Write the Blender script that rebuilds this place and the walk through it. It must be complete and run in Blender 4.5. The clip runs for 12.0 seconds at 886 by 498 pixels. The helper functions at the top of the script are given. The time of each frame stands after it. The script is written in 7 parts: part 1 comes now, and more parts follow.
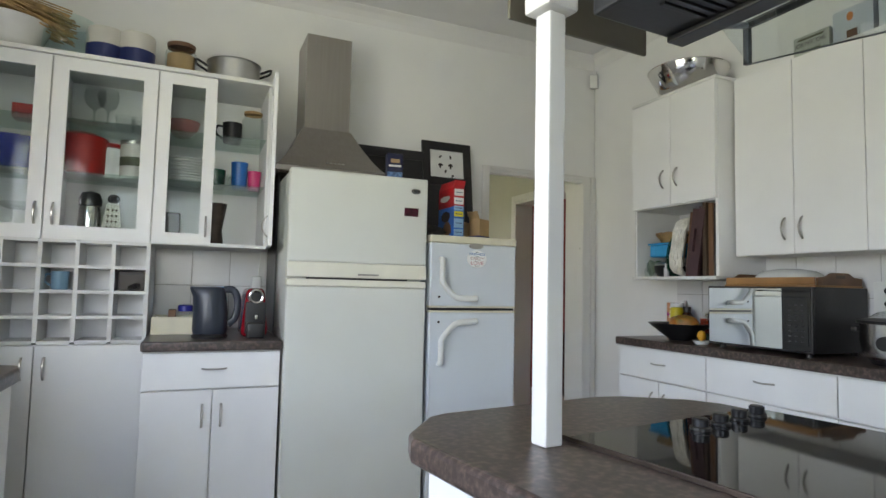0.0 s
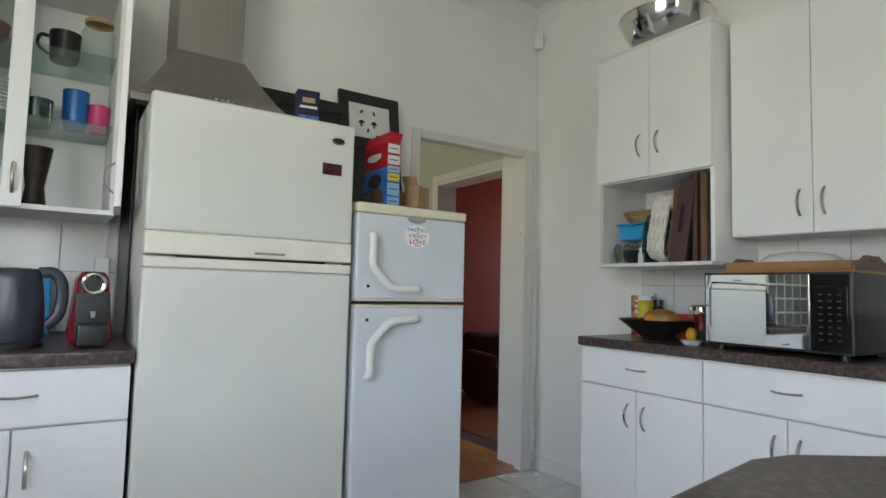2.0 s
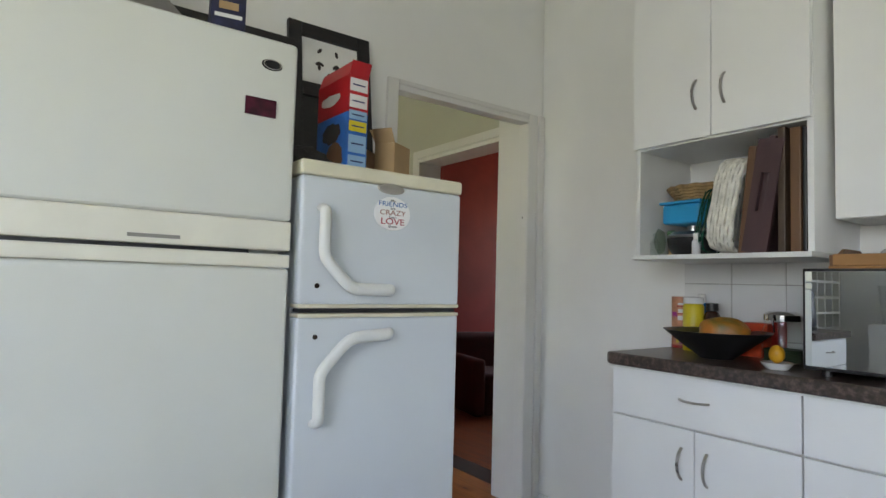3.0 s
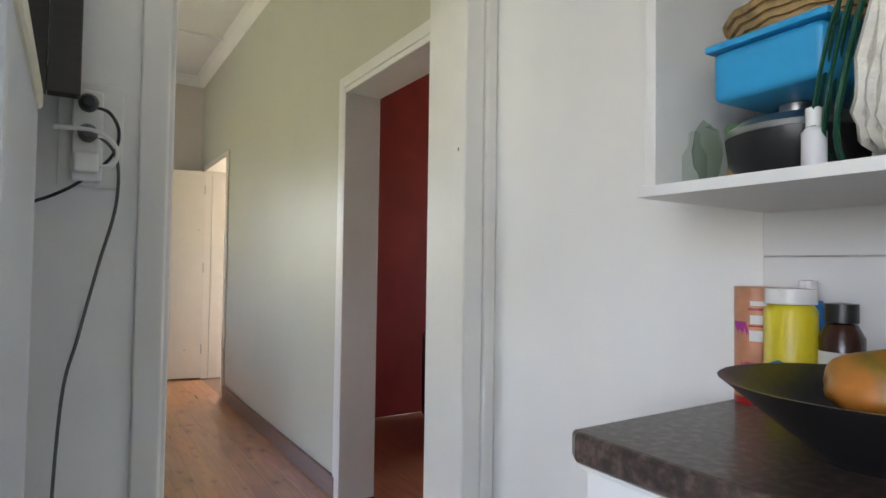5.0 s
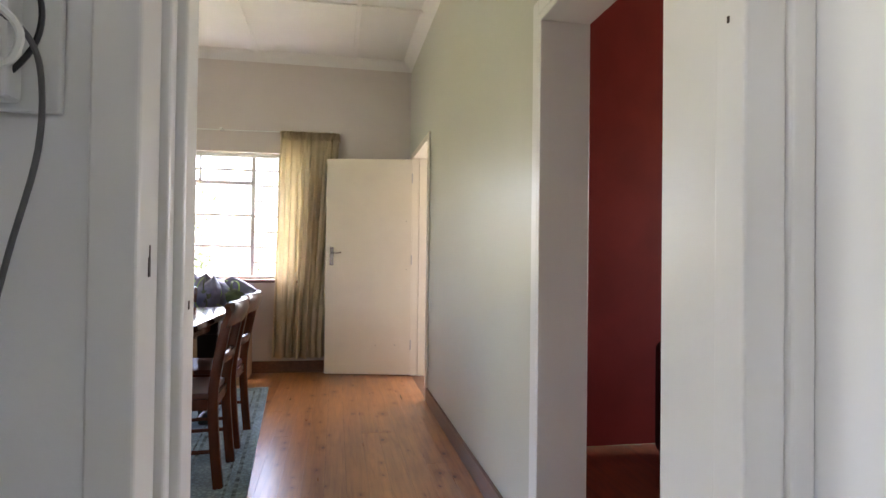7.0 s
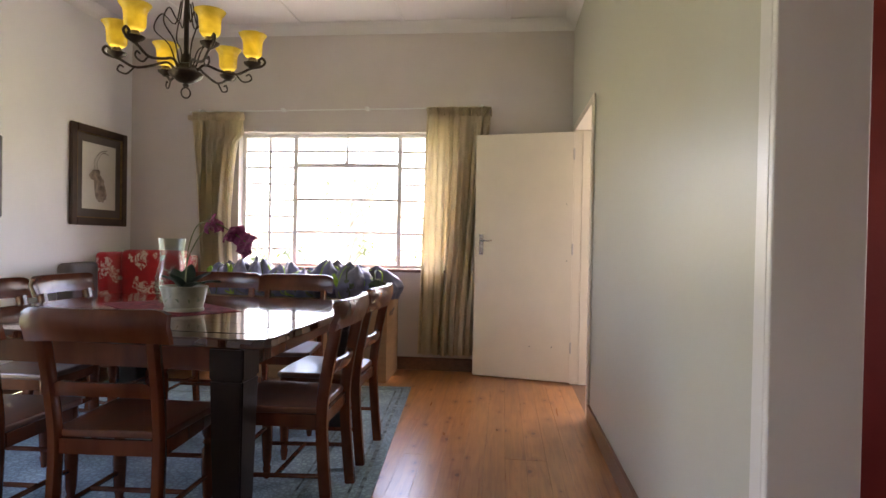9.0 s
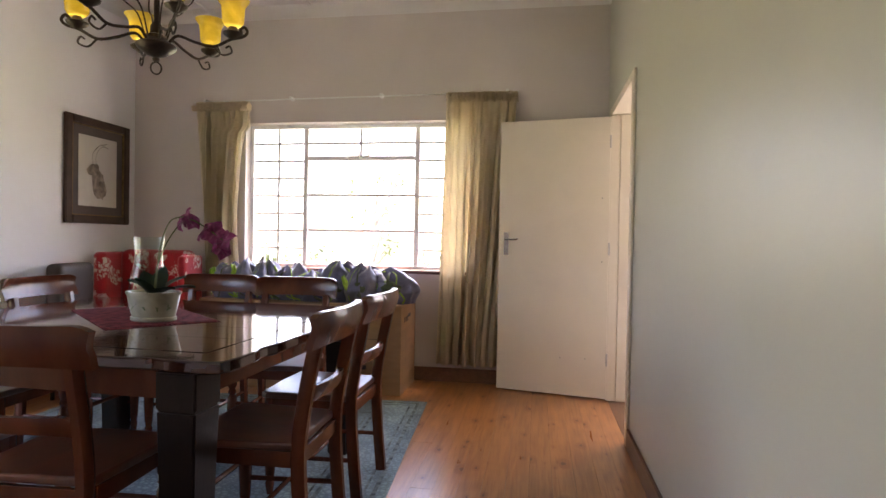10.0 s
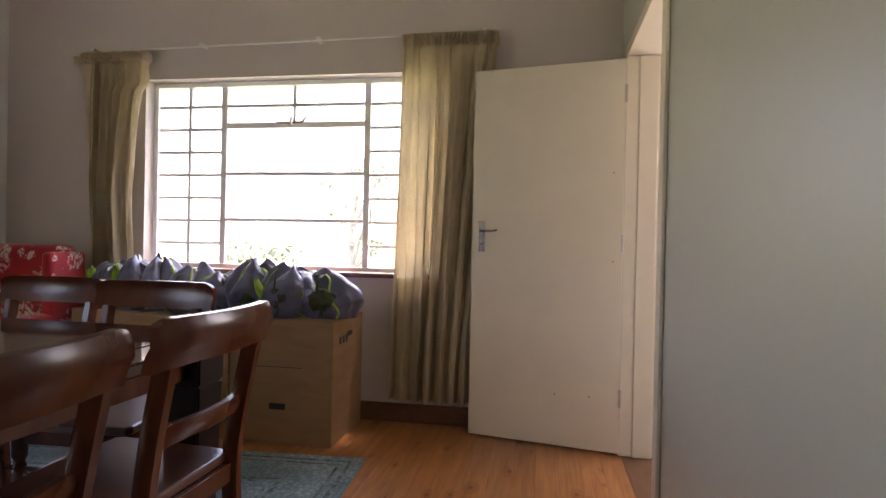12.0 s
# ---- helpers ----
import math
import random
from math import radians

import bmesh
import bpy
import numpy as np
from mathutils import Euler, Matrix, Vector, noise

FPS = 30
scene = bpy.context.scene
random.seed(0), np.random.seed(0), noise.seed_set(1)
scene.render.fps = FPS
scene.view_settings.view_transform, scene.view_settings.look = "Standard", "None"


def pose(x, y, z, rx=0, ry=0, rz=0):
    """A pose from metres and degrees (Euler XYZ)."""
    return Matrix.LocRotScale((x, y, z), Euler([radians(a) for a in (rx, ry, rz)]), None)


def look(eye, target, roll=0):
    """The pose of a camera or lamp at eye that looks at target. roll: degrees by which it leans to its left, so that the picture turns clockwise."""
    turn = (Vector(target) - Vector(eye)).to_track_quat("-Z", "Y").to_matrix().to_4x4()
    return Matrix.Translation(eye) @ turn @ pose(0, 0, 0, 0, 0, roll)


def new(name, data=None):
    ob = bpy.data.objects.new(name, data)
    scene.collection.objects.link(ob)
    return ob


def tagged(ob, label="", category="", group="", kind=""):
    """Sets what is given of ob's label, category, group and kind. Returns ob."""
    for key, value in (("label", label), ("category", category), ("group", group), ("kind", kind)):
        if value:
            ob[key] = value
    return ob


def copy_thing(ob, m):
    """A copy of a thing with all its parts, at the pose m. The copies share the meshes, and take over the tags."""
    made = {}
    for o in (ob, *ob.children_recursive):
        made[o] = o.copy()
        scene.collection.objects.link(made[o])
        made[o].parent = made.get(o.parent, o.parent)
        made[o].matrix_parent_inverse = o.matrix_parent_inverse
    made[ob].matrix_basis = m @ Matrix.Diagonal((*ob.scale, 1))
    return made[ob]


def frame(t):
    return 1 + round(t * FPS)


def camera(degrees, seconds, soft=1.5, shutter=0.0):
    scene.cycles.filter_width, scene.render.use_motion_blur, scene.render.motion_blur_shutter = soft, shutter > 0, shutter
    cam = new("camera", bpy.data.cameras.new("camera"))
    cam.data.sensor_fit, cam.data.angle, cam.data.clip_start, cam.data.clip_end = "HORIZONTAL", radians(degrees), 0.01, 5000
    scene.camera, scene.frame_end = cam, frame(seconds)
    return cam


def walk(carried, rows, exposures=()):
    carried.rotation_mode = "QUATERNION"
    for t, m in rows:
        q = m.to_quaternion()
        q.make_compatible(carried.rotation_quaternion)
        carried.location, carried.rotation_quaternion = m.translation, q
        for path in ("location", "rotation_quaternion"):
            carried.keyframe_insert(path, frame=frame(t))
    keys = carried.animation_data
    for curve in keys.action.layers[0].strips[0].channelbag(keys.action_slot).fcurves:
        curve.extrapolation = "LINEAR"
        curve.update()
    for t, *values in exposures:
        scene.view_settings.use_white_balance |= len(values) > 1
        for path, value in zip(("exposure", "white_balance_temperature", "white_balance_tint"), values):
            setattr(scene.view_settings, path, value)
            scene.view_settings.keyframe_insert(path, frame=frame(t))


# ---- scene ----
cam = camera(74.6, 12.0)
PATH = [
    (0, (-2.776, -3.558, 1.159), (-1.989, -1.724, 1.294), 1.3),
    (0.5, (-2.763, -3.501, 1.114), (-1.88, -1.711, 1.247), 1.4),
    (1, (-2.772, -3.325, 1.062), (-1.761, -1.606, 1.207), 1.3),
    (1.5, (-2.723, -3.103, 1.082), (-1.648, -1.422, 1.218), 1.4),
    (2, (-2.606, -2.78, 1.106), (-1.493, -1.125, 1.247), 1.4),
    (2.5, (-2.452, -2.465, 1.122), (-1.306, -0.832, 1.257), 1.5),
    (3, (-2.211, -2.156, 1.13), (-1.037, -0.542, 1.248), 1.6),
    (3.5, (-1.926, -1.904, 1.127), (-0.731, -0.304, 1.231), 1.4),
    (5.3, (-0.985, -1.31, 1.13), (0.02, 0.419, 1.182), 0.5),
    (5.5, (-0.939, -1.242, 1.125), (0.007, 0.52, 1.173), 0.3),
    (6, (-0.829, -1.045, 1.129), (-0.065, 0.803, 1.174), 0.4),
    (6.5, (-0.757, -0.898, 1.132), (-0.201, 1.022, 1.172), 0.5),
    (7, (-0.689, -0.74, 1.127), (-0.328, 1.227, 1.154), 0.7),
    (7.5, (-0.625, -0.565, 1.122), (-0.437, 1.426, 1.131), 1.0),
    (9.5, (-0.529, 0.147, 1.14), (-0.807, 2.127, 1.111), 1.0),
    (10, (-0.501, 0.403, 1.133), (-0.819, 2.377, 1.105), 1.0),
    (10.5, (-0.471, 0.678, 1.11), (-0.808, 2.65, 1.086), 1.0),
    (11, (-0.448, 1.022, 1.122), (-0.785, 2.993, 1.092), 1.1),
    (11.5, (-0.442, 1.326, 1.102), (-0.76, 3.3, 1.077), 1.1),
    (12, (-0.396, 1.618, 1.069), (-0.733, 3.589, 1.055), 1.2),
]
walk(cam, [(t, look(e, g, r)) for t, e, g, r in PATH],
     exposures=((0, 3.57, 6720, 14), (3.7, 3.57, 6720, 14), (5.5, 4.40, 6520, 20), (6.5, 4.36, 6550, 21), (7.5, 4.22, 6950, 24), (9.5, 4.08, 7100, 27), (10.7, 3.98, 7150, 28), (11.5, 3.80, 7150, 27), (12, 3.56, 7050, 27)))

# ---- world and large lights ----
world = bpy.data.worlds.new("sky")
scene.world = world
world.use_nodes = True
wn = world.node_tree
sky = wn.nodes.new("ShaderNodeTexSky")
sky.sky_type = "NISHITA"
sky.sun_disc = False
sky.sun_elevation = radians(74)
sky.sun_rotation = radians(20)
sky.dust_density = 3.0
sky.air_density = 1.0
wn.nodes["Background"].inputs["Strength"].default_value = 0.15
wn.links.new(sky.outputs["Color"], wn.nodes["Background"].inputs["Color"])
sun = new("sun", bpy.data.lights.new("sun", "SUN"))
sun.data.energy, sun.data.angle, sun.data.color = 2.0, radians(12), (1.0, 0.95, 0.88)
sun.matrix_world = look((0, 0, 0), (-math.sin(radians(20)) * math.cos(radians(74)), -math.cos(radians(20)) * math.cos(radians(74)), -math.sin(radians(74))))


def window_light(name, eye, target, w, h, power, color):
    ob = new(name, bpy.data.lights.new(name, "AREA"))
    ob.data.shape, ob.data.size, ob.data.size_y = "RECTANGLE", w, h
    ob.data.energy, ob.data.color = power, color
    ob.matrix_world = look(eye, target)
    return ob


# sky light in the openings behind the walker and in the side rooms; the south one is added fill
window_light("kitchen_west_sky_light", (-4.06, -2.70, 1.60), (0, -0.9, 1.10), 1.5, 1.2, 2.4, (0.97, 0.97, 0.985))
# fill lamp in an unseen, assumed south opening, brightens the south-facing fronts
window_light("kitchen_south_sky_light", (-3.1, -5.42, 1.65), (-3.1, 0, 1.2), 1.0, 1.2, 0.7, (0.95, 0.97, 1.0))
window_light("side_room_sky_light", (1.3, 5.10, 1.55), (0.2, 3.6, 1.2), 1.0, 1.1, 2.8, (1.0, 0.95, 0.88))

window_light("dining_west_sky_light", (-4.15, 1.65, 1.15), (0, 1.65, 1.1), 1.1, 1.7, 0.14, (0.95, 1.0, 0.88))

window_light("red_room_sky_light", (3.44, 1.95, 1.5), (0, 1.9, 1.0), 0.95, 1.2, 1.5, (1.0, 0.97, 0.93))

# ---- tools ----
POSES = {}


def thing(name, at, label="", category="", rz=0.0, group="", kind=""):
    ob = new(name)
    ob.empty_display_size = 0.1
    m = pose(at[0], at[1], at[2], 0, 0, rz)
    ob.matrix_world = m
    POSES[ob.name] = m
    return tagged(ob, label, category, group, kind)


def to_mesh(name, bm, smooth):
    bmesh.ops.recalc_face_normals(bm, faces=bm.faces)
    me = bpy.data.meshes.new(name)
    for f in bm.faces:
        f.smooth = smooth
    if smooth:
        for e in bm.edges:
            e.smooth = len(e.link_faces) != 2 or e.calc_face_angle() < 0.75
    bm.to_mesh(me)
    bm.free()
    return me


def part(name, bm, material, parent, label="", smooth=False, flat=False):
    """One mesh under a thing, in the thing's own space."""
    me = to_mesh(name, bm, smooth)
    me.materials.append(material)
    ob = new(name, me)
    ob.parent = parent
    return tagged(ob, label)


def partw(name, bm, material, parent, label="", smooth=False):
    """One mesh under a thing, given in world space."""
    root = parent
    while root.parent:
        root = root.parent
    bm.transform(POSES[root.name].inverted())
    return part(name, bm, material, parent, label, smooth)


def solo(name, bm, material, label="", category="", kind="", smooth=False, group=""):
    me = to_mesh(name, bm, smooth)
    me.materials.append(material)
    return tagged(new(name, me), label, category, group, kind)


def based(name, bm, material, at, label="", category="", rz=0.0, smooth=False, group=""):
    """A thing of one mesh, in its own space, put at a place."""
    ob = solo(name, bm, material, label, category, "", smooth, group)
    ob.matrix_world = pose(at[0], at[1], at[2], 0, 0, rz)
    return ob


def box(x0, x1, y0, y1, z0, z1, bevel=0.0, bm=None, seg=2):
    own = bmesh.new()
    bmesh.ops.create_cube(own, size=1.0, matrix=Matrix.LocRotScale(((x0 + x1) / 2, (y0 + y1) / 2, (z0 + z1) / 2), None, (abs(x1 - x0), abs(y1 - y0), abs(z1 - z0))))
    if bevel:
        bmesh.ops.bevel(own, geom=own.edges[:], offset=bevel, segments=seg, profile=0.6, affect="EDGES", clamp_overlap=True)
    return join(bm, own)


def join(bm, own):
    if bm is None:
        return own
    me = bpy.data.meshes.new("tmp")
    own.to_mesh(me)
    own.free()
    bm.from_mesh(me)
    bpy.data.meshes.remove(me)
    return bm


def moved(bm, x=0, y=0, z=0, rx=0, ry=0, rz=0):
    bm.transform(pose(x, y, z, rx, ry, rz))
    return bm


def lathe(profile, seg=24, bm=None, x=0, y=0, z=0, squash=1.0):
    """A turned shape from (radius, height) pairs."""
    bm = bm or bmesh.new()
    rings = []
    for r, h in profile:
        if r < 1e-5:
            rings.append([bm.verts.new((x, y, z + h))])
        else:
            rings.append([bm.verts.new((x + r * math.cos(2 * math.pi * i / seg), y + squash * r * math.sin(2 * math.pi * i / seg), z + h)) for i in range(seg)])
    for a, b in zip(rings, rings[1:]):
        for i in range(seg):
            j = (i + 1) % seg
            if len(a) == 1 and len(b) == 1:
                continue
            if len(a) == 1:
                bm.faces.new((a[0], b[j], b[i]))
            elif len(b) == 1:
                bm.faces.new((a[i], a[j], b[0]))
            else:
                bm.faces.new((a[i], a[j], b[j], b[i]))
    return bm


def tube(points, r, seg=8, bm=None, flat=1.0):
    """A rod along points; r is one radius or one for each point."""
    bm = bm or bmesh.new()
    pts = [Vector(p) for p in points]
    radii = r if isinstance(r, (list, tuple)) else [r] * len(pts)
    rings, up = [], None
    for i, p in enumerate(pts):
        d = (pts[min(i + 1, len(pts) - 1)] - pts[max(i - 1, 0)]).normalized()
        if up is None:
            up = d.orthogonal().normalized() if abs(d.z) > 0.9 else Vector((0, 0, 1))
        a = d.cross(up).normalized()
        up = a.cross(d).normalized()
        rings.append([bm.verts.new(p + radii[i] * (math.cos(2 * math.pi * k / seg) * a + flat * math.sin(2 * math.pi * k / seg) * up)) for k in range(seg)])
    for a, b in zip(rings, rings[1:]):
        for k in range(seg):
            bm.faces.new((a[k], a[(k + 1) % seg], b[(k + 1) % seg], b[k]))
    bm.faces.new(rings[0][::-1])
    bm.faces.new(rings[-1])
    return bm


def curve_points(keys, n=8):
    """Catmull-Rom points through keys."""
    k = [Vector(p) for p in keys]
    k = [2 * k[0] - k[1]] + k + [2 * k[-1] - k[-2]]
    out = []
    for a, b, c, d in zip(k, k[1:], k[2:], k[3:]):
        for i in range(n):
            t = i / n
            out.append(0.5 * (2 * b + (c - a) * t + (2 * a - 5 * b + 4 * c - d) * t * t + (3 * b - a - 3 * c + d) * t ** 3))
    return out + [k[-2]]


def prism(poly, z0, z1, bevel=0.0, bm=None):
    own = bmesh.new()
    low = [own.verts.new((x, y, z0)) for x, y in poly]
    f = own.faces.new(low)
    new_geo = bmesh.ops.extrude_face_region(own, geom=[f])["geom"]
    bmesh.ops.translate(own, verts=[v for v in new_geo if isinstance(v, bmesh.types.BMVert)], vec=(0, 0, z1 - z0))
    if bevel:
        es = [e for e in own.edges if abs(e.verts[0].co.z - e.verts[1].co.z) < 1e-6]
        bmesh.ops.bevel(own, geom=es, offset=bevel, segments=3, profile=0.5, affect="EDGES", clamp_overlap=True)
    return join(bm, own)


def ring(x0, x1, z0, z1, w, y0, y1, bm=None):
    """A rectangular frame in the xz plane."""
    bm = box(x0, x0 + w, y0, y1, z0, z1, 0.0, bm)
    box(x1 - w, x1, y0, y1, z0, z1, 0.0, bm)
    box(x0 + w, x1 - w, y0, y1, z0, z0 + w, 0.0, bm)
    return box(x0 + w, x1 - w, y0, y1, z1 - w, z1, 0.0, bm)


def blob(rx, ry, rz, rough=0.12, freq=3.0, seed=0.0, sub=3):
    bm = bmesh.new()
    bmesh.ops.create_icosphere(bm, subdivisions=sub, radius=1.0)
    for v in bm.verts:
        n = noise.noise(v.co * freq + Vector((seed, seed * 1.7, 0))) + 0.5 * noise.noise(v.co * freq * 2.3 + Vector((seed, 0, seed)))
        v.co *= 1 + rough * n
        v.co = Vector((v.co.x * rx, v.co.y * ry, v.co.z * rz))
    return bm


# ---- materials ----
def mat(name, c, rough=0.5, metal=0.0, var=0.08, scale=6.0, bump=0.05, bscale=80.0, stretch=(1, 1, 1), c2=None, coat=0.0, spec=0.5, sheen=0.0, rvar=0.08, rand=0.0):
    m = bpy.data.materials.new(name)
    m.use_nodes = True
    t = m.node_tree
    b = t.nodes["Principled BSDF"]
    co = t.nodes.new("ShaderNodeTexCoord")
    mp = t.nodes.new("ShaderNodeMapping")
    mp.inputs["Scale"].default_value = stretch
    t.links.new(co.outputs["Object"], mp.inputs["Vector"])
    n1 = t.nodes.new("ShaderNodeTexNoise")
    n1.inputs["Scale"].default_value, n1.inputs["Detail"].default_value = scale, 6
    n1.inputs["Distortion"].default_value = 0.4
    t.links.new(mp.outputs["Vector"], n1.inputs["Vector"])
    info = t.nodes.new("ShaderNodeObjectInfo")
    if rand:
        off = t.nodes.new("ShaderNodeVectorMath")
        off.operation = "SCALE"
        off.inputs[0].default_value = (17.0, 31.0, 11.0)
        t.links.new(info.outputs["Random"], off.inputs["Scale"])
        t.links.new(off.outputs["Vector"], mp.inputs["Location"])
    ramp = t.nodes.new("ShaderNodeValToRGB")
    lo = [max(0, v * (1 - var)) for v in c]
    hi = list(c2) if c2 else [min(1, v * (1 + var)) for v in c]
    ramp.color_ramp.elements[0].position, ramp.color_ramp.elements[1].position = 0.32, 0.68
    ramp.color_ramp.elements[0].color, ramp.color_ramp.elements[1].color = (*lo, 1), (*hi, 1)
    t.links.new(n1.outputs["Fac"], ramp.inputs["Fac"])
    out = ramp.outputs["Color"]
    if rand:
        hsv = t.nodes.new("ShaderNodeHueSaturation")
        mr = t.nodes.new("ShaderNodeMapRange")
        mr.inputs["To Min"].default_value, mr.inputs["To Max"].default_value = 1 - rand, 1 + rand
        t.links.new(info.outputs["Random"], mr.inputs["Value"])
        t.links.new(mr.outputs["Result"], hsv.inputs["Value"])
        t.links.new(out, hsv.inputs["Color"])
        out = hsv.outputs["Color"]
    t.links.new(out, b.inputs["Base Color"])
    n2 = t.nodes.new("ShaderNodeTexNoise")
    n2.inputs["Scale"].default_value, n2.inputs["Detail"].default_value = bscale, 4
    t.links.new(mp.outputs["Vector"], n2.inputs["Vector"])
    rr = t.nodes.new("ShaderNodeMapRange")
    rr.inputs["To Min"].default_value, rr.inputs["To Max"].default_value = max(0.0, rough - rvar), min(1.0, rough + rvar)
    t.links.new(n1.outputs["Fac"], rr.inputs["Value"])
    t.links.new(rr.outputs["Result"], b.inputs["Roughness"])
    if bump:
        bp = t.nodes.new("ShaderNodeBump")
        bp.inputs["Strength"].default_value, bp.inputs["Distance"].default_value = bump, 0.01
        t.links.new(n2.outputs["Fac"], bp.inputs["Height"])
        t.links.new(bp.outputs["Normal"], b.inputs["Normal"])
    b.inputs["Metallic"].default_value = metal
    b.inputs["Coat Weight"].default_value = coat
    b.inputs["Coat Roughness"].default_value = 0.08
    b.inputs["Specular IOR Level"].default_value = spec
    b.inputs["Sheen Weight"].default_value = sheen
    return m


def speckled(name, dark, mid, light):
    m = mat(name, mid, 0.30, var=0.25, scale=9, bump=0.01, bscale=300, rvar=0.03)
    t = m.node_tree
    b = t.nodes["Principled BSDF"]
    src = b.inputs["Base Color"].links[0].from_socket
    v = t.nodes.new("ShaderNodeTexNoise")
    v.inputs["Scale"].default_value, v.inputs["Detail"].default_value = 70, 5
    co = [n for n in t.nodes if n.bl_idname == "ShaderNodeTexCoord"][0]
    t.links.new(co.outputs["Object"], v.inputs["Vector"])
    r = t.nodes.new("ShaderNodeValToRGB")
    r.color_ramp.elements[0].position, r.color_ramp.elements[0].color = 0.40, (*dark, 1)
    r.color_ramp.elements[1].position, r.color_ramp.elements[1].color = 0.66, (*light, 1)
    e = r.color_ramp.elements.new(0.52)
    e.color = (*mid, 1)
    t.links.new(v.outputs["Fac"], r.inputs["Fac"])
    mx = t.nodes.new("ShaderNodeMix")
    mx.data_type = "RGBA"
    mx.inputs["Factor"].default_value = 0.6
    t.links.new(src, mx.inputs["A"])
    t.links.new(r.outputs["Color"], mx.inputs["B"])
    t.links.new(mx.outputs["Result"], b.inputs["Base Color"])
    return m


def glass(name, color=(1, 1, 1), rough=0.0, face=0.03):
    """Clear pane: mostly straight through, with a glossy face."""
    m = bpy.data.materials.new(name)
    m.use_nodes = True
    t = m.node_tree
    t.nodes.remove(t.nodes["Principled BSDF"])
    tr = t.nodes.new("ShaderNodeBsdfTransparent")
    tr.inputs["Color"].default_value = (*color, 1)
    gl = t.nodes.new("ShaderNodeBsdfGlossy")
    gl.inputs["Roughness"].default_value = rough
    lw = t.nodes.new("ShaderNodeLayerWeight")
    lw.inputs["Blend"].default_value = 0.5
    pw = t.nodes.new("ShaderNodeMath")
    pw.operation = "POWER"
    pw.inputs[1].default_value = 4.0
    t.links.new(lw.outputs["Facing"], pw.inputs[0])
    fr = t.nodes.new("ShaderNodeMapRange")
    fr.inputs["To Min"].default_value, fr.inputs["To Max"].default_value = face, 0.7
    t.links.new(pw.outputs[0], fr.inputs["Value"])
    mx = t.nodes.new("ShaderNodeMixShader")
    t.links.new(fr.outputs["Result"], mx.inputs["Fac"])
    t.links.new(tr.outputs["BSDF"], mx.inputs[1])
    t.links.new(gl.outputs["BSDF"], mx.inputs[2])
    t.links.new(mx.outputs["Shader"], t.nodes["Material Output"].inputs["Surface"])
    return m


def glow(name, c, strength):
    m = bpy.data.materials.new(name)
    m.use_nodes = True
    b = m.node_tree.nodes["Principled BSDF"]
    b.inputs["Base Color"].default_value = (*c, 1)
    b.inputs["Emission Color"].default_value = (*c, 1)
    b.inputs["Emission Strength"].default_value = strength
    return m


def floral(name, ground, motif):
    m = mat(name, ground, 0.85, var=0.15, scale=14, bump=0.12, bscale=350, sheen=0.3)
    t = m.node_tree
    b = t.nodes["Principled BSDF"]
    src = b.inputs["Base Color"].links[0].from_socket
    co = [n for n in t.nodes if n.bl_idname == "ShaderNodeTexCoord"][0]
    dn = t.nodes.new("ShaderNodeTexNoise")
    dn.inputs["Scale"].default_value = 16
    t.links.new(co.outputs["Object"], dn.inputs["Vector"])
    dm = t.nodes.new("ShaderNodeMix")
    dm.data_type = "VECTOR"
    dm.inputs["Factor"].default_value = 0.14
    t.links.new(co.outputs["Object"], dm.inputs["A"])
    t.links.new(dn.outputs["Color"], dm.inputs["B"])
    vo = t.nodes.new("ShaderNodeTexVoronoi")
    vo.inputs["Scale"].default_value = 6
    t.links.new(dm.outputs["Result"], vo.inputs["Vector"])
    ve = t.nodes.new("ShaderNodeTexVoronoi")
    ve.feature = "DISTANCE_TO_EDGE"
    ve.inputs["Scale"].default_value = 22
    t.links.new(dm.outputs["Result"], ve.inputs["Vector"])
    g1 = t.nodes.new("ShaderNodeMath")
    g1.operation = "LESS_THAN"
    g1.inputs[1].default_value = 0.40
    t.links.new(vo.outputs["Distance"], g1.inputs[0])
    g2 = t.nodes.new("ShaderNodeMath")
    g2.operation = "GREATER_THAN"
    g2.inputs[1].default_value = 0.09
    t.links.new(ve.outputs["Distance"], g2.inputs[0])
    g3 = t.nodes.new("ShaderNodeMath")
    g3.operation = "MULTIPLY"
    t.links.new(g1.outputs[0], g3.inputs[0])
    t.links.new(g2.outputs[0], g3.inputs[1])
    mx = t.nodes.new("ShaderNodeMix")
    mx.data_type = "RGBA"
    t.links.new(g3.outputs[0], mx.inputs["Factor"])
    t.links.new(src, mx.inputs["A"])
    mx.inputs["B"].default_value = (*motif, 1)
    t.links.new(mx.outputs["Result"], b.inputs["Base Color"])
    return m


WALL = mat("white_wall_paint", (0.81, 0.81, 0.79), 0.55, var=0.025, scale=2.5, bump=0.06, bscale=45)
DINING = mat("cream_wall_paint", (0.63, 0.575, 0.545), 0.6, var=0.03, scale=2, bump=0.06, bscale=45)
# paler than DINING: the stronger light on the west wall, put into its colour
WESTLIT = mat("light_lifted_wall_paint", (0.86, 0.85, 0.855), 0.5, var=0.02, scale=2, bump=0.06, bscale=45)
GREENW = mat("pale_green_satin_paint", (0.515, 0.512, 0.43), 0.38, var=0.03, scale=2, bump=0.05, bscale=12, spec=0.32)
REDW = mat("dark_red_wall_paint", (0.20, 0.024, 0.016), 0.6, var=0.12, scale=3, bump=0.06, bscale=40, spec=0.2)
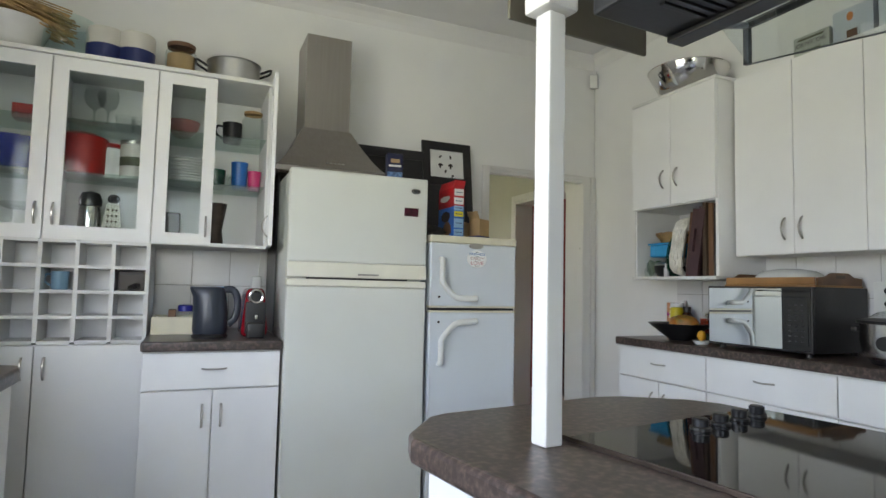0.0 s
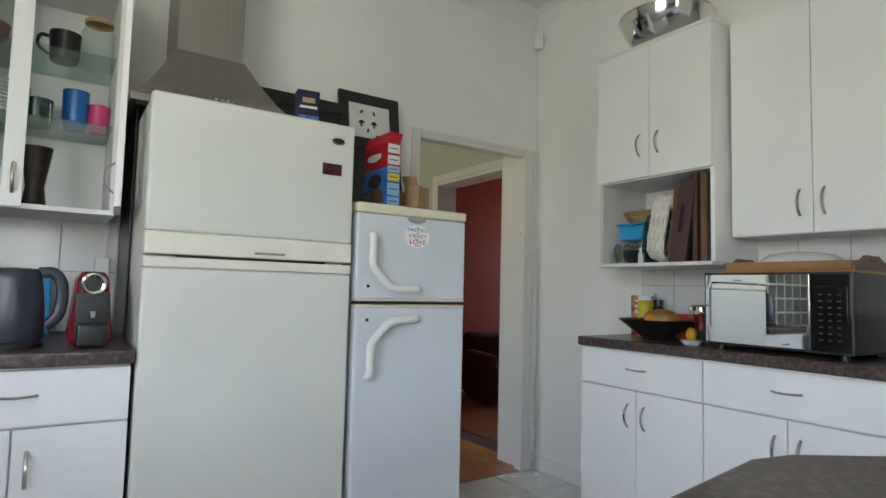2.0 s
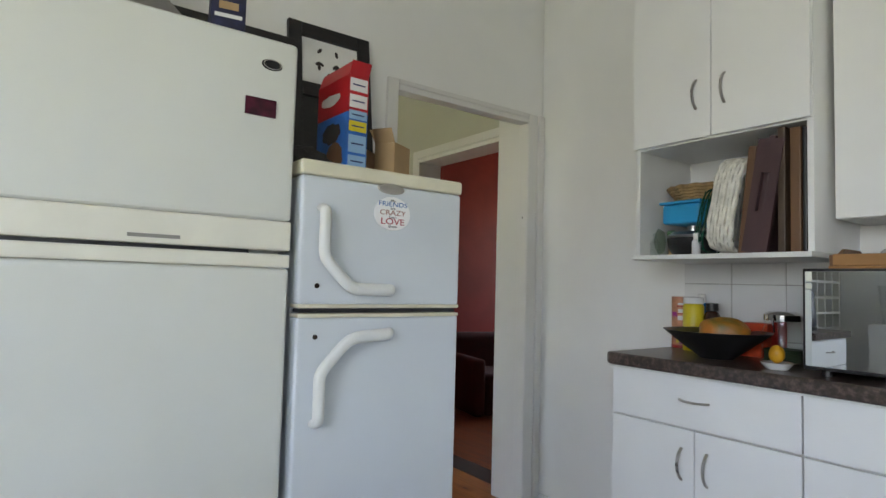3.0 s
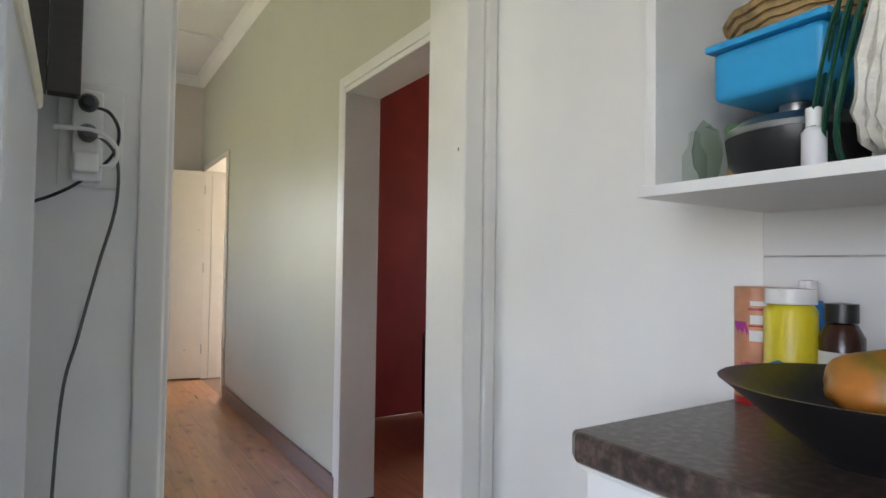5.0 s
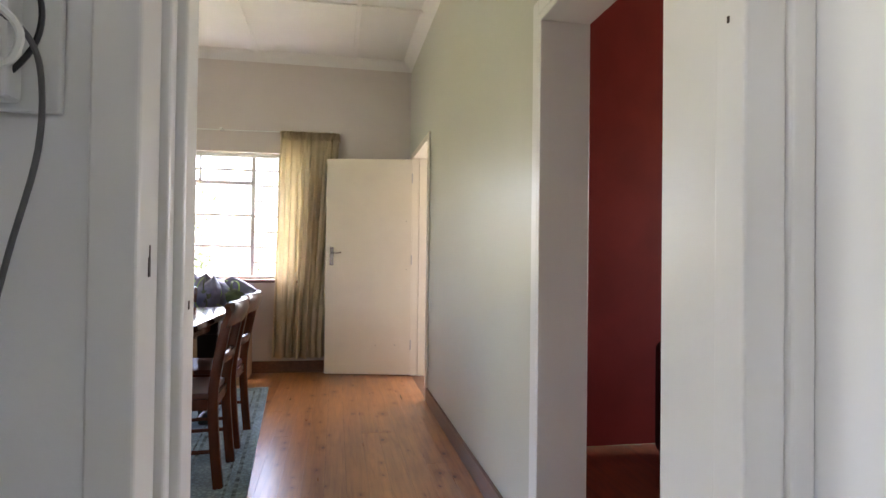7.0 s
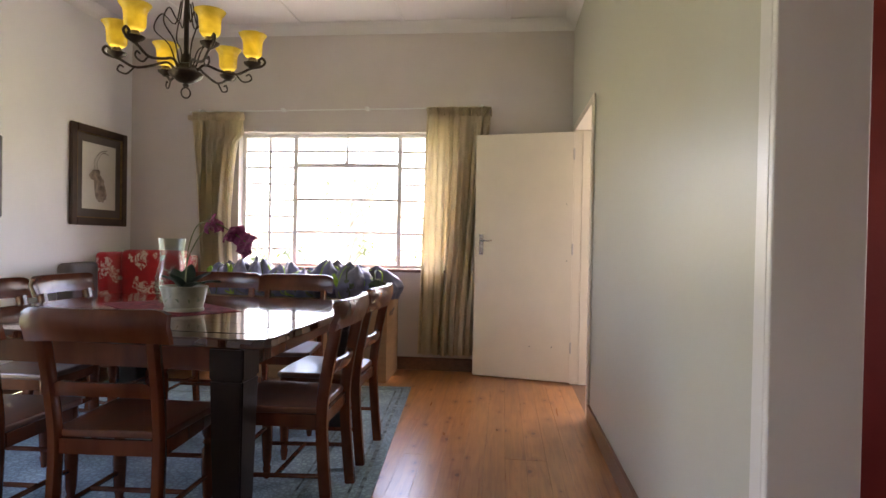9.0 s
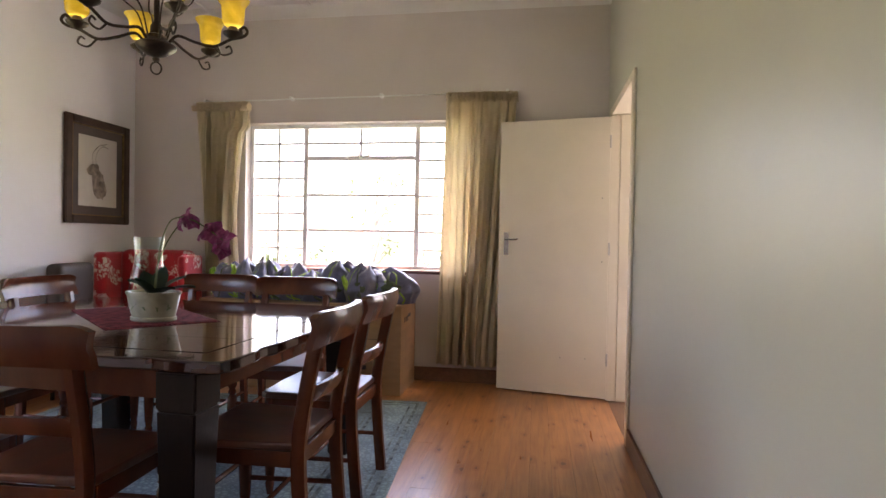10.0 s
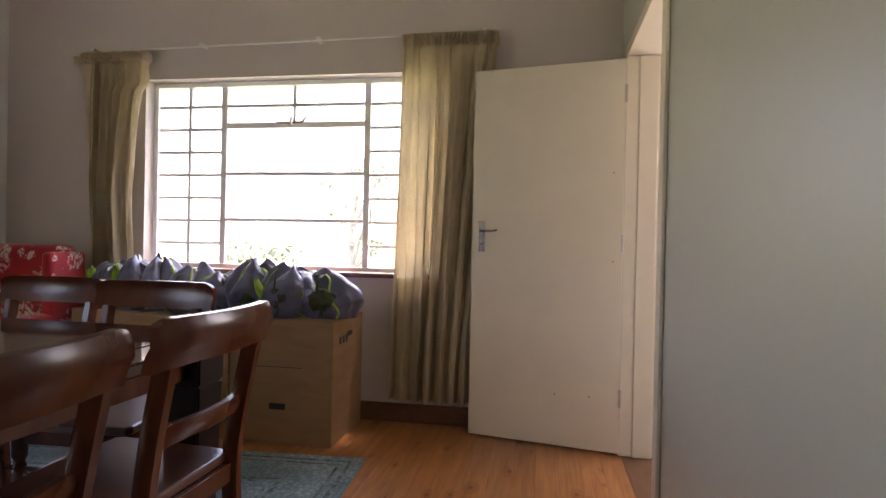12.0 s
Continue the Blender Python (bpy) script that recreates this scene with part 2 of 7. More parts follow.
CEIL = mat("white_ceiling_paint", (0.78, 0.77, 0.75), 0.7, var=0.02, scale=3, bump=0.03, bscale=30)
GLOSS = mat("white_gloss_trim_paint", (0.70, 0.69, 0.66), 0.30, var=0.02, scale=5, bump=0.03, bscale=30, rvar=0.03)
DOORP = mat("cream_door_paint", (0.74, 0.68, 0.56), 0.38, var=0.03, scale=4, bump=0.04, bscale=30)
MELA = mat("white_melamine", (0.80, 0.80, 0.79), 0.35, var=0.02, scale=4, bump=0.015, bscale=40)
MELAE = mat("white_melamine_edge", (0.70, 0.70, 0.68), 0.4, var=0.04, scale=6, bump=0.03, bscale=60)
TILEW = mat("white_glazed_tile", (0.74, 0.74, 0.73), 0.16, var=0.03, scale=5, bump=0.03, bscale=12, rand=0.03)
GROUT = mat("grey_grout", (0.42, 0.40, 0.38), 0.9, var=0.2, scale=20, bump=0.2)
TILEF = mat("white_floor_tile", (0.66, 0.66, 0.64), 0.25, var=0.06, scale=5, bump=0.03, bscale=15, rand=0.04)
STONE = speckled("brown_speckled_laminate", (0.020, 0.015, 0.013), (0.066, 0.047, 0.040), (0.165, 0.115, 0.098))
STEEL = mat("brushed_steel", (0.36, 0.335, 0.31), 0.36, metal=1.0, var=0.05, scale=2, bump=0.03, bscale=60, stretch=(30, 30, 1))
CHROME = mat("polished_steel", (0.72, 0.71, 0.69), 0.10, metal=1.0, var=0.05, scale=8, bump=0.01)
NICKEL = mat("satin_nickel", (0.50, 0.48, 0.45), 0.30, metal=1.0, var=0.06, scale=30, bump=0.02)
FRIDGE = mat("off_white_fridge_enamel", (0.66, 0.67, 0.615), 0.36, var=0.025, scale=3, bump=0.10, bscale=500)
FRIDGE2 = mat("cool_white_fridge_enamel", (0.64, 0.68, 0.71), 0.34, var=0.025, scale=3, bump=0.08, bscale=500)
CREAMP = mat("aged_cream_plastic", (0.72, 0.68, 0.52), 0.42, var=0.06, scale=9, bump=0.03)
FCREAM = mat("pale_cream_plastic", (0.75, 0.73, 0.62), 0.40, var=0.04, scale=9, bump=0.03)
WPLAST = mat("white_plastic", (0.74, 0.75, 0.72), 0.35, var=0.04, scale=9, bump=0.02)
BLACKP = mat("black_plastic", (0.014, 0.014, 0.015), 0.35, var=0.2, scale=12, bump=0.03)
BLACKG = mat("black_glass", (0.006, 0.006, 0.007), 0.04, var=0.1, scale=4, bump=0.0, rvar=0.02)
BLACKW = mat("black_painted_wood", (0.012, 0.011, 0.011), 0.38, var=0.3, scale=18, bump=0.08, stretch=(1, 1, 8))
MIRROR = mat("mirror_glass_oven_door", (0.66, 0.69, 0.70), 0.008, metal=1.0, var=0.02, scale=3, bump=0.0, rvar=0.004)
def pine():
    """Varnished pine: long grain, streaks, brown knots and worn patches."""
    m = mat("varnished_pine_plank", (0.35, 0.132, 0.038), 0.30, var=0.12, scale=5, bump=0.0, stretch=(6, 0.5, 6), c2=(0.46, 0.20, 0.064), rand=0.10, coat=0.45, rvar=0.06)
    t = m.node_tree
    b = t.nodes["Principled BSDF"]
    b.inputs["Coat Roughness"].default_value = 0.22
    src = b.inputs["Base Color"].links[0].from_socket
    mp = [n for n in t.nodes if n.bl_idname == "ShaderNodeMapping"][0]
    co = [n for n in t.nodes if n.bl_idname == "ShaderNodeTexCoord"][0]
    loc = mp.inputs["Location"].links[0].from_socket

    def spread(scale):
        q = t.nodes.new("ShaderNodeMapping")
        q.inputs["Scale"].default_value = scale
        t.links.new(co.outputs["Object"], q.inputs["Vector"])
        t.links.new(loc, q.inputs["Location"])
        return q.outputs["Vector"]

    def darker(col, fac, tint):
        x = t.nodes.new("ShaderNodeMix")
        x.data_type, x.blend_type = "RGBA", "MULTIPLY"
        t.links.new(fac, x.inputs["Factor"])
        t.links.new(col, x.inputs["A"])
        x.inputs["B"].default_value = (*tint, 1)
        return x.outputs["Result"]

    def ranged(val, lo, hi, a, c):
        r = t.nodes.new("ShaderNodeMapRange")
        for key, v in (("From Min", lo), ("From Max", hi), ("To Min", a), ("To Max", c)):
            r.inputs[key].default_value = v
        t.links.new(val, r.inputs["Value"])
        return r.outputs["Result"]

    def grain(scale, size, detail=6):
        n = t.nodes.new("ShaderNodeTexNoise")
        n.inputs["Scale"].default_value, n.inputs["Detail"].default_value = size, detail
        n.inputs["Distortion"].default_value = 0.8
        t.links.new(spread(scale), n.inputs["Vector"])
        return n.outputs["Fac"]

    v = t.nodes.new("ShaderNodeTexVoronoi")
    v.voronoi_dimensions = "2D"
    v.inputs["Scale"].default_value = 1.0
    wob = t.nodes.new("ShaderNodeTexNoise")
    wob.inputs["Scale"].default_value = 40
    t.links.new(spread((1, 1, 1)), wob.inputs["Vector"])
    add = t.nodes.new("ShaderNodeVectorMath")
    add.operation = "MULTIPLY_ADD"
    t.links.new(wob.outputs["Color"], add.inputs[0])
    add.inputs[1].default_value = (0.16, 0.16, 0.0)
    t.links.new(spread((8.5, 4.2, 0.0)), add.inputs[2])
    t.links.new(add.outputs["Vector"], v.inputs["Vector"])
    col = darker(src, ranged(grain((26, 1.1, 26), 3.0), 0.52, 0.70, 0, 0.55), (0.62, 0.46, 0.34))
    col = darker(col, ranged(grain((2.5, 2.0, 2), 1.6, 4), 0.48, 0.72, 0, 0.5), (0.72, 0.62, 0.52))
    pick = t.nodes.new("ShaderNodeSeparateColor")
    t.links.new(v.outputs["Color"], pick.inputs["Color"])
    size = ranged(pick.outputs["Red"], 0.35, 1.0, 0.0, 0.16)

    def near(scale):
        d = t.nodes.new("ShaderNodeMath")
        d.operation = "MULTIPLY_ADD"
        t.links.new(size, d.inputs[0])
        d.inputs[1].default_value = scale
        minus = t.nodes.new("ShaderNodeMath")
        minus.operation = "MULTIPLY"
        minus.inputs[1].default_value = -1.0
        t.links.new(v.outputs["Distance"], minus.inputs[0])
        t.links.new(minus.outputs[0], d.inputs[2])
        return d.outputs[0]

    col = darker(col, ranged(near(2.4), 0.0, 0.14, 0, 0.55), (0.62, 0.40, 0.25))
    col = darker(col, ranged(near(0.7), 0.0, 0.03, 0, 0.85), (0.34, 0.18, 0.10))
    t.links.new(col, b.inputs["Base Color"])
    return m


PINE = pine()
SKIRT = mat("brown_varnished_skirting", (0.135, 0.062, 0.032), 0.32, var=0.25, scale=8, bump=0.06, stretch=(3, 0.6, 6))
MAHOGD = mat("worn_satin_mahogany", (0.078, 0.018, 0.0085), 0.24, var=0.18, scale=9, bump=0.05, bscale=60, stretch=(1, 1, 0.25), c2=(0.115, 0.032, 0.014), rvar=0.05, spec=0.4)
SEATW = mat("polished_seat_wood", (0.080, 0.022, 0.010), 0.34, var=0.35, scale=9, bump=0.03, bscale=60, stretch=(1, 0.3, 1), c2=(0.135, 0.042, 0.019), rvar=0.08, coat=0.7, spec=0.5)
SEATW.node_tree.nodes["Principled BSDF"].inputs["Coat Roughness"].default_value = 0.16
DCHROME = mat("dull_chrome", (0.36, 0.35, 0.34), 0.16, metal=1.0, var=0.1, scale=20, bump=0.01)
TABLEW = mat("dark_polished_table_wood", (0.030, 0.009, 0.006), 0.055, var=0.35, scale=8, bump=0.02, bscale=40, stretch=(0.3, 1, 1), c2=(0.066, 0.020, 0.010), rvar=0.03, coat=0.5, spec=0.5)
EBONY = mat("near_black_table_leg", (0.010, 0.005, 0.004), 0.38, var=0.4, scale=9, bump=0.05, stretch=(1, 1, 0.3), spec=0.25)
CARD = mat("brown_cardboard", (0.34, 0.205, 0.105), 0.85, var=0.10, scale=5, bump=0.08, bscale=90, stretch=(1, 1, 4))
CARDT = mat("buff_parcel_tape", (0.45, 0.30, 0.16), 0.35, var=0.1, scale=9)
INK = mat("dark_print", (0.03, 0.022, 0.02), 0.7, var=0.2, scale=30)
CURT = mat("beige_curtain_cloth", (0.74, 0.66, 0.50), 0.9, var=0.07, scale=5, bump=0.15, bscale=420, sheen=0.2)
NYLON = mat("slate_blue_nylon", (0.105, 0.110, 0.185), 0.30, var=0.25, scale=9, bump=0.9, bscale=17, sheen=0.2, coat=0.2)
LIME = mat("lime_green_webbing", (0.24, 0.40, 0.03), 0.6, var=0.25, scale=25, bump=0.2, bscale=300)
OLIVE = mat("dark_olive_mesh", (0.045, 0.065, 0.022), 0.75, var=0.35, scale=25, bump=0.3, bscale=200)
IRON = mat("dark_bronze_iron", (0.045, 0.032, 0.024), 0.42, metal=0.7, var=0.3, scale=30, bump=0.15, bscale=120)
WINP = mat("white_window_paint", (0.90, 0.90, 0.89), 0.45, var=0.04, scale=12, bump=0.06)
SILL = mat("red_brown_sill_tile", (0.16, 0.065, 0.055), 0.4, var=0.2, scale=12)
PANE = glass("window_pane")
CUPG = glass("cabinet_pane", (0.95, 0.975, 0.97), 0.0, 0.012)
SHELFG = glass("green_edged_shelf_glass", (0.84, 0.93, 0.90))
CLEAR = glass("clear_vessel_glass", (0.92, 0.95, 0.94), 0.02)
REDFAB = floral("red_floral_fabric", (0.42, 0.012, 0.018), (0.62, 0.52, 0.44))

# ---- the setting ----
XR = -0.015      # kitchen's right wall
XH = 0.025       # hall and dining room's right wall
XW = -3.9        # kitchen's left wall
XD = -4.0        # dining room's left wall
YS = -5.3        # kitchen's far end, behind the walk's start
YN = 5.02        # window wall
KC = 2.93        # kitchen ceiling
DC = 3.02        # dining ceiling

# walls, each one mesh with its openings left free
b = box(XW - 0.2, -0.948, 0, 0.2, 0, KC)
box(-0.948, -0.04, 0, 0.05, 1.997, KC, 0, b)
box(-0.948, -0.04, 0.05, 0.2, 2.11, KC, 0, b)
box(-0.04, 0.02, 0.003, 0.2, 0, KC, 0, b)
solo("wall_kitchen_north", b, WALL, "smooth white painted kitchen wall", "wall", "structure")
b = box(XD, -0.948, 0.202, 0.25, 0, DC + 0.03)
box(-0.948, -0.04, 0.202, 0.25, 2.11, DC + 0.03, 0, b)
box(-0.04, XH - 0.002, 0.202, 0.25, 0, DC + 0.03, 0, b)
solo("wall_dining_south", b, DINING, "cream painted dining room wall", "wall", "structure")
solo("wall_kitchen_east", box(XR, XR + 0.2, YS - 0.2, -0.002, 0, KC), WALL, "smooth white painted kitchen wall", "wall", "structure")
b = box(XW - 0.2, XW, YS, -3.52, 0, KC)
box(XW - 0.2, XW, -1.87, 0, 0, KC, 0, b)
box(XW - 0.2, XW, -3.52, -1.87, 0, 0.95, 0, b)
box(XW - 0.2, XW, -3.52, -1.87, 2.25, KC, 0, b)
solo("wall_kitchen_west", b, WALL, "white painted kitchen wall with a window", "wall", "structure")
# south wall, its opening added unseen to let fill light in
b = box(XW - 0.2, -3.7, YS - 0.2, YS, 0, KC)
box(-2.5, XR, YS - 0.2, YS, 0, KC, 0, b)
box(-3.7, -2.5, YS - 0.2, YS, 0, 0.95, 0, b)
box(-3.7, -2.5, YS - 0.2, YS, 2.25, KC, 0, b)
solo("wall_kitchen_south", b, WALL, "white painted kitchen wall with a window", "wall", "structure")

# hall and dining right wall: red room's doorway, then the far doorway
b = box(XH, 0.172, 0.252, 0.33, 0, DC + 0.03)
box(XH, 0.172, 0.33, 1.235, 1.997, DC + 0.03, 0, b)
box(XH, 0.172, 1.235, 2.9, 0, DC + 0.03, 0, b)
box(XH, 0.19, 2.9, 3.76, 0, DC + 0.03, 0, b)
box(XH, 0.19, 3.76, 4.77, 2.085, DC + 0.03, 0, b)
box(XH, 0.19, 4.77, YN, 0, DC + 0.03, 0, b)
solo("wall_hall_east", b, GREENW, "pale green-cream satin painted wall", "wall", "structure")
# window wall
b = box(XD - 0.2, -2.955, YN, YN + 0.24, 0, DC + 0.03)
box(-1.0, 0.19, YN, YN + 0.24, 0, DC + 0.03, 0, b)
box(-2.955, -1.0, YN, YN + 0.24, 0, 0.875, 0, b)
box(-2.955, -1.0, YN, YN + 0.24, 2.10, DC + 0.03, 0, b)
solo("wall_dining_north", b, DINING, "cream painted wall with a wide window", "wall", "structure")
# west wall, its brightness lifted in the paint
b = box(XD - 0.2, XD, 2.25, YN, 0, DC + 0.03)
box(XD - 0.2, XD, 0.2, 1.05, 0, DC + 0.03, 0, b)
box(XD - 0.2, XD, 1.05, 2.25, 2.1, DC + 0.03, 0, b)
solo("wall_dining_west", b, WESTLIT, "dining room west wall, paint lightened for the light falling on it", "wall", "structure")

# red room behind the hall wall, and the small room behind the far door
b = box(0.174, 3.4, 2.55, 2.7, 0, DC)
box(3.4, 3.55, -1.6, 1.4, 0, DC, 0, b)
box(3.4, 3.55, 2.5, 2.7, 0, DC, 0, b)
box(3.4, 3.55, 1.4, 2.5, 0, 0.85, 0, b)
box(3.4, 3.55, 1.4, 2.5, 2.15, DC, 0, b)
box(0.192, 3.4, -1.6, -1.45, 0, DC, 0, b)
box(0.174, 0.184, -1.45, 0.33, 0, DC, 0, b)
box(0.174, 0.184, 1.235, 2.55, 0, DC, 0, b)
box(0.174, 0.184, 0.33, 1.235, 1.997, DC, 0, b)
solo("wall_red_room", b, REDW, "deep red painted walls of a side room", "wall", "structure")
b = box(0.192, 2.5, 3.2, 3.35, 0, DC)
box(0.192, 0.75, YN + 0.1, YN + 0.24, 0, DC, 0, b)
box(1.85, 2.5, YN + 0.1, YN + 0.24, 0, DC, 0, b)
box(0.75, 1.85, YN + 0.1, YN + 0.24, 0, 0.95, 0, b)
box(0.75, 1.85, YN + 0.1, YN + 0.24, 2.15, DC, 0, b)
box(2.5, 2.65, 3.2, YN + 0.24, 0, DC, 0, b)
solo("wall_side_room", b, DINING, "cream painted walls of a small side room", "wall", "structure")

# ceilings
solo("ceiling_kitchen", box(XW - 0.2, XR + 0.2, YS - 0.2, 0.2, KC, KC + 0.1), CEIL, "flat white painted kitchen ceiling", "ceiling", "structure")
b = box(XD - 0.2, 0.19, 0.2, YN + 0.24, DC + 0.03, DC + 0.13)
for x in (-3.3, -2.38, -1.46, -0.54):
    box(x - 0.02, x + 0.02, 0.25, YN, DC + 0.018, DC + 0.031, 0.004, b)
for y in (1.55, 3.75):
    box(XD, XH, y - 0.02, y + 0.02, DC + 0.014, DC + 0.031, 0.004, b)
solo("ceiling_dining", b, CEIL, "white board ceiling with cover strips", "ceiling", "structure")
b = box(0.192, 3.55, -1.6, 3.2, DC, DC + 0.1)
box(0.192, 2.65, 3.2, YN + 0.24, DC, DC + 0.1, 0, b)
solo("ceiling_side_rooms", b, CEIL, "white painted side room ceiling", "ceiling", "structure")


def cornice(x0, y0, x1, y1, z, nx, ny, size=0.085):
    """A cove moulding along a wall's top."""
    prof = [(0, 0), (0.008, 0), (0.012, 0.012), (0.3, 0.42), (0.62, 0.74), (0.95, 0.93), (1.0, 0.95), (1.0, 1.0), (0, 1.0)]
    bm = bmesh.new()
    ends = []
    for x, y in ((x0, y0), (x1, y1)):
        ends.append([bm.verts.new((x + nx * size * p, y + ny * size * p, z - size + size * q)) for p, q in prof])
    n = len(prof)
    for i in range(n):
        bm.faces.new((ends[0][i], ends[0][(i + 1) % n], ends[1][(i + 1) % n], ends[1][i]))
    bm.faces.new(ends[0])
    bm.faces.new(ends[1][::-1])
    return bm


b = cornice(XW, -0.001, XR, -0.001, KC - 0.001, 0, -1)
join(b, cornice(XR - 0.001, YS, XR - 0.001, 0, KC - 0.001, -1, 0))
solo("trim_kitchen_cornice", b, CEIL, "white coved plaster cornice", "cornice", "structure")
b = cornice(XD, YN - 0.001, XH, YN - 0.001, DC + 0.029, 0, -1)
join(b, cornice(XH - 0.001, 0.25, XH - 0.001, YN, DC + 0.029, -1, 0))
join(b, cornice(XD + 0.001, 0.25, XD + 0.001, YN, DC + 0.029, 1, 0))
join(b, cornice(XD, 0.251, XH, 0.251, DC + 0.029, 0, 1))
solo("trim_dining_cornice", b, CEIL, "white coved plaster cornice", "cornice", "structure")

# skirting
b = box(XH - 0.018, XH - 0.001, 1.265, 3.735, 0.002, 0.11, 0.005)
box(XH - 0.018, XH - 0.001, 4.80, YN - 0.02, 0.002, 0.11, 0.005, b)
box(XD, XH - 0.02, YN - 0.018, YN - 0.001, 0.002, 0.115, 0.005, b)
box(XD + 0.001, XD + 0.018, 0.25, YN - 0.02, 0.002, 0.115, 0.005, b)
box(XD + 0.02, -0.96, 0.251, 0.268, 0.002, 0.115, 0.005, b)
solo("baseboard_dining", b, SKIRT, "brown varnished wooden skirting board", "skirting", "structure")
solo("baseboard_kitchen", box(XR - 0.011, XR - 0.001, -0.80, -0.02, 0.002, 0.085, 0.003), TILEW, "white tile skirting", "skirting", "structure")


def door_frame(name, axis, u0, u1, v0, v1, h, label, w=0.055, lip=0.016, stops=True, hw=0.03, paint_=GLOSS, lw=0.022):
    """A pressed door frame lining an opening: u along the wall, v through it."""
    frame_thing = thing(name, (0, 0, 0), label, "door frame", kind="structure")

    def put(nm, a0, a1, c0, c1, z0, z1, bev=0.006):
        bm = box(a0, a1, c0, c1, z0, z1, bev, seg=3) if axis == "x" else box(c0, c1, a0, a1, z0, z1, bev, seg=3)
        partw(nm, bm, paint_, frame_thing)

    for side in (0, 1):
        o, s = (u0, 1) if side == 0 else (u1, -1)
        put("jamb", *sorted((o + s * 0.004, o + s * w)), v0 - lip, v1 + lip, 0.0, h - 0.002)
        if stops:
            put("door_stop", *sorted((o + s * w, o + s * (w + 0.014))), v0 + 0.05, v1 - 0.02, 0.0, h - hw)
        put("frame_lip", *sorted((o - s * lw, o + s * 0.004)), v0 - lip, v0 - 0.001, 0.0, h + lw)
        put("frame_lip", *sorted((o - s * lw, o + s * 0.004)), v1 + 0.001, v1 + lip, 0.0, h + lw)
    put("frame_head", u0 + w, u1 - w, v0 - lip, v1 + lip, h - hw, h - 0.002)
    put("frame_head_lip", u0 + 0.004, u1 - 0.004, v0 - lip, v0 - 0.001, h, h + lw)
    put("frame_head_lip", u0 + 0.004, u1 - 0.004, v1 + 0.001, v1 + lip, h, h + lw)
    return frame_thing


def kitchen_door_frame():
    """Rebated painted frame between kitchen and hall, wider on the kitchen side."""
    f = thing("door_1", (0, 0, 0), "white gloss painted door frame, doorway standing open", "door frame", kind="structure")
    for nm, x0, x1, y0, y1, z1, r in (
            ("jamb", -0.970, -0.914, -0.016, 0.062, 2.019, 0.007), ("door_stop", -0.945, -0.902, 0.0625, 0.088, 2.108, 0.006),
            ("reveal", -0.945, -0.889, 0.0885, 0.150, 2.108, 0.006),
            ("jamb", -0.128, -0.060, -0.016, 0.052, 2.019, 0.008), ("bead", -0.0595, -0.0165, -0.024, -0.001, 2.019, 0.010),
            ("door_stop", -0.102, -0.042, 0.0525, 0.085, 2.108, 0.006), ("reveal", -0.086, -0.042, 0.0855, 0.266, 2.108, 0.005)):
        partw(nm, box(x0, x1, y0, y1, 0.0, z1, r, seg=4), GLOSS, f, smooth=False)
    partw("frame_head", box(-0.9135, -0.1285, -0.016, 0.048, 1.967, 1.995, 0.006, seg=3), GLOSS, f)
    partw("frame_head_lip", box(-0.9135, -0.1285, -0.016, -0.001, 1.9955, 2.019, 0.006, seg=3), GLOSS, f)


kitchen_door_frame()
door_frame("door_2", "y", 0.33, 1.235, XH, 0.182, 1.997, "white gloss painted frame of the red room's doorway", w=0.025, stops=False, lw=0.055)
door_frame("door_3", "y", 3.76, 4.77, XH, 0.19, 2.085, "cream gloss painted frame of the far doorway", w=0.05, paint_=DOORP)

# kitchen door frame: paint chips and the lock keep
f = bpy.data.objects["door_1"]
partw("strike_mark", box(-0.9139, -0.9128, 0.020, 0.028, 1.098, 1.122, 0.0004), IRON, f, "dark chipped lock keep")
partw("strike_mark", box(-0.9139, -0.9128, 0.024, 0.027, 1.121, 1.137, 0.0004), IRON, f)
partw("strike_mark", box(-0.8889, -0.8878, 0.112, 0.119, 1.050, 1.062, 0.0004), IRON, f)
partw("strike_mark", box(-0.1293, -0.1279, 0.017, 0.022, 1.475, 1.485, 0.0004), IRON, f)

# side rooms' floors and the ground outside
solo("floor_side_room", box(0.2, 2.5, 3.35, YN + 0.1, -0.06, -0.004), mat("grey_vinyl_floor", (0.20, 0.18, 0.15), 0.5, var=0.2, scale=6), "grey-brown vinyl floor of a side room", "floor", "structure")
solo("floor_red_room", box(0.2, 3.4, -1.45, 2.55, -0.06, -0.004), mat("red_brown_floor", (0.22, 0.08, 0.035), 0.35, var=0.3, scale=7, stretch=(4, 0.5, 4)), "red-brown wooden floor of the red room", "floor", "structure")
b = bmesh.new()
bmesh.ops.create_grid(b, x_segments=30, y_segments=30, size=400)
for v in b.verts:
    v.co.z = -0.35
solo("ground", b, mat("sunlit_lawn", (0.20, 0.22, 0.11), 0.9, var=0.4, scale=1.2, bump=0.4, bscale=20), "sunlit garden lawn", "lawn", "structure")

# ---- kitchen: cabinets ----
GREYE0 = mat("white_silicone_seal", (0.6, 0.6, 0.58), 0.5)

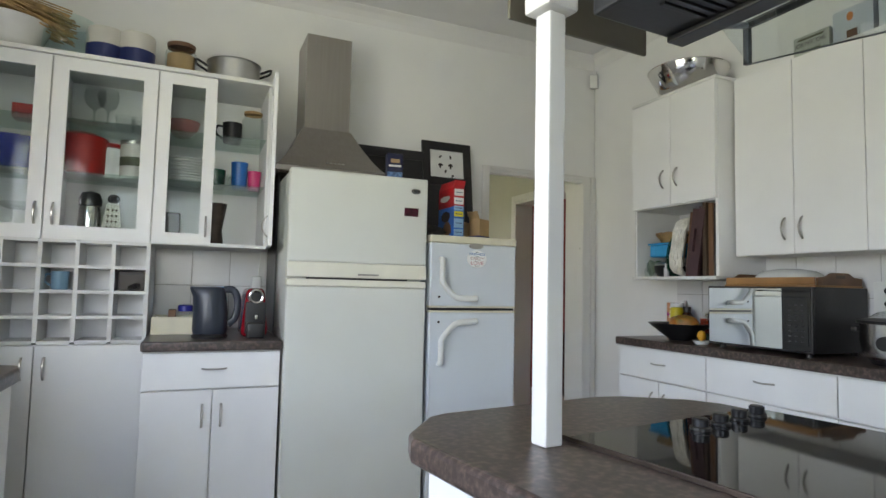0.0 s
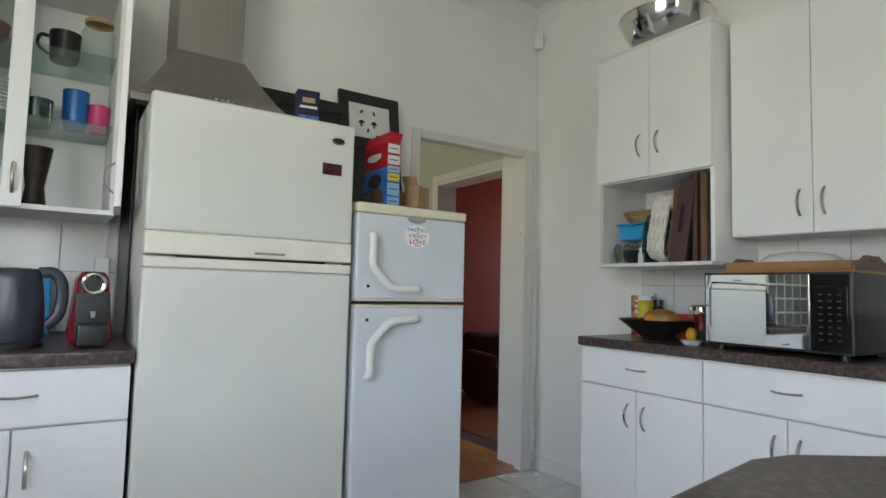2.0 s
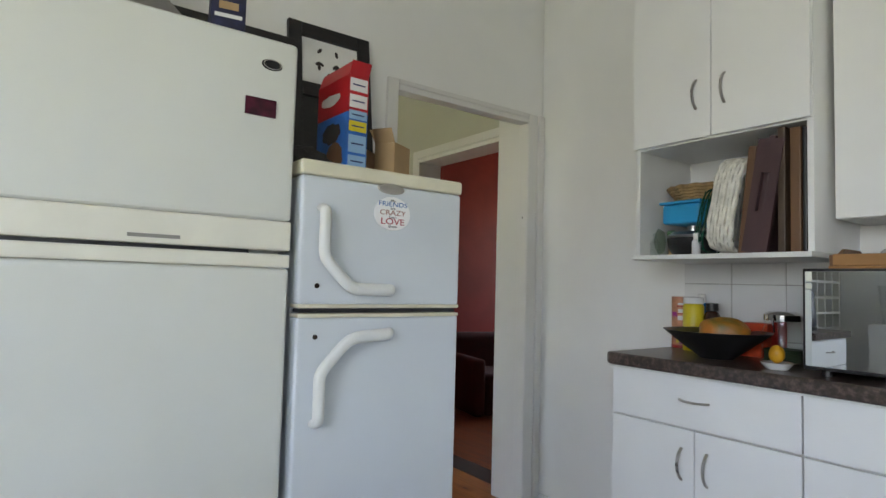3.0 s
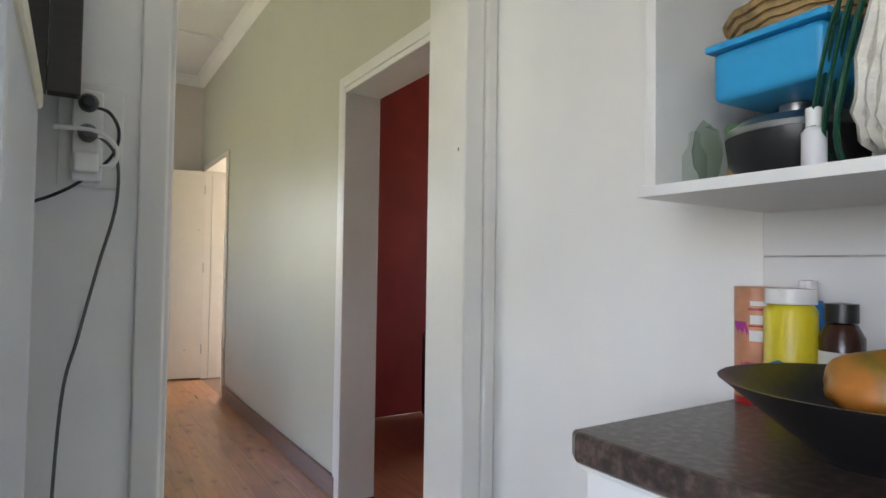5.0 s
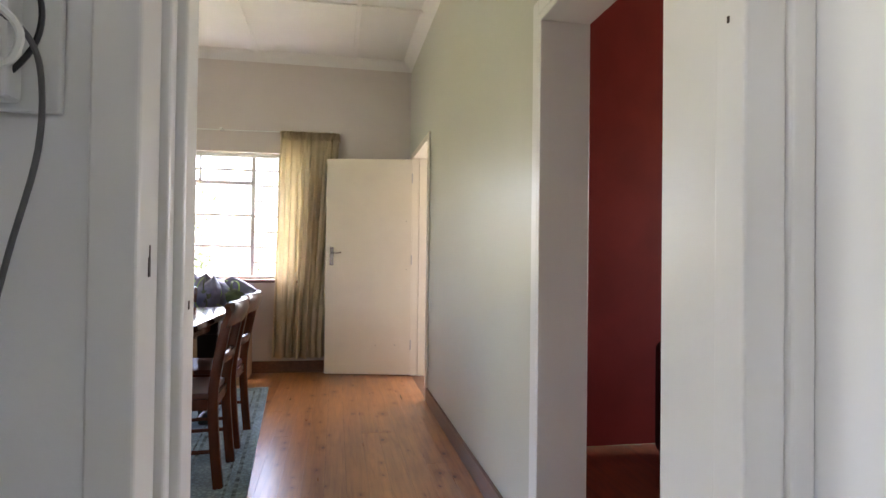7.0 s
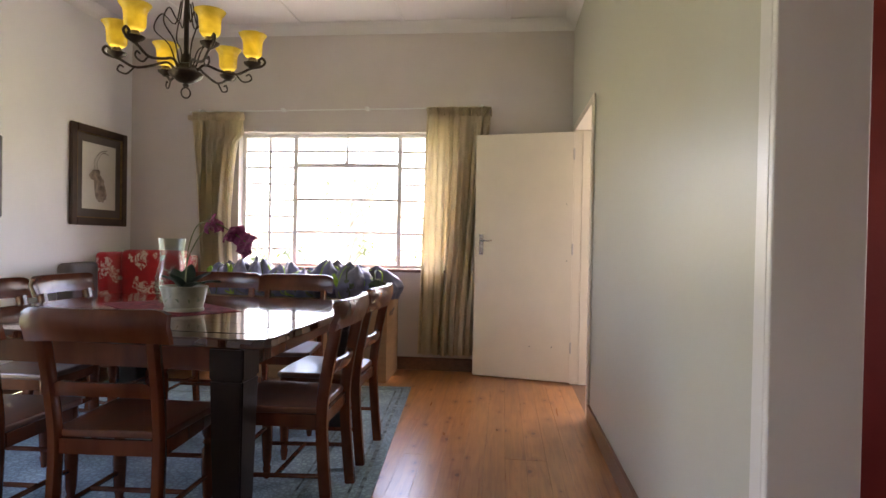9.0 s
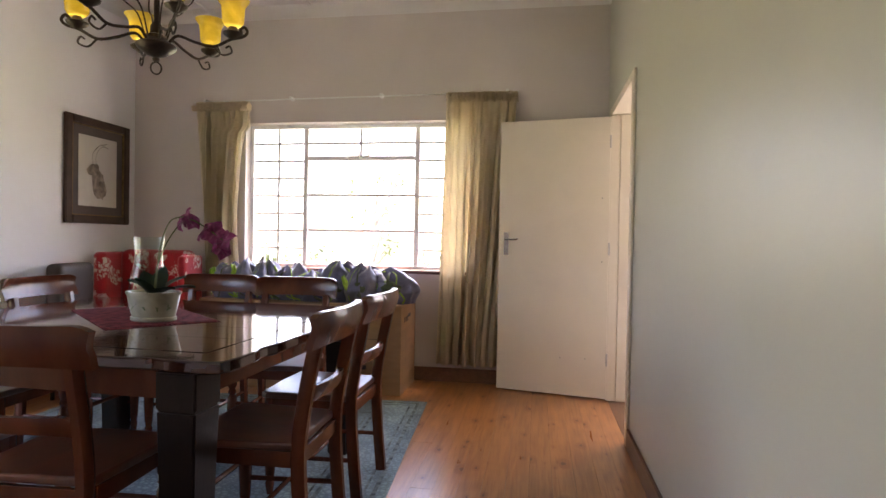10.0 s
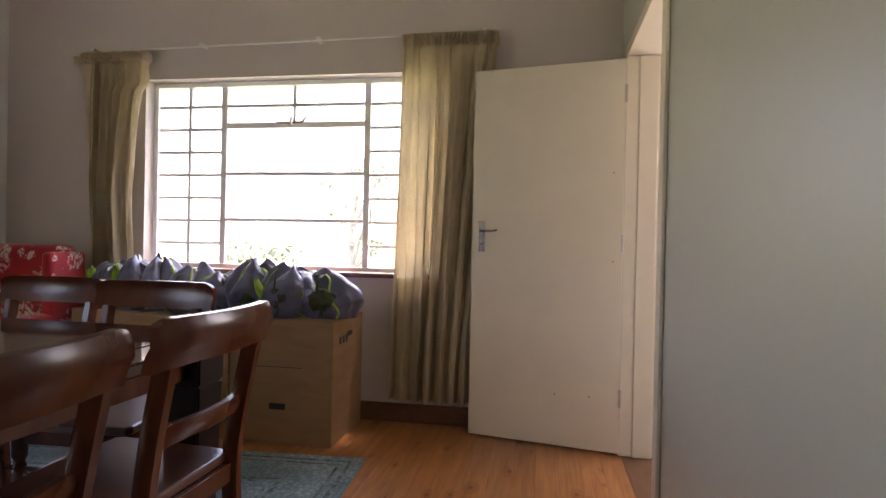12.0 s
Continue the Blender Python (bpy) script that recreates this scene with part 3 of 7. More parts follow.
def bow_handle(parent, x, y, z, n, vertical, length=0.10):
    """A bowed metal pull, standing off a front whose outward way is n."""
    n = Vector(n)
    along = Vector((0, 0, 1)) if vertical else Vector((n.y, -n.x, 0))
    at = Vector((x, y, z))
    pts = [at + along * length * (t - 0.5) + n * (0.002 + 0.026 * math.sin(math.pi * t) ** 0.7) for t in [i / 10 for i in range(11)]]
    return partw("handle", tube(pts, 0.0055, 6, flat=0.7), NICKEL, parent, "bowed satin metal handle", smooth=True)


def south_front(name, parent, x0, x1, z0, z1, y, handle=None, vertical=True, m=None):
    d = partw(name, box(x0 + 0.0015, x1 - 0.0015, y, y + 0.018, z0 + 0.0015, z1 - 0.0015, 0.002), m or MELA, parent)
    if handle:
        bow_handle_on(d, handle[0], y, handle[1], (0, -1, 0), vertical)
    return d


def bow_handle_on(front, x, y, z, n, vertical):
    bow_handle(front, x, y, z, n, vertical)


def east_front(name, parent, y0, y1, z0, z1, x, handle=None, vertical=True):
    d = partw(name, box(x, x + 0.018, y0 + 0.0015, y1 - 0.0015, z0 + 0.0015, z1 - 0.0015, 0.002), MELA, parent)
    if handle:
        bow_handle(d, x, handle[0], handle[1], (-1, 0, 0), vertical)
    return d


# base unit beside the large fridge
c = thing("base_cabinet", (-2.67, -0.37, 0), "white melamine base cabinet with one drawer and two doors", "cabinet")
partw("body", box(-2.955, -2.385, -0.73, -0.001, 0.1, 0.858), MELAE, c)
partw("plinth", box(-2.95, -2.39, -0.68, -0.64, 0, 0.1), MELAE, c)
south_front("drawer_front", c, -2.957, -2.383, 0.692, 0.852, -0.75, (-2.667, 0.78), False)
south_front("door", c, -2.957, -2.671, 0.1, 0.688, -0.75, (-2.71, 0.575))
south_front("door", c, -2.669, -2.383, 0.1, 0.688, -0.75, (-2.632, 0.575))
b = box(-2.965, -2.378, -0.778, -0.001, 0.86, 0.903, 0.010, seg=3)
solo("kitchen_worktop", b, STONE, "dark brown speckled laminate worktop beside the fridge", "worktop")

# cupboard column with glass doors, bottle rack and base doors
c = thing("glazed_wall_cabinet", (-3.14, -0.2, 1.34), "white wall cabinet with glass doors, one standing open", "cabinet")
x0, x1, yf = -3.86, -2.43, -0.41
partw("back_panel", box(x0 + 0.018, x1 - 0.018, -0.012, -0.002, 1.36, 2.20), MELA, c)
partw("bottom_panel", box(x0, x1, yf, -0.001, 1.342, 1.360, 0.001), MELAE, c)
partw("top_panel", box(x0 - 0.01, x1 + 0.02, yf - 0.03, -0.001, 2.20, 2.222, 0.004), MELAE, c)
for x in (x0, -3.42, -2.98, x1 - 0.018):
    partw("side_panel", box(x, x + 0.018, yf, -0.012, 1.36, 2.20, 0.001), MELAE, c)
for xa, xb in ((x0 + 0.02, -3.422), (-3.40, -2.982), (-2.96, x1 - 0.02)):
    for z in (1.672, 1.925):
        partw("glass_shelf", box(xa, xb, -0.37, -0.014, z - 0.006, z, 0.001), SHELFG, c, "clear glass shelf")


def glazed_door(parent, xa, xb, z0, z1, hx, hz, w=0.062):
    y = yf - 0.021
    d = partw("door", ring(xa + 0.0015, xb - 0.0015, z0, z1, w, y, y + 0.019), MELA, parent)
    partw("glass_pane", box(xa + w - 0.004, xb - w + 0.004, y + 0.008, y + 0.012, z0 + w - 0.004, z1 - w + 0.004), CUPG, d)
    bow_handle(d, hx, y, hz, (0, -1, 0), True)
    return d


glazed_door(c, x0, -3.415, 1.346, 2.196, -3.445, 1.46)
glazed_door(c, -3.41, -2.972, 1.346, 2.196, -3.375, 1.46)
glazed_door(c, -2.968, -2.70, 1.346, 2.196, -2.728, 1.44, 0.056)
# the open leaf, square to the cabinet
own = ring(0.0, 0.268, 1.346, 2.196, 0.056, -0.0095, 0.0095)
own.transform(pose(-2.425, yf - 0.004, 0, 0, 0, -94))
d = partw("door", own, MELA, c)
own = box(0.052, 0.216, -0.002, 0.002, 1.398, 2.144)
own.transform(pose(-2.425, yf - 0.004, 0, 0, 0, -94))
partw("glass_pane", own, CUPG, d)
bow_handle(d, -2.452, yf - 0.24, 1.44, (-1, 0, 0), True)

c = thing("bottle_rack", (-3.4, -0.2, 0.875), "white open pigeonhole bottle rack", "rack")
xs = [-2.966 - 0.1465 * i for i in range(7)]
zs = [0.874, 0.988, 1.105, 1.222, 1.338]
for x in xs:
    partw("divider", box(x - 0.018, x, -0.43, -0.232, 0.874, 1.340, 0.001), MELAE, c)
for z in zs:
    for xa, xb in zip(xs[1:], xs):
        partw("rack_shelf", box(xa + 0.0002, xb - 0.0182, -0.428, -0.232, z - 0.008, z + 0.008, 0.001), MELAE, c)
partw("back_panel", box(xs[-1], xs[0], -0.231, -0.002, 0.874, 1.34), MELA, c)

c = thing("larder_base_cabinet", (-3.4, -0.2, 0), "white melamine base cabinet with tall plain doors", "cabinet")
partw("body", box(-3.88, -2.968, -0.41, -0.002, 0.08, 0.864), MELAE, c)
partw("plinth", box(-3.88, -2.968, -0.38, -0.36, 0, 0.08), MELAE, c)
south_front("door", c, -3.41, -2.968, 0.08, 0.862, -0.432, (-3.37, 0.76))
south_front("door", c, -3.88, -3.412, 0.08, 0.862, -0.432, (-3.455, 0.76))

# left counter under the kitchen window
c = thing("window_base_cabinet", (-3.55, -3.0, 0), "white melamine base cabinets under the kitchen window", "cabinet")
partw("body", box(XW + 0.002, -3.27, -4.6, -1.45, 0.1, 0.858), MELAE, c)
partw("plinth", box(XW + 0.002, -3.33, -4.6, -1.5, 0, 0.1), MELAE, c)
for i in range(5):
    ya = -4.6 + i * 0.63
    partw("door", box(-3.27, -3.252, ya + 0.002, ya + 0.628, 0.1, 0.855, 0.002), MELA, c)
b = prism([(XW + 0.001, -4.6), (-3.22, -4.6), (-3.22, -1.52), (-3.235, -1.46), (-3.29, -1.43), (XW + 0.001, -1.43)], 0.86, 0.903, 0.009)
solo("window_worktop", b, STONE, "dark brown speckled laminate worktop under the window", "worktop")

# right hand run
c = thing("base_cabinet", (-0.24, -1.12, 0), "white melamine base cabinet with one drawer and two doors", "cabinet", group="right hand base cabinets")


def right_base(c, ya, yb):
    ym = (ya + yb) / 2
    partw("body", box(-0.44, XR - 0.001, ya + 0.001, yb - 0.001, 0.1, 0.858), MELAE, c)
    partw("plinth", box(-0.39, -0.37, ya + 0.001, yb - 0.001, 0, 0.1), MELAE, c)
    east_front("drawer_front", c, ya, yb, 0.69, 0.852, -0.46, (ym, 0.778), False)
    east_front("door", c, ya, ym, 0.1, 0.686, -0.46, (ym - 0.043, 0.575))
    east_front("door", c, ym, yb, 0.1, 0.686, -0.46, (ym + 0.043, 0.575))


right_base(c, -1.437, -0.81)
for ya, yb in ((-2.067, -1.439), (-2.70, -2.069), (-3.33, -2.702), (-3.96, -3.332)):
    c = thing("base_cabinet", (-0.24, (ya + yb) / 2, 0), "white melamine base cabinet with one drawer and two doors", "cabinet", group="right hand base cabinets")
    right_base(c, ya, yb)
b = prism([(XR - 0.001, -3.97), (-0.488, -3.97), (-0.488, -0.815), (-0.475, -0.797), (XR - 0.001, -0.797)], 0.86, 0.903, 0.009)
c = thing("long_worktop", (-0.25, -2.4, 0.86), "dark brown speckled laminate worktop along the wall", "worktop")
partw("slab", b, STONE, c)
partw("wall_seal", box(XR - 0.010, XR - 0.0098, -3.96, -0.80, 0.9032, 0.9075), GREYE0, c)
partw("underside_lip", box(-0.482, -0.466, -3.965, -0.81, 0.8535, 0.8595, 0.001), MELAE, c)

c = thing("nook_wall_cabinet", (-0.19, -1.13, 1.25), "white wall cabinet with two doors above an open nook", "cabinet")
ya, yb = -1.435, -0.832
partw("side_panel", box(-0.362, XR - 0.001, yb - 0.018, yb, 1.252, 2.262, 0.001), MELAE, c)
partw("side_panel", box(-0.362, XR - 0.001, ya, ya + 0.018, 1.252, 2.262, 0.001), MELA, c)
partw("bottom_panel", box(-0.382, XR - 0.001, ya, yb, 1.236, 1.252, 0.001), MELAE, c)
partw("middle_shelf", box(-0.362, XR - 0.001, ya + 0.018, yb - 0.018, 1.64, 1.656, 0.001), MELAE, c)
partw("top_panel", box(-0.38, XR - 0.001, ya - 0.004, yb + 0.004, 2.263, 2.280, 0.002), MELAE, c)
partw("back_panel", box(XR - 0.012, XR - 0.002, ya + 0.018, yb - 0.018, 1.252, 2.262), MELA, c)
ym = (ya + yb) / 2
east_front("door", c, ym, yb, 1.644, 2.262, -0.382, (ym + 0.052, 1.795))
east_front("door", c, ya, ym, 1.644, 2.262, -0.382, (ym - 0.047, 1.795))

ys = [-1.452, -1.765, -2.078, -2.39, -2.70, -3.01]
c = thing("wall_cabinet", (-0.13, -1.75, 1.35), "tall plain white wall cabinet with two doors", "cabinet", group="right hand wall cabinets")
for k in range(2):
    if k:
        c = thing("wall_cabinet", (-0.13, -2.4, 1.35), "tall plain white wall cabinet with two doors", "cabinet", group="right hand wall cabinets")
    t0, t1, t2 = ys[2 * k], ys[2 * k + 1], ys[2 * k + 2]
    partw("body", box(-0.247, XR - 0.001, t2 + 0.001, t0 - 0.001, 1.352, 2.262), MELAE, c)
    east_front("door", c, t1, t0, 1.352, 2.262, -0.266, (t1 + 0.045, 1.47))
    east_front("door", c, t2, t1, 1.352, 2.262, -0.266, (t1 - 0.04, 1.47))

# ---- kitchen: fridges ----
c = thing("large_fridge", (-2.02, -0.4, 0), "tall off-white fridge freezer with cream handle strips", "fridge")
xa, xb = -2.372, -1.668
partw("body", box(xa + 0.004, xb - 0.004, -0.70, -0.06, 0.05, 1.712, 0.008), FRIDGE, c)
partw("plinth", box(xa + 0.02, xb - 0.02, -0.68, -0.64, 0.004, 0.05), BLACKP, c)
d = partw("freezer_door", box(xa, xb, -0.765, -0.705, 1.272, 1.722, 0.014, seg=3), FRIDGE, c)
partw("handle_strip", box(xa + 0.001, xb - 0.001, -0.768, -0.708, 1.199, 1.2715, 0.006), FCREAM, d, "aged cream plastic handle strip")
partw("handle_recess", box(-2.03, -1.925, -0.7695, -0.767, 1.212, 1.220, 0.0008), mat("grey_plastic", (0.25, 0.24, 0.21), 0.5), d)
d = partw("fridge_door", box(xa, xb, -0.765, -0.705, 0.07, 1.1565, 0.014, seg=3), FRIDGE, c)
partw("handle_strip", box(xa + 0.001, xb - 0.001, -0.768, -0.708, 1.157, 1.190, 0.006), FCREAM, d, "aged cream plastic handle strip")
partw("door_gap", box(xa + 0.10, xb - 0.10, -0.755, -0.71, 1.1905, 1.1985), BLACKP, c)
b = lathe([(0, 0.004), (0.024, 0.003), (0.026, 0)], 24, squash=0.55)
b.transform(pose(-1.735, -0.765, 1.655, 90, 0, 0))
partw("badge", b, BLACKP, c, "small black oval badge", smooth=True)
partw("badge_ring", moved(tube([(0.022 * math.cos(a / 12 * 2 * math.pi), 0, 0.0115 * math.sin(a / 12 * 2 * math.pi)) for a in range(13)], 0.0012, 4), -1.735, -0.769, 1.655), NICKEL, c)
solo("fridge_magnet", box(-1.797, -1.722, -0.771, -0.766, 1.523, 1.566, 0.0008), mat("black_pink_print", (0.03, 0.006, 0.012), 0.3, var=0.8, scale=30, c2=(0.10, 0.01, 0.03)), "black and pink rectangular fridge magnet", "magnet")

c = thing("small_fridge", (-1.39, -0.4, 0), "small cool white fridge freezer with a cream top", "fridge")
xa, xb = -1.646, -1.138
partw("body", box(xa + 0.004, xb - 0.004, -0.71, -0.16, 0.05, 1.398, 0.006), FRIDGE2, c)
partw("foot_panel", box(xa + 0.01, xb - 0.01, -0.70, -0.66, 0.005, 0.05), CREAMP, c)
partw("top_cap", box(xa - 0.003, xb + 0.003, -0.77, -0.15, 1.399, 1.438, 0.010, seg=3), CREAMP, c, "aged cream plastic top")
partw("top_trim", moved(lathe([(0, 0.006), (0.04, 0.005), (0.045, 0)], 20, squash=0.35), -1.385, -0.767, 1.388, 90), NICKEL, c, smooth=True)
d1 = partw("freezer_door", box(xa, xb, -0.768, -0.712, 1.066, 1.398, 0.012, seg=3), FRIDGE2, c)
d2 = partw("fridge_door", box(xa, xb, -0.768, -0.712, 0.055, 1.036, 0.012, seg=3), FRIDGE2, c)
partw("door_seal", box(xa + 0.01, xb - 0.01, -0.760, -0.715, 1.046, 1.056), BLACKP, c)
partw("door_trim", box(xa + 0.002, xb - 0.002, -0.770, -0.714, 1.058, 1.068, 0.003), CREAMP, d1)
partw("door_trim", box(xa + 0.002, xb - 0.002, -0.770, -0.714, 1.034, 1.044, 0.003), CREAMP, d2)


def dog_leg(keys):
    pts = curve_points([(p[0], -0.776 - 0.022 * (0 if i in (0, len(keys) - 1) else 1), p[1]) for i, p in enumerate(keys)], 5)
    return tube(pts, 0.016, 10, flat=0.75)


partw("handle", dog_leg([(-1.592, 1.315), (-1.592, 1.30), (-1.592, 1.225), (-1.590, 1.195), (-1.575, 1.172), (-1.530, 1.127), (-1.505, 1.112), (-1.475, 1.109), (-1.40, 1.108), (-1.385, 1.108)]), WPLAST, d1, "white plastic dog-leg handle", smooth=True)
partw("handle", dog_leg([(-1.592, 0.770), (-1.592, 0.785), (-1.592, 0.865), (-1.590, 0.892), (-1.575, 0.915), (-1.530, 0.963), (-1.505, 0.979), (-1.475, 0.985), (-1.40, 0.990), (-1.385, 0.990)]), WPLAST, d2, "white plastic dog-leg handle", smooth=True)
for d, z in ((d1, 1.115), (d2, 0.985)):
    partw("lock", moved(lathe([(0, 0.004), (0.006, 0.004), (0.007, 0)], 12), -1.595, -0.767, z, 90), IRON, d, smooth=True)

# ---- extractor hood ----
c = thing("chimney_hood", (-2.11, -0.2, 1.77), "brushed steel chimney extractor hood on the wall", "extractor hood")
partw("chimney", box(-2.238, -1.980, -0.285, -0.001, 2.02, 2.592, 0.003), STEEL, c)
b = bmesh.new()
lo = [(-2.41, -0.50), (-1.81, -0.50), (-1.81, -0.001), (-2.41, -0.001)]
hi = [(-2.245, -0.292), (-1.973, -0.292), (-1.973, -0.001), (-2.245, -0.001)]
rings = []
for t, z in ((0.0, 1.782), (0.10, 1.80), (0.30, 1.845), (0.6, 1.925), (0.85, 2.0), (1.0, 2.045)):
    s = t ** 0.9
    rings.append([b.verts.new((p[0] + (q[0] - p[0]) * s, p[1] + (q[1] - p[1]) * s, z)) for p, q in zip(lo, hi)])
for r0, r1 in zip(rings, rings[1:]):
    for i in range(4):
        b.faces.new((r0[i], r0[(i + 1) % 4], r1[(i + 1) % 4], r1[i]))
b.faces.new(rings[0][::-1])
b.faces.new(rings[-1])
partw("canopy", b, STEEL, c)
partw("rim", box(-2.412, -1.808, -0.502, -0.001, 1.752, 1.781, 0.003), STEEL, c)
partw("filter", box(-2.39, -1.83, -0.48, -0.02, 1.742, 1.7515), IRON, c)
for i in range(5):
    partw("button", moved(lathe([(0, 0.003), (0.006, 0.003), (0.006, 0)], 10), -2.14 + i * 0.022, -0.469, 1.815, 55), CHROME, c, smooth=True)

# ---- island ----
GREYE = mat("grey_glass_edge", (0.12, 0.13, 0.13), 0.3)

island = thing("kitchen_island", (-2.445, -2.46, 0), "white island unit with a dark speckled worktop and hob", "kitchen island", rz=8.5)
W, L = 0.815, 1.75
part("body", box(0.07, W - 0.06, -L + 0.05, -0.10, 0.09, 0.858, 0.003), MELAE, island, "white melamine body")
part("plinth", box(0.11, W - 0.10, -L + 0.09, -0.14, 0.0, 0.09), MELAE, island)
for i in range(3):
    part("panel", box(0.052, 0.069, -0.12 - (i + 1) * 0.51, -0.13 - i * 0.51, 0.1, 0.85, 0.002), MELA, island)
part("worktop", prism([(0, -L), (W, -L), (W, -0.20), (W - 0.03, -0.13), (W - 0.15, -0.025), (W - 0.22, 0.0), (0.16, 0), (0.115, -0.015), (0.02, -0.11), (0.0, -0.155)], 0.859, 0.903, 0.010), STONE, island, "dark brown speckled laminate worktop")

hob = thing("glass_hob", (-2.445, -2.46, 0.9035), "black glass hob with four knobs set in the worktop", "hob", rz=8.5)
part("glass_plate", box(0.235, 0.80, -0.86, -0.285, 0.0, 0.006, 0.002), BLACKG, hob)
part("edge_frame", box(0.229, 0.234, -0.866, -0.279, 0.0, 0.008, 0.001), IRON, hob)
for i in range(4):
    part("knob", lathe([(0.019, 0), (0.019, 0.005), (0.0145, 0.007), (0.0150, 0.019), (0.012, 0.022), (0, 0.022)], 12, None, 0.495 + i * 0.073, -0.362 + i * 0.007, 0.0065), BLACKP, hob, "black ribbed control knob", smooth=True)

post = thing("white_post", (-2.222, -2.722, 0.9035), "square white painted post standing on the island worktop", "post", rz=8.5)
part("shaft", box(-0.0185, 0.0185, -0.0185, 0.0185, 0, 0.735, 0.004), GLOSS, post)
part("head_block", box(-0.036, 0.032, -0.036, 0.030, 0.736, 1.1, 0.006), GLOSS, post)

hood = thing("island_hood", (-2.222, -2.722, 1.62), "black extractor hood with a glass shelf frame over the island", "extractor hood", rz=4)
part("underside", box(0.036, 0.245, -0.95, -0.065, 0.0, 0.03, 0.006), BLACKP, hood, "black grilled underside")
for i in range(12):
    part("grille_slat", box(0.10, 0.20, -0.16 - i * 0.018, -0.15 - i * 0.018, -0.004, 0.0015, 0.001), BLACKP, hood)
part("rim_bar", box(0.205, 0.245, -0.95, -0.07, -0.012, -0.001, 0.003), BLACKP, hood)
part("side_plate", box(-0.02, 0.335, 0.10, 0.108, 0.052, 0.30, 0.002), mat("bronzed_plate", (0.14, 0.125, 0.09), 0.4, var=0.15, scale=5), hood, "bronzed metal side plate")
part("shaft", box(0.04, 0.245, -0.95, 0.099, 0.31, 0.60, 0.004), GLOSS, hood)
part("motor_case", box(0.036, 0.245, -0.95, -0.066, 0.031, 0.309, 0.004), BLACKP, hood)
part("ceiling_duct", box(0.07, 0.22, -0.8, -0.3, 0.601, KC - 1.62 - 0.002, 0.003), GLOSS, hood)
fr_ = thing("glass_shelf_frame", (-1.60, -2.61, 1.70), "black metal frame holding a glass shelf", "shelf")
partw("bracket", box(-1.607, -1.593, -2.617, -2.603, 1.70, 1.80, 0.002), BLACKP, fr_)
partw("bar", tube([(-1.60, -2.61, 1.795), (-1.985, -2.775, 1.648)], 0.008, 6), BLACKP, fr_)
partw("bar", tube([(-1.60, -2.61, 1.795), (-1.58, -3.3, 1.80)], 0.010, 6), BLACKP, fr_)
partw("bar", tube([(-1.985, -2.79, 1.64), (-1.58, -3.3, 1.80)], 0.008, 6), BLACKP, fr_)
partw("glass_shelf", prism([(-1.60, -2.615), (-1.97, -2.80), (-1.95, -3.5), (-1.50, -3.5), (-1.505, -2.86)], 1.698, 1.702), CUPG, fr_)
partw("edge_strip", tube([(-1.60, -2.612, 1.70), (-1.503, -2.86, 1.70)], 0.0022, 6), GREYE, fr_)

# ---- dining room: window, curtains, door ----
win = thing("window_1", (-1.97, 5.12, 0.885), "white steel window with many small panes", "window", kind="structure")
WX0, WX1, WZ0, WZ1 = -2.945, -1.005, 0.890, 2.092
MX = (-2.452, -1.485)
GY0, GY1 = 5.105, 5.135


def bar(nm, x0, x1, z0, z1, parent=win, y0=GY0, y1=GY1):
    return partw(nm, box(x0, x1, y0, y1, z0, z1, 0.003, seg=1), WINP, parent)


partw("window_frame", ring(WX0, WX1, WZ0, WZ1, 0.028, 5.095, 5.15), WINP, win)
for x in MX:
    bar("mullion", x - 0.02, x + 0.02, WZ0 + 0.029, WZ1 - 0.029)
bar("transom", MX[0] + 0.021, MX[1] - 0.021, 1.795, 1.832)
bar("vent_bar", -1.979, -1.959, 1.833, WZ1 - 0.029)
bar("vent_bar", MX[0] + 0.021, MX[1] - 0.021, 1.930, 1.950, y0=5.107, y1=5.133)
for z in (1.503, 1.206):
    bar("glazing_bar", MX[0] + 0.021, MX[1] - 0.021, z - 0.012, z + 0.012)
for xa, xb in ((WX0 + 0.029, MX[0] - 0.021), (MX[1] + 0.021, WX1 - 0.029)):
    xm = (xa + xb) / 2
    bar("glazing_bar", xm - 0.011, xm + 0.011, WZ0 + 0.029, WZ1 - 0.029)
    for k in range(1, 8):
        z = WZ0 + 0.012 + 0.148 * k
        bar("glazing_bar", xa, xb, z - 0.010, z + 0.010, y0=5.107, y1=5.133)
for xa, xb in ((WX0 + 0.025, MX[0] - 0.018), (MX[0] + 0.018, MX[1] - 0.018), (MX[1] + 0.018, WX1 - 0.025)):
    p = partw("pane", box(xa, xb, 5.1520, 5.1550, WZ0 + 0.02, WZ1 - 0.02), PANE, win)
    p.visible_shadow = False
partw("stay_handle", tube([(-2.08, 5.09, 1.826), (-2.05, 5.07, 1.820), (-1.9, 5.07, 1.822), (-1.875, 5.075, 1.856)], 0.009, 6), NICKEL, win, "metal window stay", smooth=True)
partw("stay_handle", tube([(-1.97, 5.10, 1.815), (-1.97, 5.06, 1.826), (-1.97, 5.06, 1.855)], 0.010, 6), NICKEL, win, smooth=True)
partw("catch", box(-1.455, -1.445, 5.085, 5.104, 1.19, 1.29, 0.003), NICKEL, win)
partw("window_sill", box(-2.955, -0.99, 4.985, 5.094, 0.862, 0.888, 0.005), SILL, win, "red-brown tiled sill")

# curtain cloth lets some light through
m = CURT.node_tree
pb = m.nodes["Principled BSDF"]
tl = m.nodes.new("ShaderNodeBsdfTranslucent")
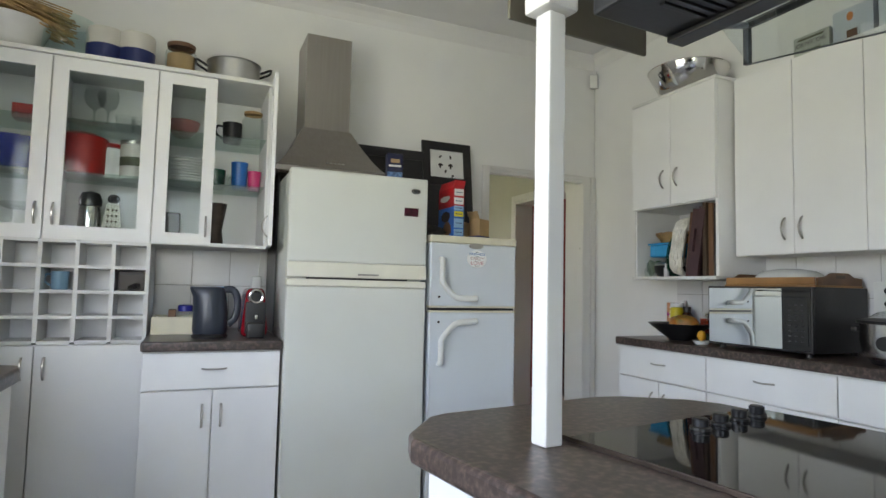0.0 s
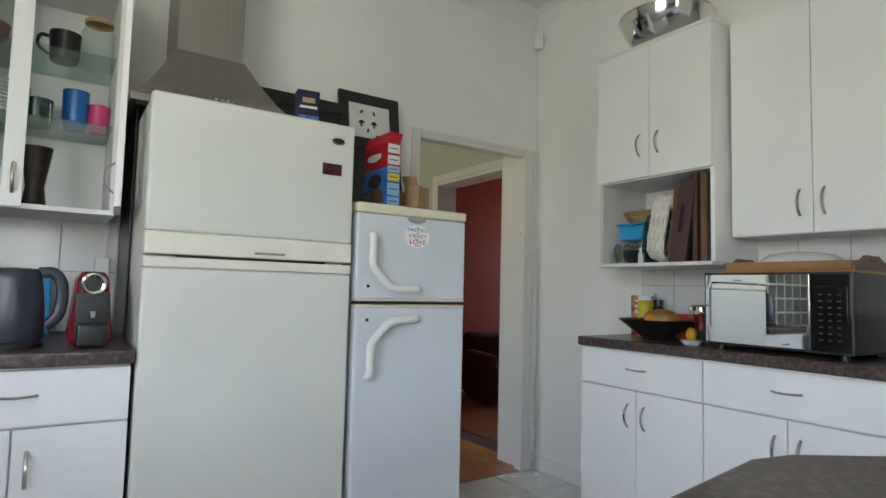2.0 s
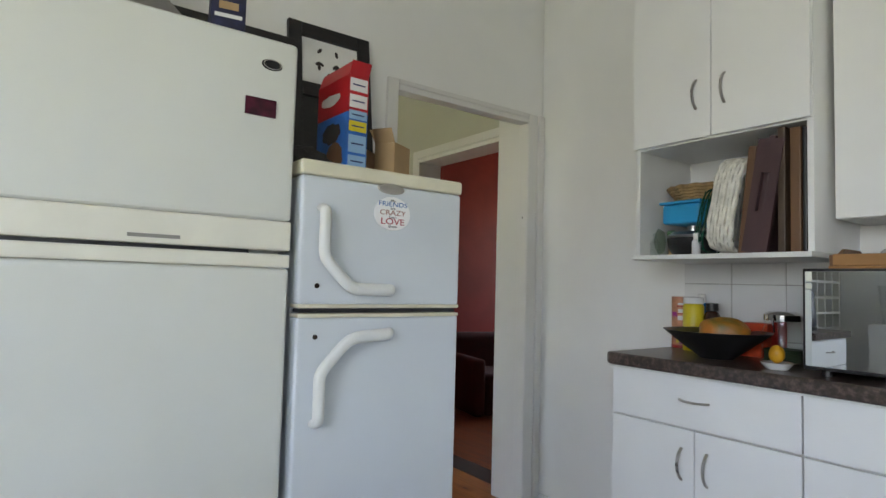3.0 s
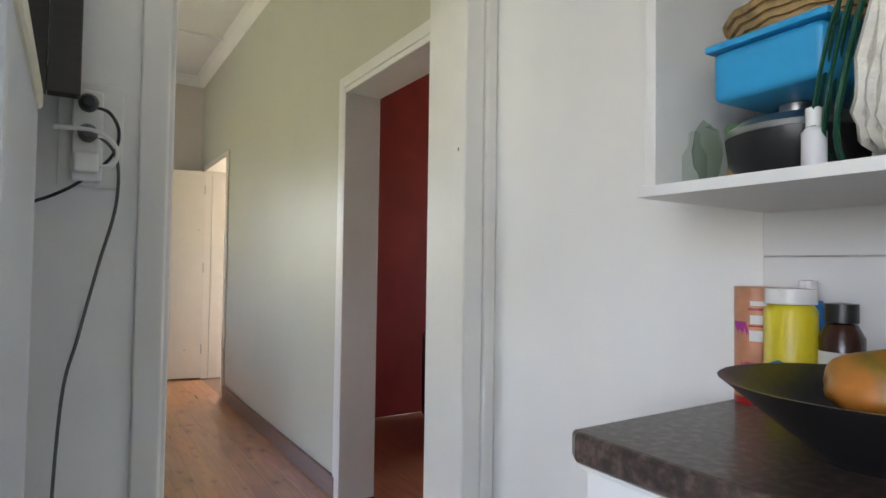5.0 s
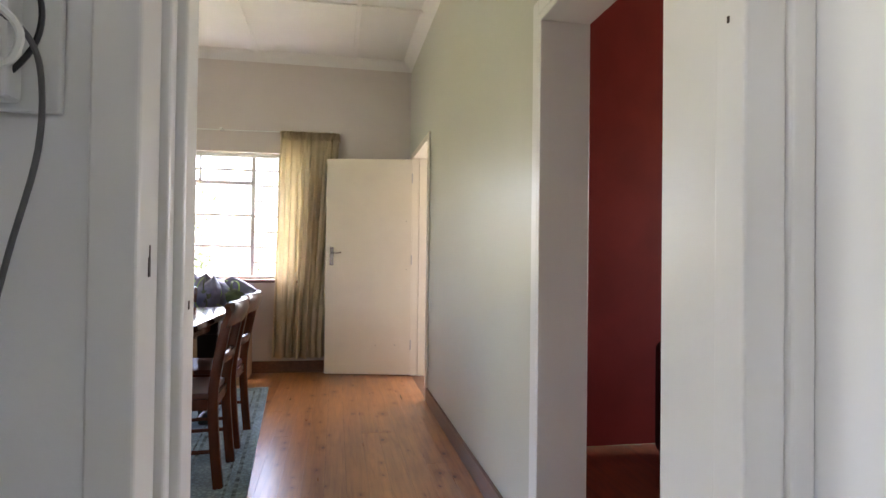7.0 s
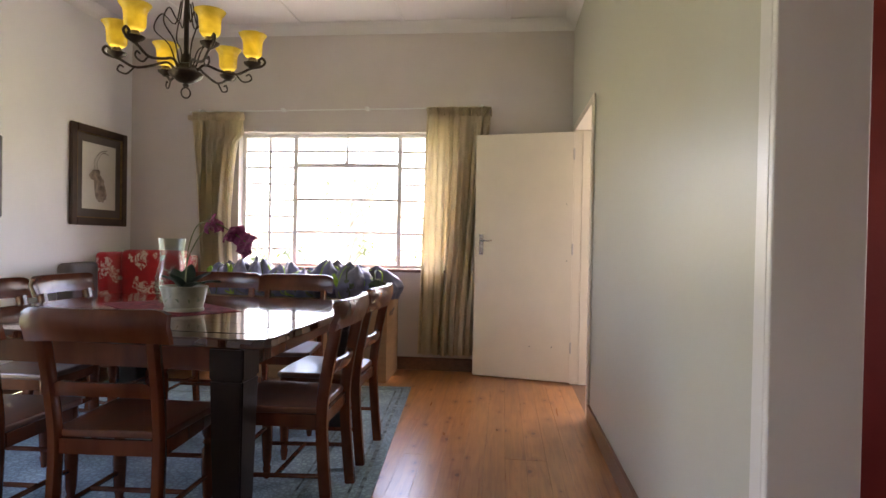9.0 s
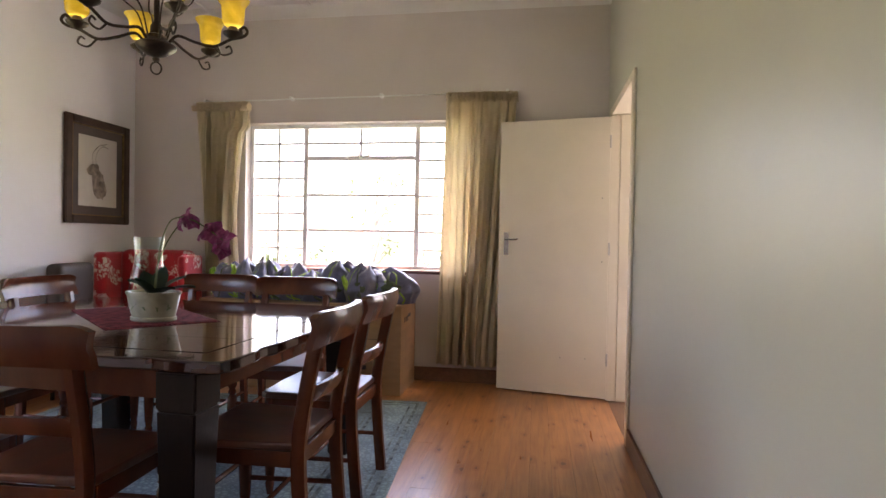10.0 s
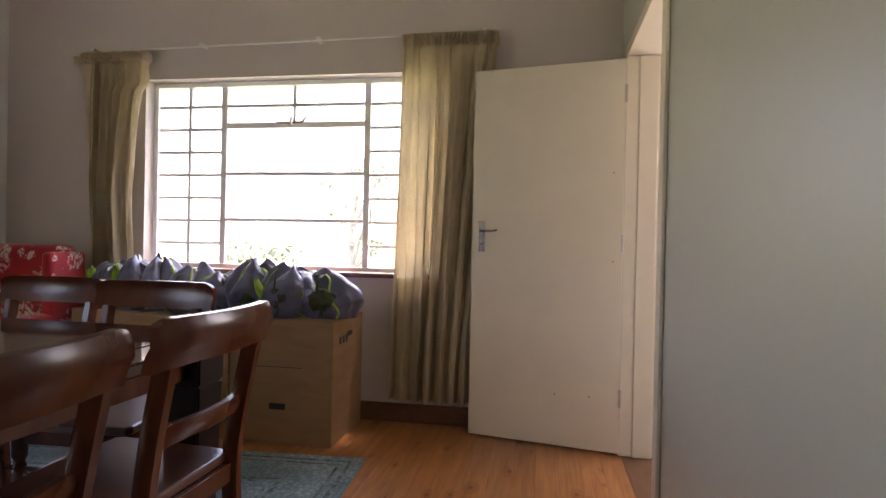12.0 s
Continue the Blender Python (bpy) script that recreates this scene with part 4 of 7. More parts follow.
m.links.new(pb.inputs["Base Color"].links[0].from_socket, tl.inputs["Color"])
mx = m.nodes.new("ShaderNodeMixShader")
mx.inputs["Fac"].default_value = 0.62
m.links.new(pb.outputs["BSDF"], mx.inputs[1])
m.links.new(tl.outputs["BSDF"], mx.inputs[2])
m.links.new(mx.outputs["Shader"], m.nodes["Material Output"].inputs["Surface"])


def curtain(x0, x1, ztop, zbot, folds, seed, waist):
    """Pleated cloth hung from a rail; waist(z) narrows the drop."""
    bm = bmesh.new()
    nx, nz = folds * 16, 40
    grid = []
    for j in range(nz + 1):
        v = j / nz
        z = ztop + (zbot - ztop) * v
        lo, hi = waist(v)
        row = []
        for i in range(nx + 1):
            u = i / nx
            ph = 2 * math.pi * folds * u + 4.5 * noise.noise(Vector((u * 3.0, v * 0.6, seed)))
            ph += 0.3 * math.sin(ph + seed)
            amp = (0.012 if v < 0.055 else 0.020 + 0.036 * min(1, v * 2.5)) * min(1.15, 0.8 + 1.2 * noise.noise(Vector((u * 6, v * 0.7, seed + 3))))
            x = lo + (hi - lo) * u + 0.010 * math.sin(ph * 2 + seed) * v
            y = 4.942 + 0.85 * amp * math.sin(ph) + 0.35 * amp * math.sin(2.6 * ph + seed + v) + 0.012 * noise.noise(Vector((u * 9, v * 6, seed)))
            row.append(bm.verts.new((x, y, z + 0.004 * math.sin(ph))))
        grid.append(row)
    for a, b2 in zip(grid, grid[1:]):
        for i in range(nx):
            bm.faces.new((a[i], a[i + 1], b2[i + 1], b2[i]))
    return bm


c = thing("curtain", (-3.13, 4.925, 0.15), "beige pencil-pleated curtain drawn to the window's side", "curtain", group="window curtains")
ob = partw("cloth", curtain(-3.37, -2.89, 2.268, 0.16, 5, 1.0, lambda v: (-3.37 + 0.10 * min(1, v * 1.2), -2.885 - 0.10 * math.sin(math.pi * min(1, v * 1.3)) * (v > 0.1) - 0.14 * max(0, v - 0.35))), CURT, c, smooth=True)
md = ob.modifiers.new("thick", "SOLIDIFY")
md.thickness = 0.003
partw("heading_tape", curtain(-3.372, -2.888, 2.262, 2.19, 16, 2.0, lambda v: (-3.372, -2.888)), CURT, c, smooth=True)
c = thing("curtain", (-0.95, 4.925, 0.15), "beige pencil-pleated curtain hanging beside the open door", "curtain", group="window curtains")
ob = partw("cloth", curtain(-1.22, -0.67, 2.302, 0.155, 6, 5.0, lambda v: (-1.222 - 0.04 * v, -0.672 - 0.12 * min(1, v * 1.1))), CURT, c, smooth=True)
md = ob.modifiers.new("thick", "SOLIDIFY")
md.thickness = 0.003
partw("heading_tape", curtain(-1.225, -0.668, 2.296, 2.22, 18, 6.0, lambda v: (-1.225, -0.668)), CURT, c, smooth=True)
c = thing("curtain_rail", (-2.0, 4.97, 2.27), "thin white curtain rail on small brackets", "curtain rail")
partw("rail", tube([(-3.4, 4.962, 2.272), (-0.66, 4.962, 2.302)], 0.006, 6), WPLAST, c, smooth=True)
for x in (-3.3, -2.533, -1.763, -0.75):
    z = 2.272 + (x + 3.4) * 0.011
    partw("bracket", box(x - 0.012, x + 0.012, 4.955, 5.019, z - 0.004, z + 0.022, 0.003), WPLAST, c)

ang = math.degrees(math.atan2(4.89 - 4.735, -0.772 - 0.02))
leaf = thing("open_door", (0.012, 4.735, 0.0), "cream painted flush door standing open", "door", rz=ang)
part("panel", box(0.0, 0.808, -0.02, 0.02, 0.012, 2.045, 0.002), DOORP, leaf)
part("edge_strip", box(0.8085, 0.812, -0.019, 0.019, 0.014, 2.043, 0.001), DOORP, leaf)
for side in (1, -1):
    h = part("handle_plate", box(0.735, 0.772, side * 0.0205, side * 0.0235, 1.035, 1.205, 0.004), DCHROME, leaf, "chrome lever handle plate")
    part("lever", tube(curve_points([(0.753, side * 0.024, 1.155), (0.753, side * 0.055, 1.155), (0.74, side * 0.064, 1.155), (0.69, side * 0.064, 1.152), (0.655, side * 0.062, 1.158)], 4), [0.008] * 8 + [0.0065] * 9, 8), DCHROME, h, smooth=True)
    part("keyhole", moved(lathe([(0, 0.001), (0.004, 0.001), (0.004, 0)], 8), 0.753, side * 0.0238, 1.08, -90 * side), IRON, h)
for z in (0.25, 1.05, 1.82):
    part("hinge", moved(lathe([(0, 0), (0.007, 0), (0.007, 0.09), (0, 0.09)], 8), -0.002, 0.022, z), NICKEL, leaf, smooth=True)
for hx, hz in ((0.33, 0.285), (0.15, 0.29), (0.05, 1.46), (0.045, 1.0)):
    part("chip", moved(lathe([(0, 0.0008), (0.004, 0.0008), (0.004, 0)], 7), hx, 0.0202, hz, -90), IRON, leaf)

# ---- pictures ----
PAPER = mat("ivory_paper", (0.62, 0.58, 0.52), 0.8, var=0.04, scale=6)
MOUNT = mat("grey_brown_mount", (0.115, 0.092, 0.083), 0.8, var=0.08, scale=9)
FRAMEW = mat("dark_walnut_frame", (0.055, 0.028, 0.018), 0.35, var=0.35, scale=10, bump=0.06)
GILT = mat("dull_gilt_slip", (0.22, 0.14, 0.06), 0.45, metal=0.5, var=0.3, scale=30)
SEPIA = mat("sepia_wash", (0.20, 0.15, 0.11), 0.85, var=0.5, scale=16, c2=(0.40, 0.33, 0.27))


def west_picture(y0, y1, z0, z1, label, art):
    c = thing("framed_picture", (XD + 0.01, (y0 + y1) / 2, z0), label, "picture")
    w = 0.062
    own = ring(y0, y1, z0, z1, w, 0, 0.032)
    bmesh.ops.bevel(own, geom=[e for e in own.edges if e.is_manifold and len(e.link_faces) == 2 and e.calc_face_angle() > 1.2], offset=0.006, segments=2, affect="EDGES")
    own.transform(Matrix(((0, 1, 0, XD + 0.002), (1, 0, 0, 0), (0, 0, 1, 0), (0, 0, 0, 1))))
    partw("picture_frame", own, FRAMEW, c, "dark walnut frame")
    own = ring(y0 + w, y1 - w, z0 + w, z1 - w, 0.008, 0, 0.024)
    own.transform(Matrix(((0, 1, 0, XD + 0.002), (1, 0, 0, 0), (0, 0, 1, 0), (0, 0, 0, 1))))
    partw("slip", own, GILT, c)
    partw("mount", box(XD + 0.003, XD + 0.012, y0 + w + 0.008, y1 - w - 0.008, z0 + w + 0.008, z1 - w - 0.008), MOUNT, c)
    mw = 0.075
    partw("paper", box(XD + 0.0125, XD + 0.014, y0 + w + mw, y1 - w - mw, z0 + w + mw, z1 - w - mw), PAPER, c)
    ym, zm = (y0 + y1) / 2, (z0 + z1) / 2
    if art:
        # horned head as a plain sepia shape
        X = XD + 0.0155
        grow = Matrix.Translation((X, ym, zm)) @ Matrix.Diagonal((1, 1.3, 1.25, 1)) @ Matrix.Translation((-X, -ym, -zm))
        for k, sh in enumerate((0.0, 0.028)):
            pts = curve_points([(X, ym - 0.04 + sh, zm + 0.03), (X, ym - 0.05 + sh, zm + 0.10), (X, ym + sh, zm + 0.165), (X, ym + 0.075 + sh * 0.4, zm + 0.19 - sh)], 5)
            own = tube(pts, [0.011 - 0.009 * i / (len(pts) - 1) for i in range(len(pts))], 6, flat=0.1)
            own.transform(grow)
            partw("drawing_horn", own, SEPIA, c)
        own = blob(0.001, 0.055, 0.032, 0.2, 2.0, 2.0, 2)
        own.transform(grow @ pose(X, ym - 0.045, zm + 0.012, 25, 0, 0))
        partw("drawing_shape", own, SEPIA, c)
        own = blob(0.001, 0.052, 0.10, 0.3, 2.2, 5.0, 3)
        own.transform(grow @ pose(X, ym + 0.005, zm - 0.075, 12, 0, 0))
        partw("drawing_shape", own, SEPIA, c)
    else:
        own = blob(0.001, 0.06, 0.09, 0.3, 2.0, 9.0, 2)
        own.transform(pose(XD + 0.0155, ym, zm, 0, 0, 0))
        partw("drawing_shape", own, SEPIA, c)
    return c


west_picture(4.235, 4.918, 1.222, 2.048, "framed sepia animal drawing with a wide dark mount", True)
west_picture(3.11, 3.592, 1.25, 1.808, "dark framed drawing hung on the side wall", False)

# ---- dining table and chairs ----
tbl = thing("dining_table", (-2.21, 2.72, 0.008), "large dark polished wooden dining table", "table", rz=-2.0)
HX, HY = 0.845, 0.735
side = [(0.0, 0.34), (0.010, 0.29), (0.012, 0.24), (0.002, 0.19), (0.0, 0.10), (0.004, 0.050), (0.016, 0.018)]
poly = []
for k, (sx, sy) in enumerate(((1, 1), (-1, 1), (-1, -1), (1, -1))):
    run = [(sx * (HX - d), sy * (HY - e)) for d, e in side] + [(sx * (HX - e), sy * (HY - d)) for d, e in side[::-1]]
    poly += run if k % 2 == 0 else run[::-1]
part("tabletop", prism(poly, 0.722, 0.760, 0.011), TABLEW, tbl, "polished top with a shaped edge")
for i in range(5):
    w = (2 * HY - 0.24) / 5
    y0 = -HY + 0.12 + i * w
    part("top_plank", box(-HX + 0.13, HX - 0.13, y0 + 0.0008, y0 + w - 0.0008, 0.7602, 0.7618, 0.0007, seg=1), TABLEW, tbl)
for sx, sy in ((1, 1), (-1, 1), (-1, -1), (1, -1)):
    if sx == sy:
        part("apron", box(-HX + 0.235, HX - 0.235, sy * (HY - 0.085) - 0.0125, sy * (HY - 0.085) + 0.0125, 0.62, 0.7215, 0.003), MAHOGD, tbl)
        part("apron", box(sx * (HX - 0.155) - 0.0125, sx * (HX - 0.155) + 0.0125, -HY + 0.155, HY - 0.155, 0.62, 0.7215, 0.003), MAHOGD, tbl)
    own = bmesh.new()
    cx, cy = sx * (HX - 0.165), sy * (HY - 0.085)
    for z0, z1, r0, r1 in ((0.0, 0.60, 0.052, 0.066), (0.60, 0.7215, 0.068, 0.068)):
        vs = [own.verts.new((cx + p * r0, cy + q * r0, z0)) for p, q in ((-1, -1), (1, -1), (1, 1), (-1, 1))]
        vt = [own.verts.new((cx + p * r1, cy + q * r1, z1)) for p, q in ((-1, -1), (1, -1), (1, 1), (-1, 1))]
        own.faces.new(vs[::-1])
        own.faces.new(vt)
        for i in range(4):
            own.faces.new((vs[i], vs[(i + 1) % 4], vt[(i + 1) % 4], vt[i]))
    bmesh.ops.bevel(own, geom=own.edges[:], offset=0.006, segments=2, affect="EDGES")
    part("leg", own, EBONY, tbl, "heavy tapered near-black leg")


def curved_rail(w, z0, z1, y, sag, thick, lean=0.0, seg=14, scroll=0.0):
    """A back rail bowed away from the sitter."""
    bm = bmesh.new()
    cols = []
    prof = [(0, 0), (0.5, -0.006), (1, 0)] if scroll == 0 else [(0, 0.004), (0.25, -0.002), (0.6, -0.006), (0.85, 0.002), (1, 0.012)]
    for i in range(seg + 1):
        u = 2 * i / seg - 1
        yy = y - sag * (1 - u * u) + 0.0
        drop = 0.0 if abs(u) < 0.8 else -0.018 * ((abs(u) - 0.8) / 0.2) ** 2
        front = [bm.verts.new((u * w / 2, yy + lean * t + o, z0 - (0.012 * abs(u) ** 3 if t == 0 else 0) + (z1 - z0) * t + (drop if t > 0.5 else 0))) for t, o in prof]
        back = [bm.verts.new((v.co.x, v.co.y - thick, v.co.z)) for v in front]
        cols.append(front + back[::-1])
    n = len(cols[0])
    for a, b2 in zip(cols, cols[1:]):
        for k in range(n):
            bm.faces.new((a[k], a[(k + 1) % n], b2[(k + 1) % n], b2[k]))
    bm.faces.new(cols[0])
    bm.faces.new(cols[-1][::-1])
    return bm


def swept(keys, w, d, n=6):
    """A square bar along a curve in one side plane."""
    pts = curve_points(keys, n)
    bm = bmesh.new()
    rings = []
    for i, p in enumerate(pts):
        t = (pts[min(i + 1, len(pts) - 1)] - pts[max(i - 1, 0)]).normalized()
        a = Vector((1, 0, 0))
        s = t.cross(a).normalized()
        rings.append([bm.verts.new(p + a * w * u / 2 + s * d * v / 2) for u, v in ((-1, -0.7), (-0.7, -1), (0.7, -1), (1, -0.7), (1, 0.7), (0.7, 1), (-0.7, 1), (-1, 0.7))])
    for r0, r1 in zip(rings, rings[1:]):
        for k in range(8):
            bm.faces.new((r0[k], r0[(k + 1) % 8], r1[(k + 1) % 8], r1[k]))
    bm.faces.new(rings[0][::-1])
    bm.faces.new(rings[-1])
    return bm


def dining_chair(at, rz):
    c = thing("dining_chair", at, "dark mahogany dining chair with curved back rails", "chair", rz, "chairs round the dining table")
    part("seat", prism([(-0.20, -0.19), (0.20, -0.19), (0.222, 0.18), (0.21, 0.205), (0.0, 0.215), (-0.21, 0.205), (-0.222, 0.18)], 0.428, 0.456, 0.008), SEATW, c, "solid wooden seat, worn and shiny")
    for s in (-1, 1):
        part("back_leg", swept([(s * 0.185, -0.226, 0.0), (s * 0.185, -0.207, 0.2), (s * 0.185, -0.196, 0.42), (s * 0.188, -0.215, 0.59), (s * 0.19, -0.253, 0.787)], 0.036, 0.046), MAHOGD, c, smooth=True)
        part("front_leg", lathe([(0.013, 0), (0.016, 0.02), (0.020, 0.05), (0.015, 0.06), (0.021, 0.09), (0.026, 0.20), (0.024, 0.27), (0.015, 0.285), (0.022, 0.30), (0.015, 0.315), (0.024, 0.335), (0.024, 0.40), (0.024, 0.428)], 12, None, s * 0.185, 0.175, 0), MAHOGD, c, "turned front leg", smooth=True)
        part("seat_rail", box(s * 0.195 - 0.009, s * 0.195 + 0.009, -0.175, 0.16, 0.375, 0.428, 0.002), MAHOGD, c)
        part("side_stretcher", tube([(s * 0.185, -0.21, 0.175), (s * 0.185, 0.165, 0.165)], 0.010, 8), MAHOGD, c, smooth=True)
    part("front_rail", box(-0.165, 0.165, 0.165, 0.183, 0.375, 0.428, 0.002), MAHOGD, c)
    part("back_seat_rail", box(-0.168, 0.168, -0.205, -0.187, 0.375, 0.428, 0.002), MAHOGD, c)
    part("middle_stretcher", tube([(-0.18, -0.01, 0.172), (0.18, -0.01, 0.172)], 0.010, 8), MAHOGD, c, smooth=True)
    part("front_stretcher", tube([(-0.175, 0.175, 0.24), (0.175, 0.175, 0.24)], 0.010, 8), MAHOGD, c, smooth=True)
    part("top_rail", curved_rail(0.500, 0.782, 0.890, -0.238, 0.044, 0.026, -0.022, seg=28, scroll=1.0), MAHOGD, c, "broad curved top rail", smooth=True)
    part("middle_rail", curved_rail(0.345, 0.588, 0.635, -0.200, 0.030, 0.020, -0.008, seg=24), MAHOGD, c, smooth=True)
    return c


chair = dining_chair((-1.458, 2.386, 0.008), 90 + 1)
for x, y, rz in ((-1.464, 2.982, 89), (-1.915, 3.465, 183), (-2.447, 3.525, 181), (-2.945, 3.23, -88), (-2.93, 2.71, -87), (-1.90, 1.995, 3), (-2.48, 1.97, 2)):
    copy_thing(chair, pose(x, y, 0.008, 0, 0, rz))

# rug: faded blue, low pile
RUG = mat("faded_blue_rug", (0.095, 0.20, 0.27), 0.95, var=0.3, scale=3.5, bump=0.3, bscale=250, c2=(0.23, 0.36, 0.43), sheen=0.2)
t = RUG.node_tree
pb = t.nodes["Principled BSDF"]
src = pb.inputs["Base Color"].links[0].from_socket
co = [n for n in t.nodes if n.bl_idname == "ShaderNodeTexCoord"][0]
vo = t.nodes.new("ShaderNodeTexVoronoi")
vo.feature = "DISTANCE_TO_EDGE"
vo.inputs["Scale"].default_value = 38
t.links.new(co.outputs["Object"], vo.inputs["Vector"])
wv = t.nodes.new("ShaderNodeTexNoise")
wv.inputs["Scale"].default_value, wv.inputs["Detail"].default_value = 30, 8
t.links.new(co.outputs["Object"], wv.inputs["Vector"])
md = t.nodes.new("ShaderNodeMath")
md.operation = "MULTIPLY"
t.links.new(vo.outputs["Distance"], md.inputs[0])
t.links.new(wv.outputs["Fac"], md.inputs[1])
rp = t.nodes.new("ShaderNodeValToRGB")
rp.color_ramp.elements[0].position, rp.color_ramp.elements[0].color = 0.02, (0.55, 0.56, 0.60, 1)
rp.color_ramp.elements[1].position, rp.color_ramp.elements[1].color = 0.13, (1.2, 1.2, 1.15, 1)
t.links.new(md.outputs[0], rp.inputs["Fac"])
mu = t.nodes.new("ShaderNodeMix")
mu.data_type, mu.blend_type = "RGBA", "MULTIPLY"
mu.inputs["Factor"].default_value = 0.85
t.links.new(src, mu.inputs["A"])
t.links.new(rp.outputs["Color"], mu.inputs["B"])
t.links.new(mu.outputs["Result"], pb.inputs["Base Color"])
rug = thing("rug", (-2.33, 2.93, 0.001), "faded blue patterned rug under the dining table", "rug", rz=3.8)
part("carpet", box(-1.19, 1.19, -1.45, 1.38, 0.0, 0.006, 0.002), RUG, rug)
RUGD = mat("dark_blue_rug_border", (0.055, 0.10, 0.13), 0.95, var=0.6, scale=22, bump=0.3, bscale=250, c2=(0.22, 0.30, 0.33))
for o, w in ((0.05, 0.02), (0.10, 0.012), (0.30, 0.02), (0.34, 0.010)):
    own = ring(-1.19 + o, 1.19 - o, -1.45 + o, 1.38 - o, w, 0, 0.0008)
    own.transform(Matrix(((1, 0, 0, 0), (0, 0, 1, 0), (0, 1, 0, 0.0062), (0, 0, 0, 1))))
    part("border_band", own, RUGD, rug)

# ---- on the table ----
CLOTH = mat("dark_red_woven_cloth", (0.105, 0.009, 0.015), 0.9, var=0.6, scale=30, bump=0.3, bscale=300, c2=(0.20, 0.04, 0.045), spec=0.1)
c = thing("placemat_runner", (-2.27, 2.79, 0.770), "dark red woven cloth with a fringe on the table", "table cloth", rz=-40)
part("cloth", box(-0.36, 0.36, -0.215, 0.215, 0.0, 0.004, 0.001), CLOTH, c)
for s in (-1, 1):
    for i in range(30):
        y = -0.215 + i * 0.0148
        part("fringe", box(min(s * 0.361, s * 0.386), max(s * 0.361, s * 0.386), y, y + 0.006, 0.0002, 0.002), CLOTH, c)
c = thing("potted_orchid", (-2.10, 2.64, 0.7745), "artificial purple orchid in a pale printed pot", "plant")
POT = mat("pale_green_glazed_pot", (0.27, 0.265, 0.195), 0.3, var=0.2, scale=14, c2=(0.36, 0.35, 0.27))
part("pot", lathe([(0, 0), (0.088, 0), (0.098, 0.004), (0.098, 0.016), (0.092, 0.020), (0.105, 0.066), (0.112, 0.108), (0.118, 0.116), (0.118, 0.124), (0.108, 0.124), (0.10, 0.112), (0, 0.108)], 32, squash=0.72), POT, c, smooth=True)
LEAFP = mat("painted_leaf_green", (0.10, 0.12, 0.06), 0.35, var=0.3, scale=30)
for k in range(5):
    ang = radians(-150 + 31 * k)
    own = prism([(-0.004, -0.020), (0.003, -0.014), (0.009, 0.002), (0.001, 0.024), (-0.002, 0.006)], 0.0, 0.0012, 0.0002)
    own.transform(Matrix.Translation((0.1035 * math.cos(ang), 0.0745 * math.sin(ang), 0.062)) @ Matrix.Rotation(ang + math.pi / 2, 4, "Z") @ Matrix.Rotation(radians(76), 4, "X") @ Matrix.Rotation(radians((38, -24, 52, 20, -40)[k]), 4, "Z"))
    part("painted_leaf", own, LEAFP, c)
LEAFM = mat("dark_green_leaf", (0.012, 0.035, 0.016), 0.38, var=0.3, scale=12)
PRINT = mat("green_brown_print", (0.09, 0.10, 0.055), 0.5, var=0.4, scale=20)
for k in range(9):
    a = k * 2 * math.pi / 9 + 0.3
    own = blob(0.011, 0.0012, 0.015, 0.3, 2, k, 2)
    own.transform(pose(0.1035 * math.cos(a), 0.72 * 0.1035 * math.sin(a), 0.07 + 0.02 * (k % 2), 9, 25 * (k % 3 - 1), math.degrees(a) + 90))
    part("pot_print", own, PRINT, c)


def leaf_blade(length, width, lift, droop):
    bm = bmesh.new()
    rows = []
    for i in range(9):
        t = i / 8
        w = width * math.sin(math.pi * min(1, 0.12 + t * 0.9)) ** 0.8
        z = lift * t - droop * t * t
        rows.append([bm.verts.new((s * w, length * t, z + 0.010 * abs(s))) for s in (-1, -0.5, 0, 0.5, 1)])
    for a, b2 in zip(rows, rows[1:]):
        for k in range(4):
            bm.faces.new((a[k], a[k + 1], b2[k + 1], b2[k]))
    r = bmesh.ops.solidify(bm, geom=bm.faces[:], thickness=0.002)
    return bm


for rz, ln, wd, lf, dr in ((-75, 0.17, 0.042, 0.11, 0.07), (-110, 0.14, 0.040, 0.10, 0.06), (60, 0.10, 0.040, 0.13, 0.03), (120, 0.10, 0.040, 0.12, 0.05), (10, 0.10, 0.038, 0.15, 0.03), (-40, 0.13, 0.040, 0.13, 0.05), (170, 0.10, 0.036, 0.12, 0.04)):
    own = leaf_blade(ln, wd, lf, dr)
    own.transform(pose(0, 0, 0.098, 0, 0, rz))
    part("leaf", own, LEAFM, c, smooth=True)
STEMM = mat("green_stem", (0.10, 0.13, 0.05), 0.6, var=0.2, scale=20)
part("stem", tube(curve_points([(0, 0, 0.12), (0.0, 0.03, 0.25), (0.05, 0.05, 0.37), (0.13, 0.04, 0.43), (0.22, 0.03, 0.395), (0.30, 0.02, 0.345)], 5), 0.003, 6), STEMM, c, smooth=True)
part("stem", tube(curve_points([(0, 0.01, 0.12), (-0.01, 0.05, 0.30), (0.03, 0.06, 0.42), (0.11, 0.05, 0.445)], 5), 0.003, 6), STEMM, c, smooth=True)
PETAL = mat("magenta_petal", (0.25, 0.022, 0.12), 0.7, var=0.4, scale=30, c2=(0.40, 0.085, 0.24), sheen=0.2)
rng = random.Random(7)
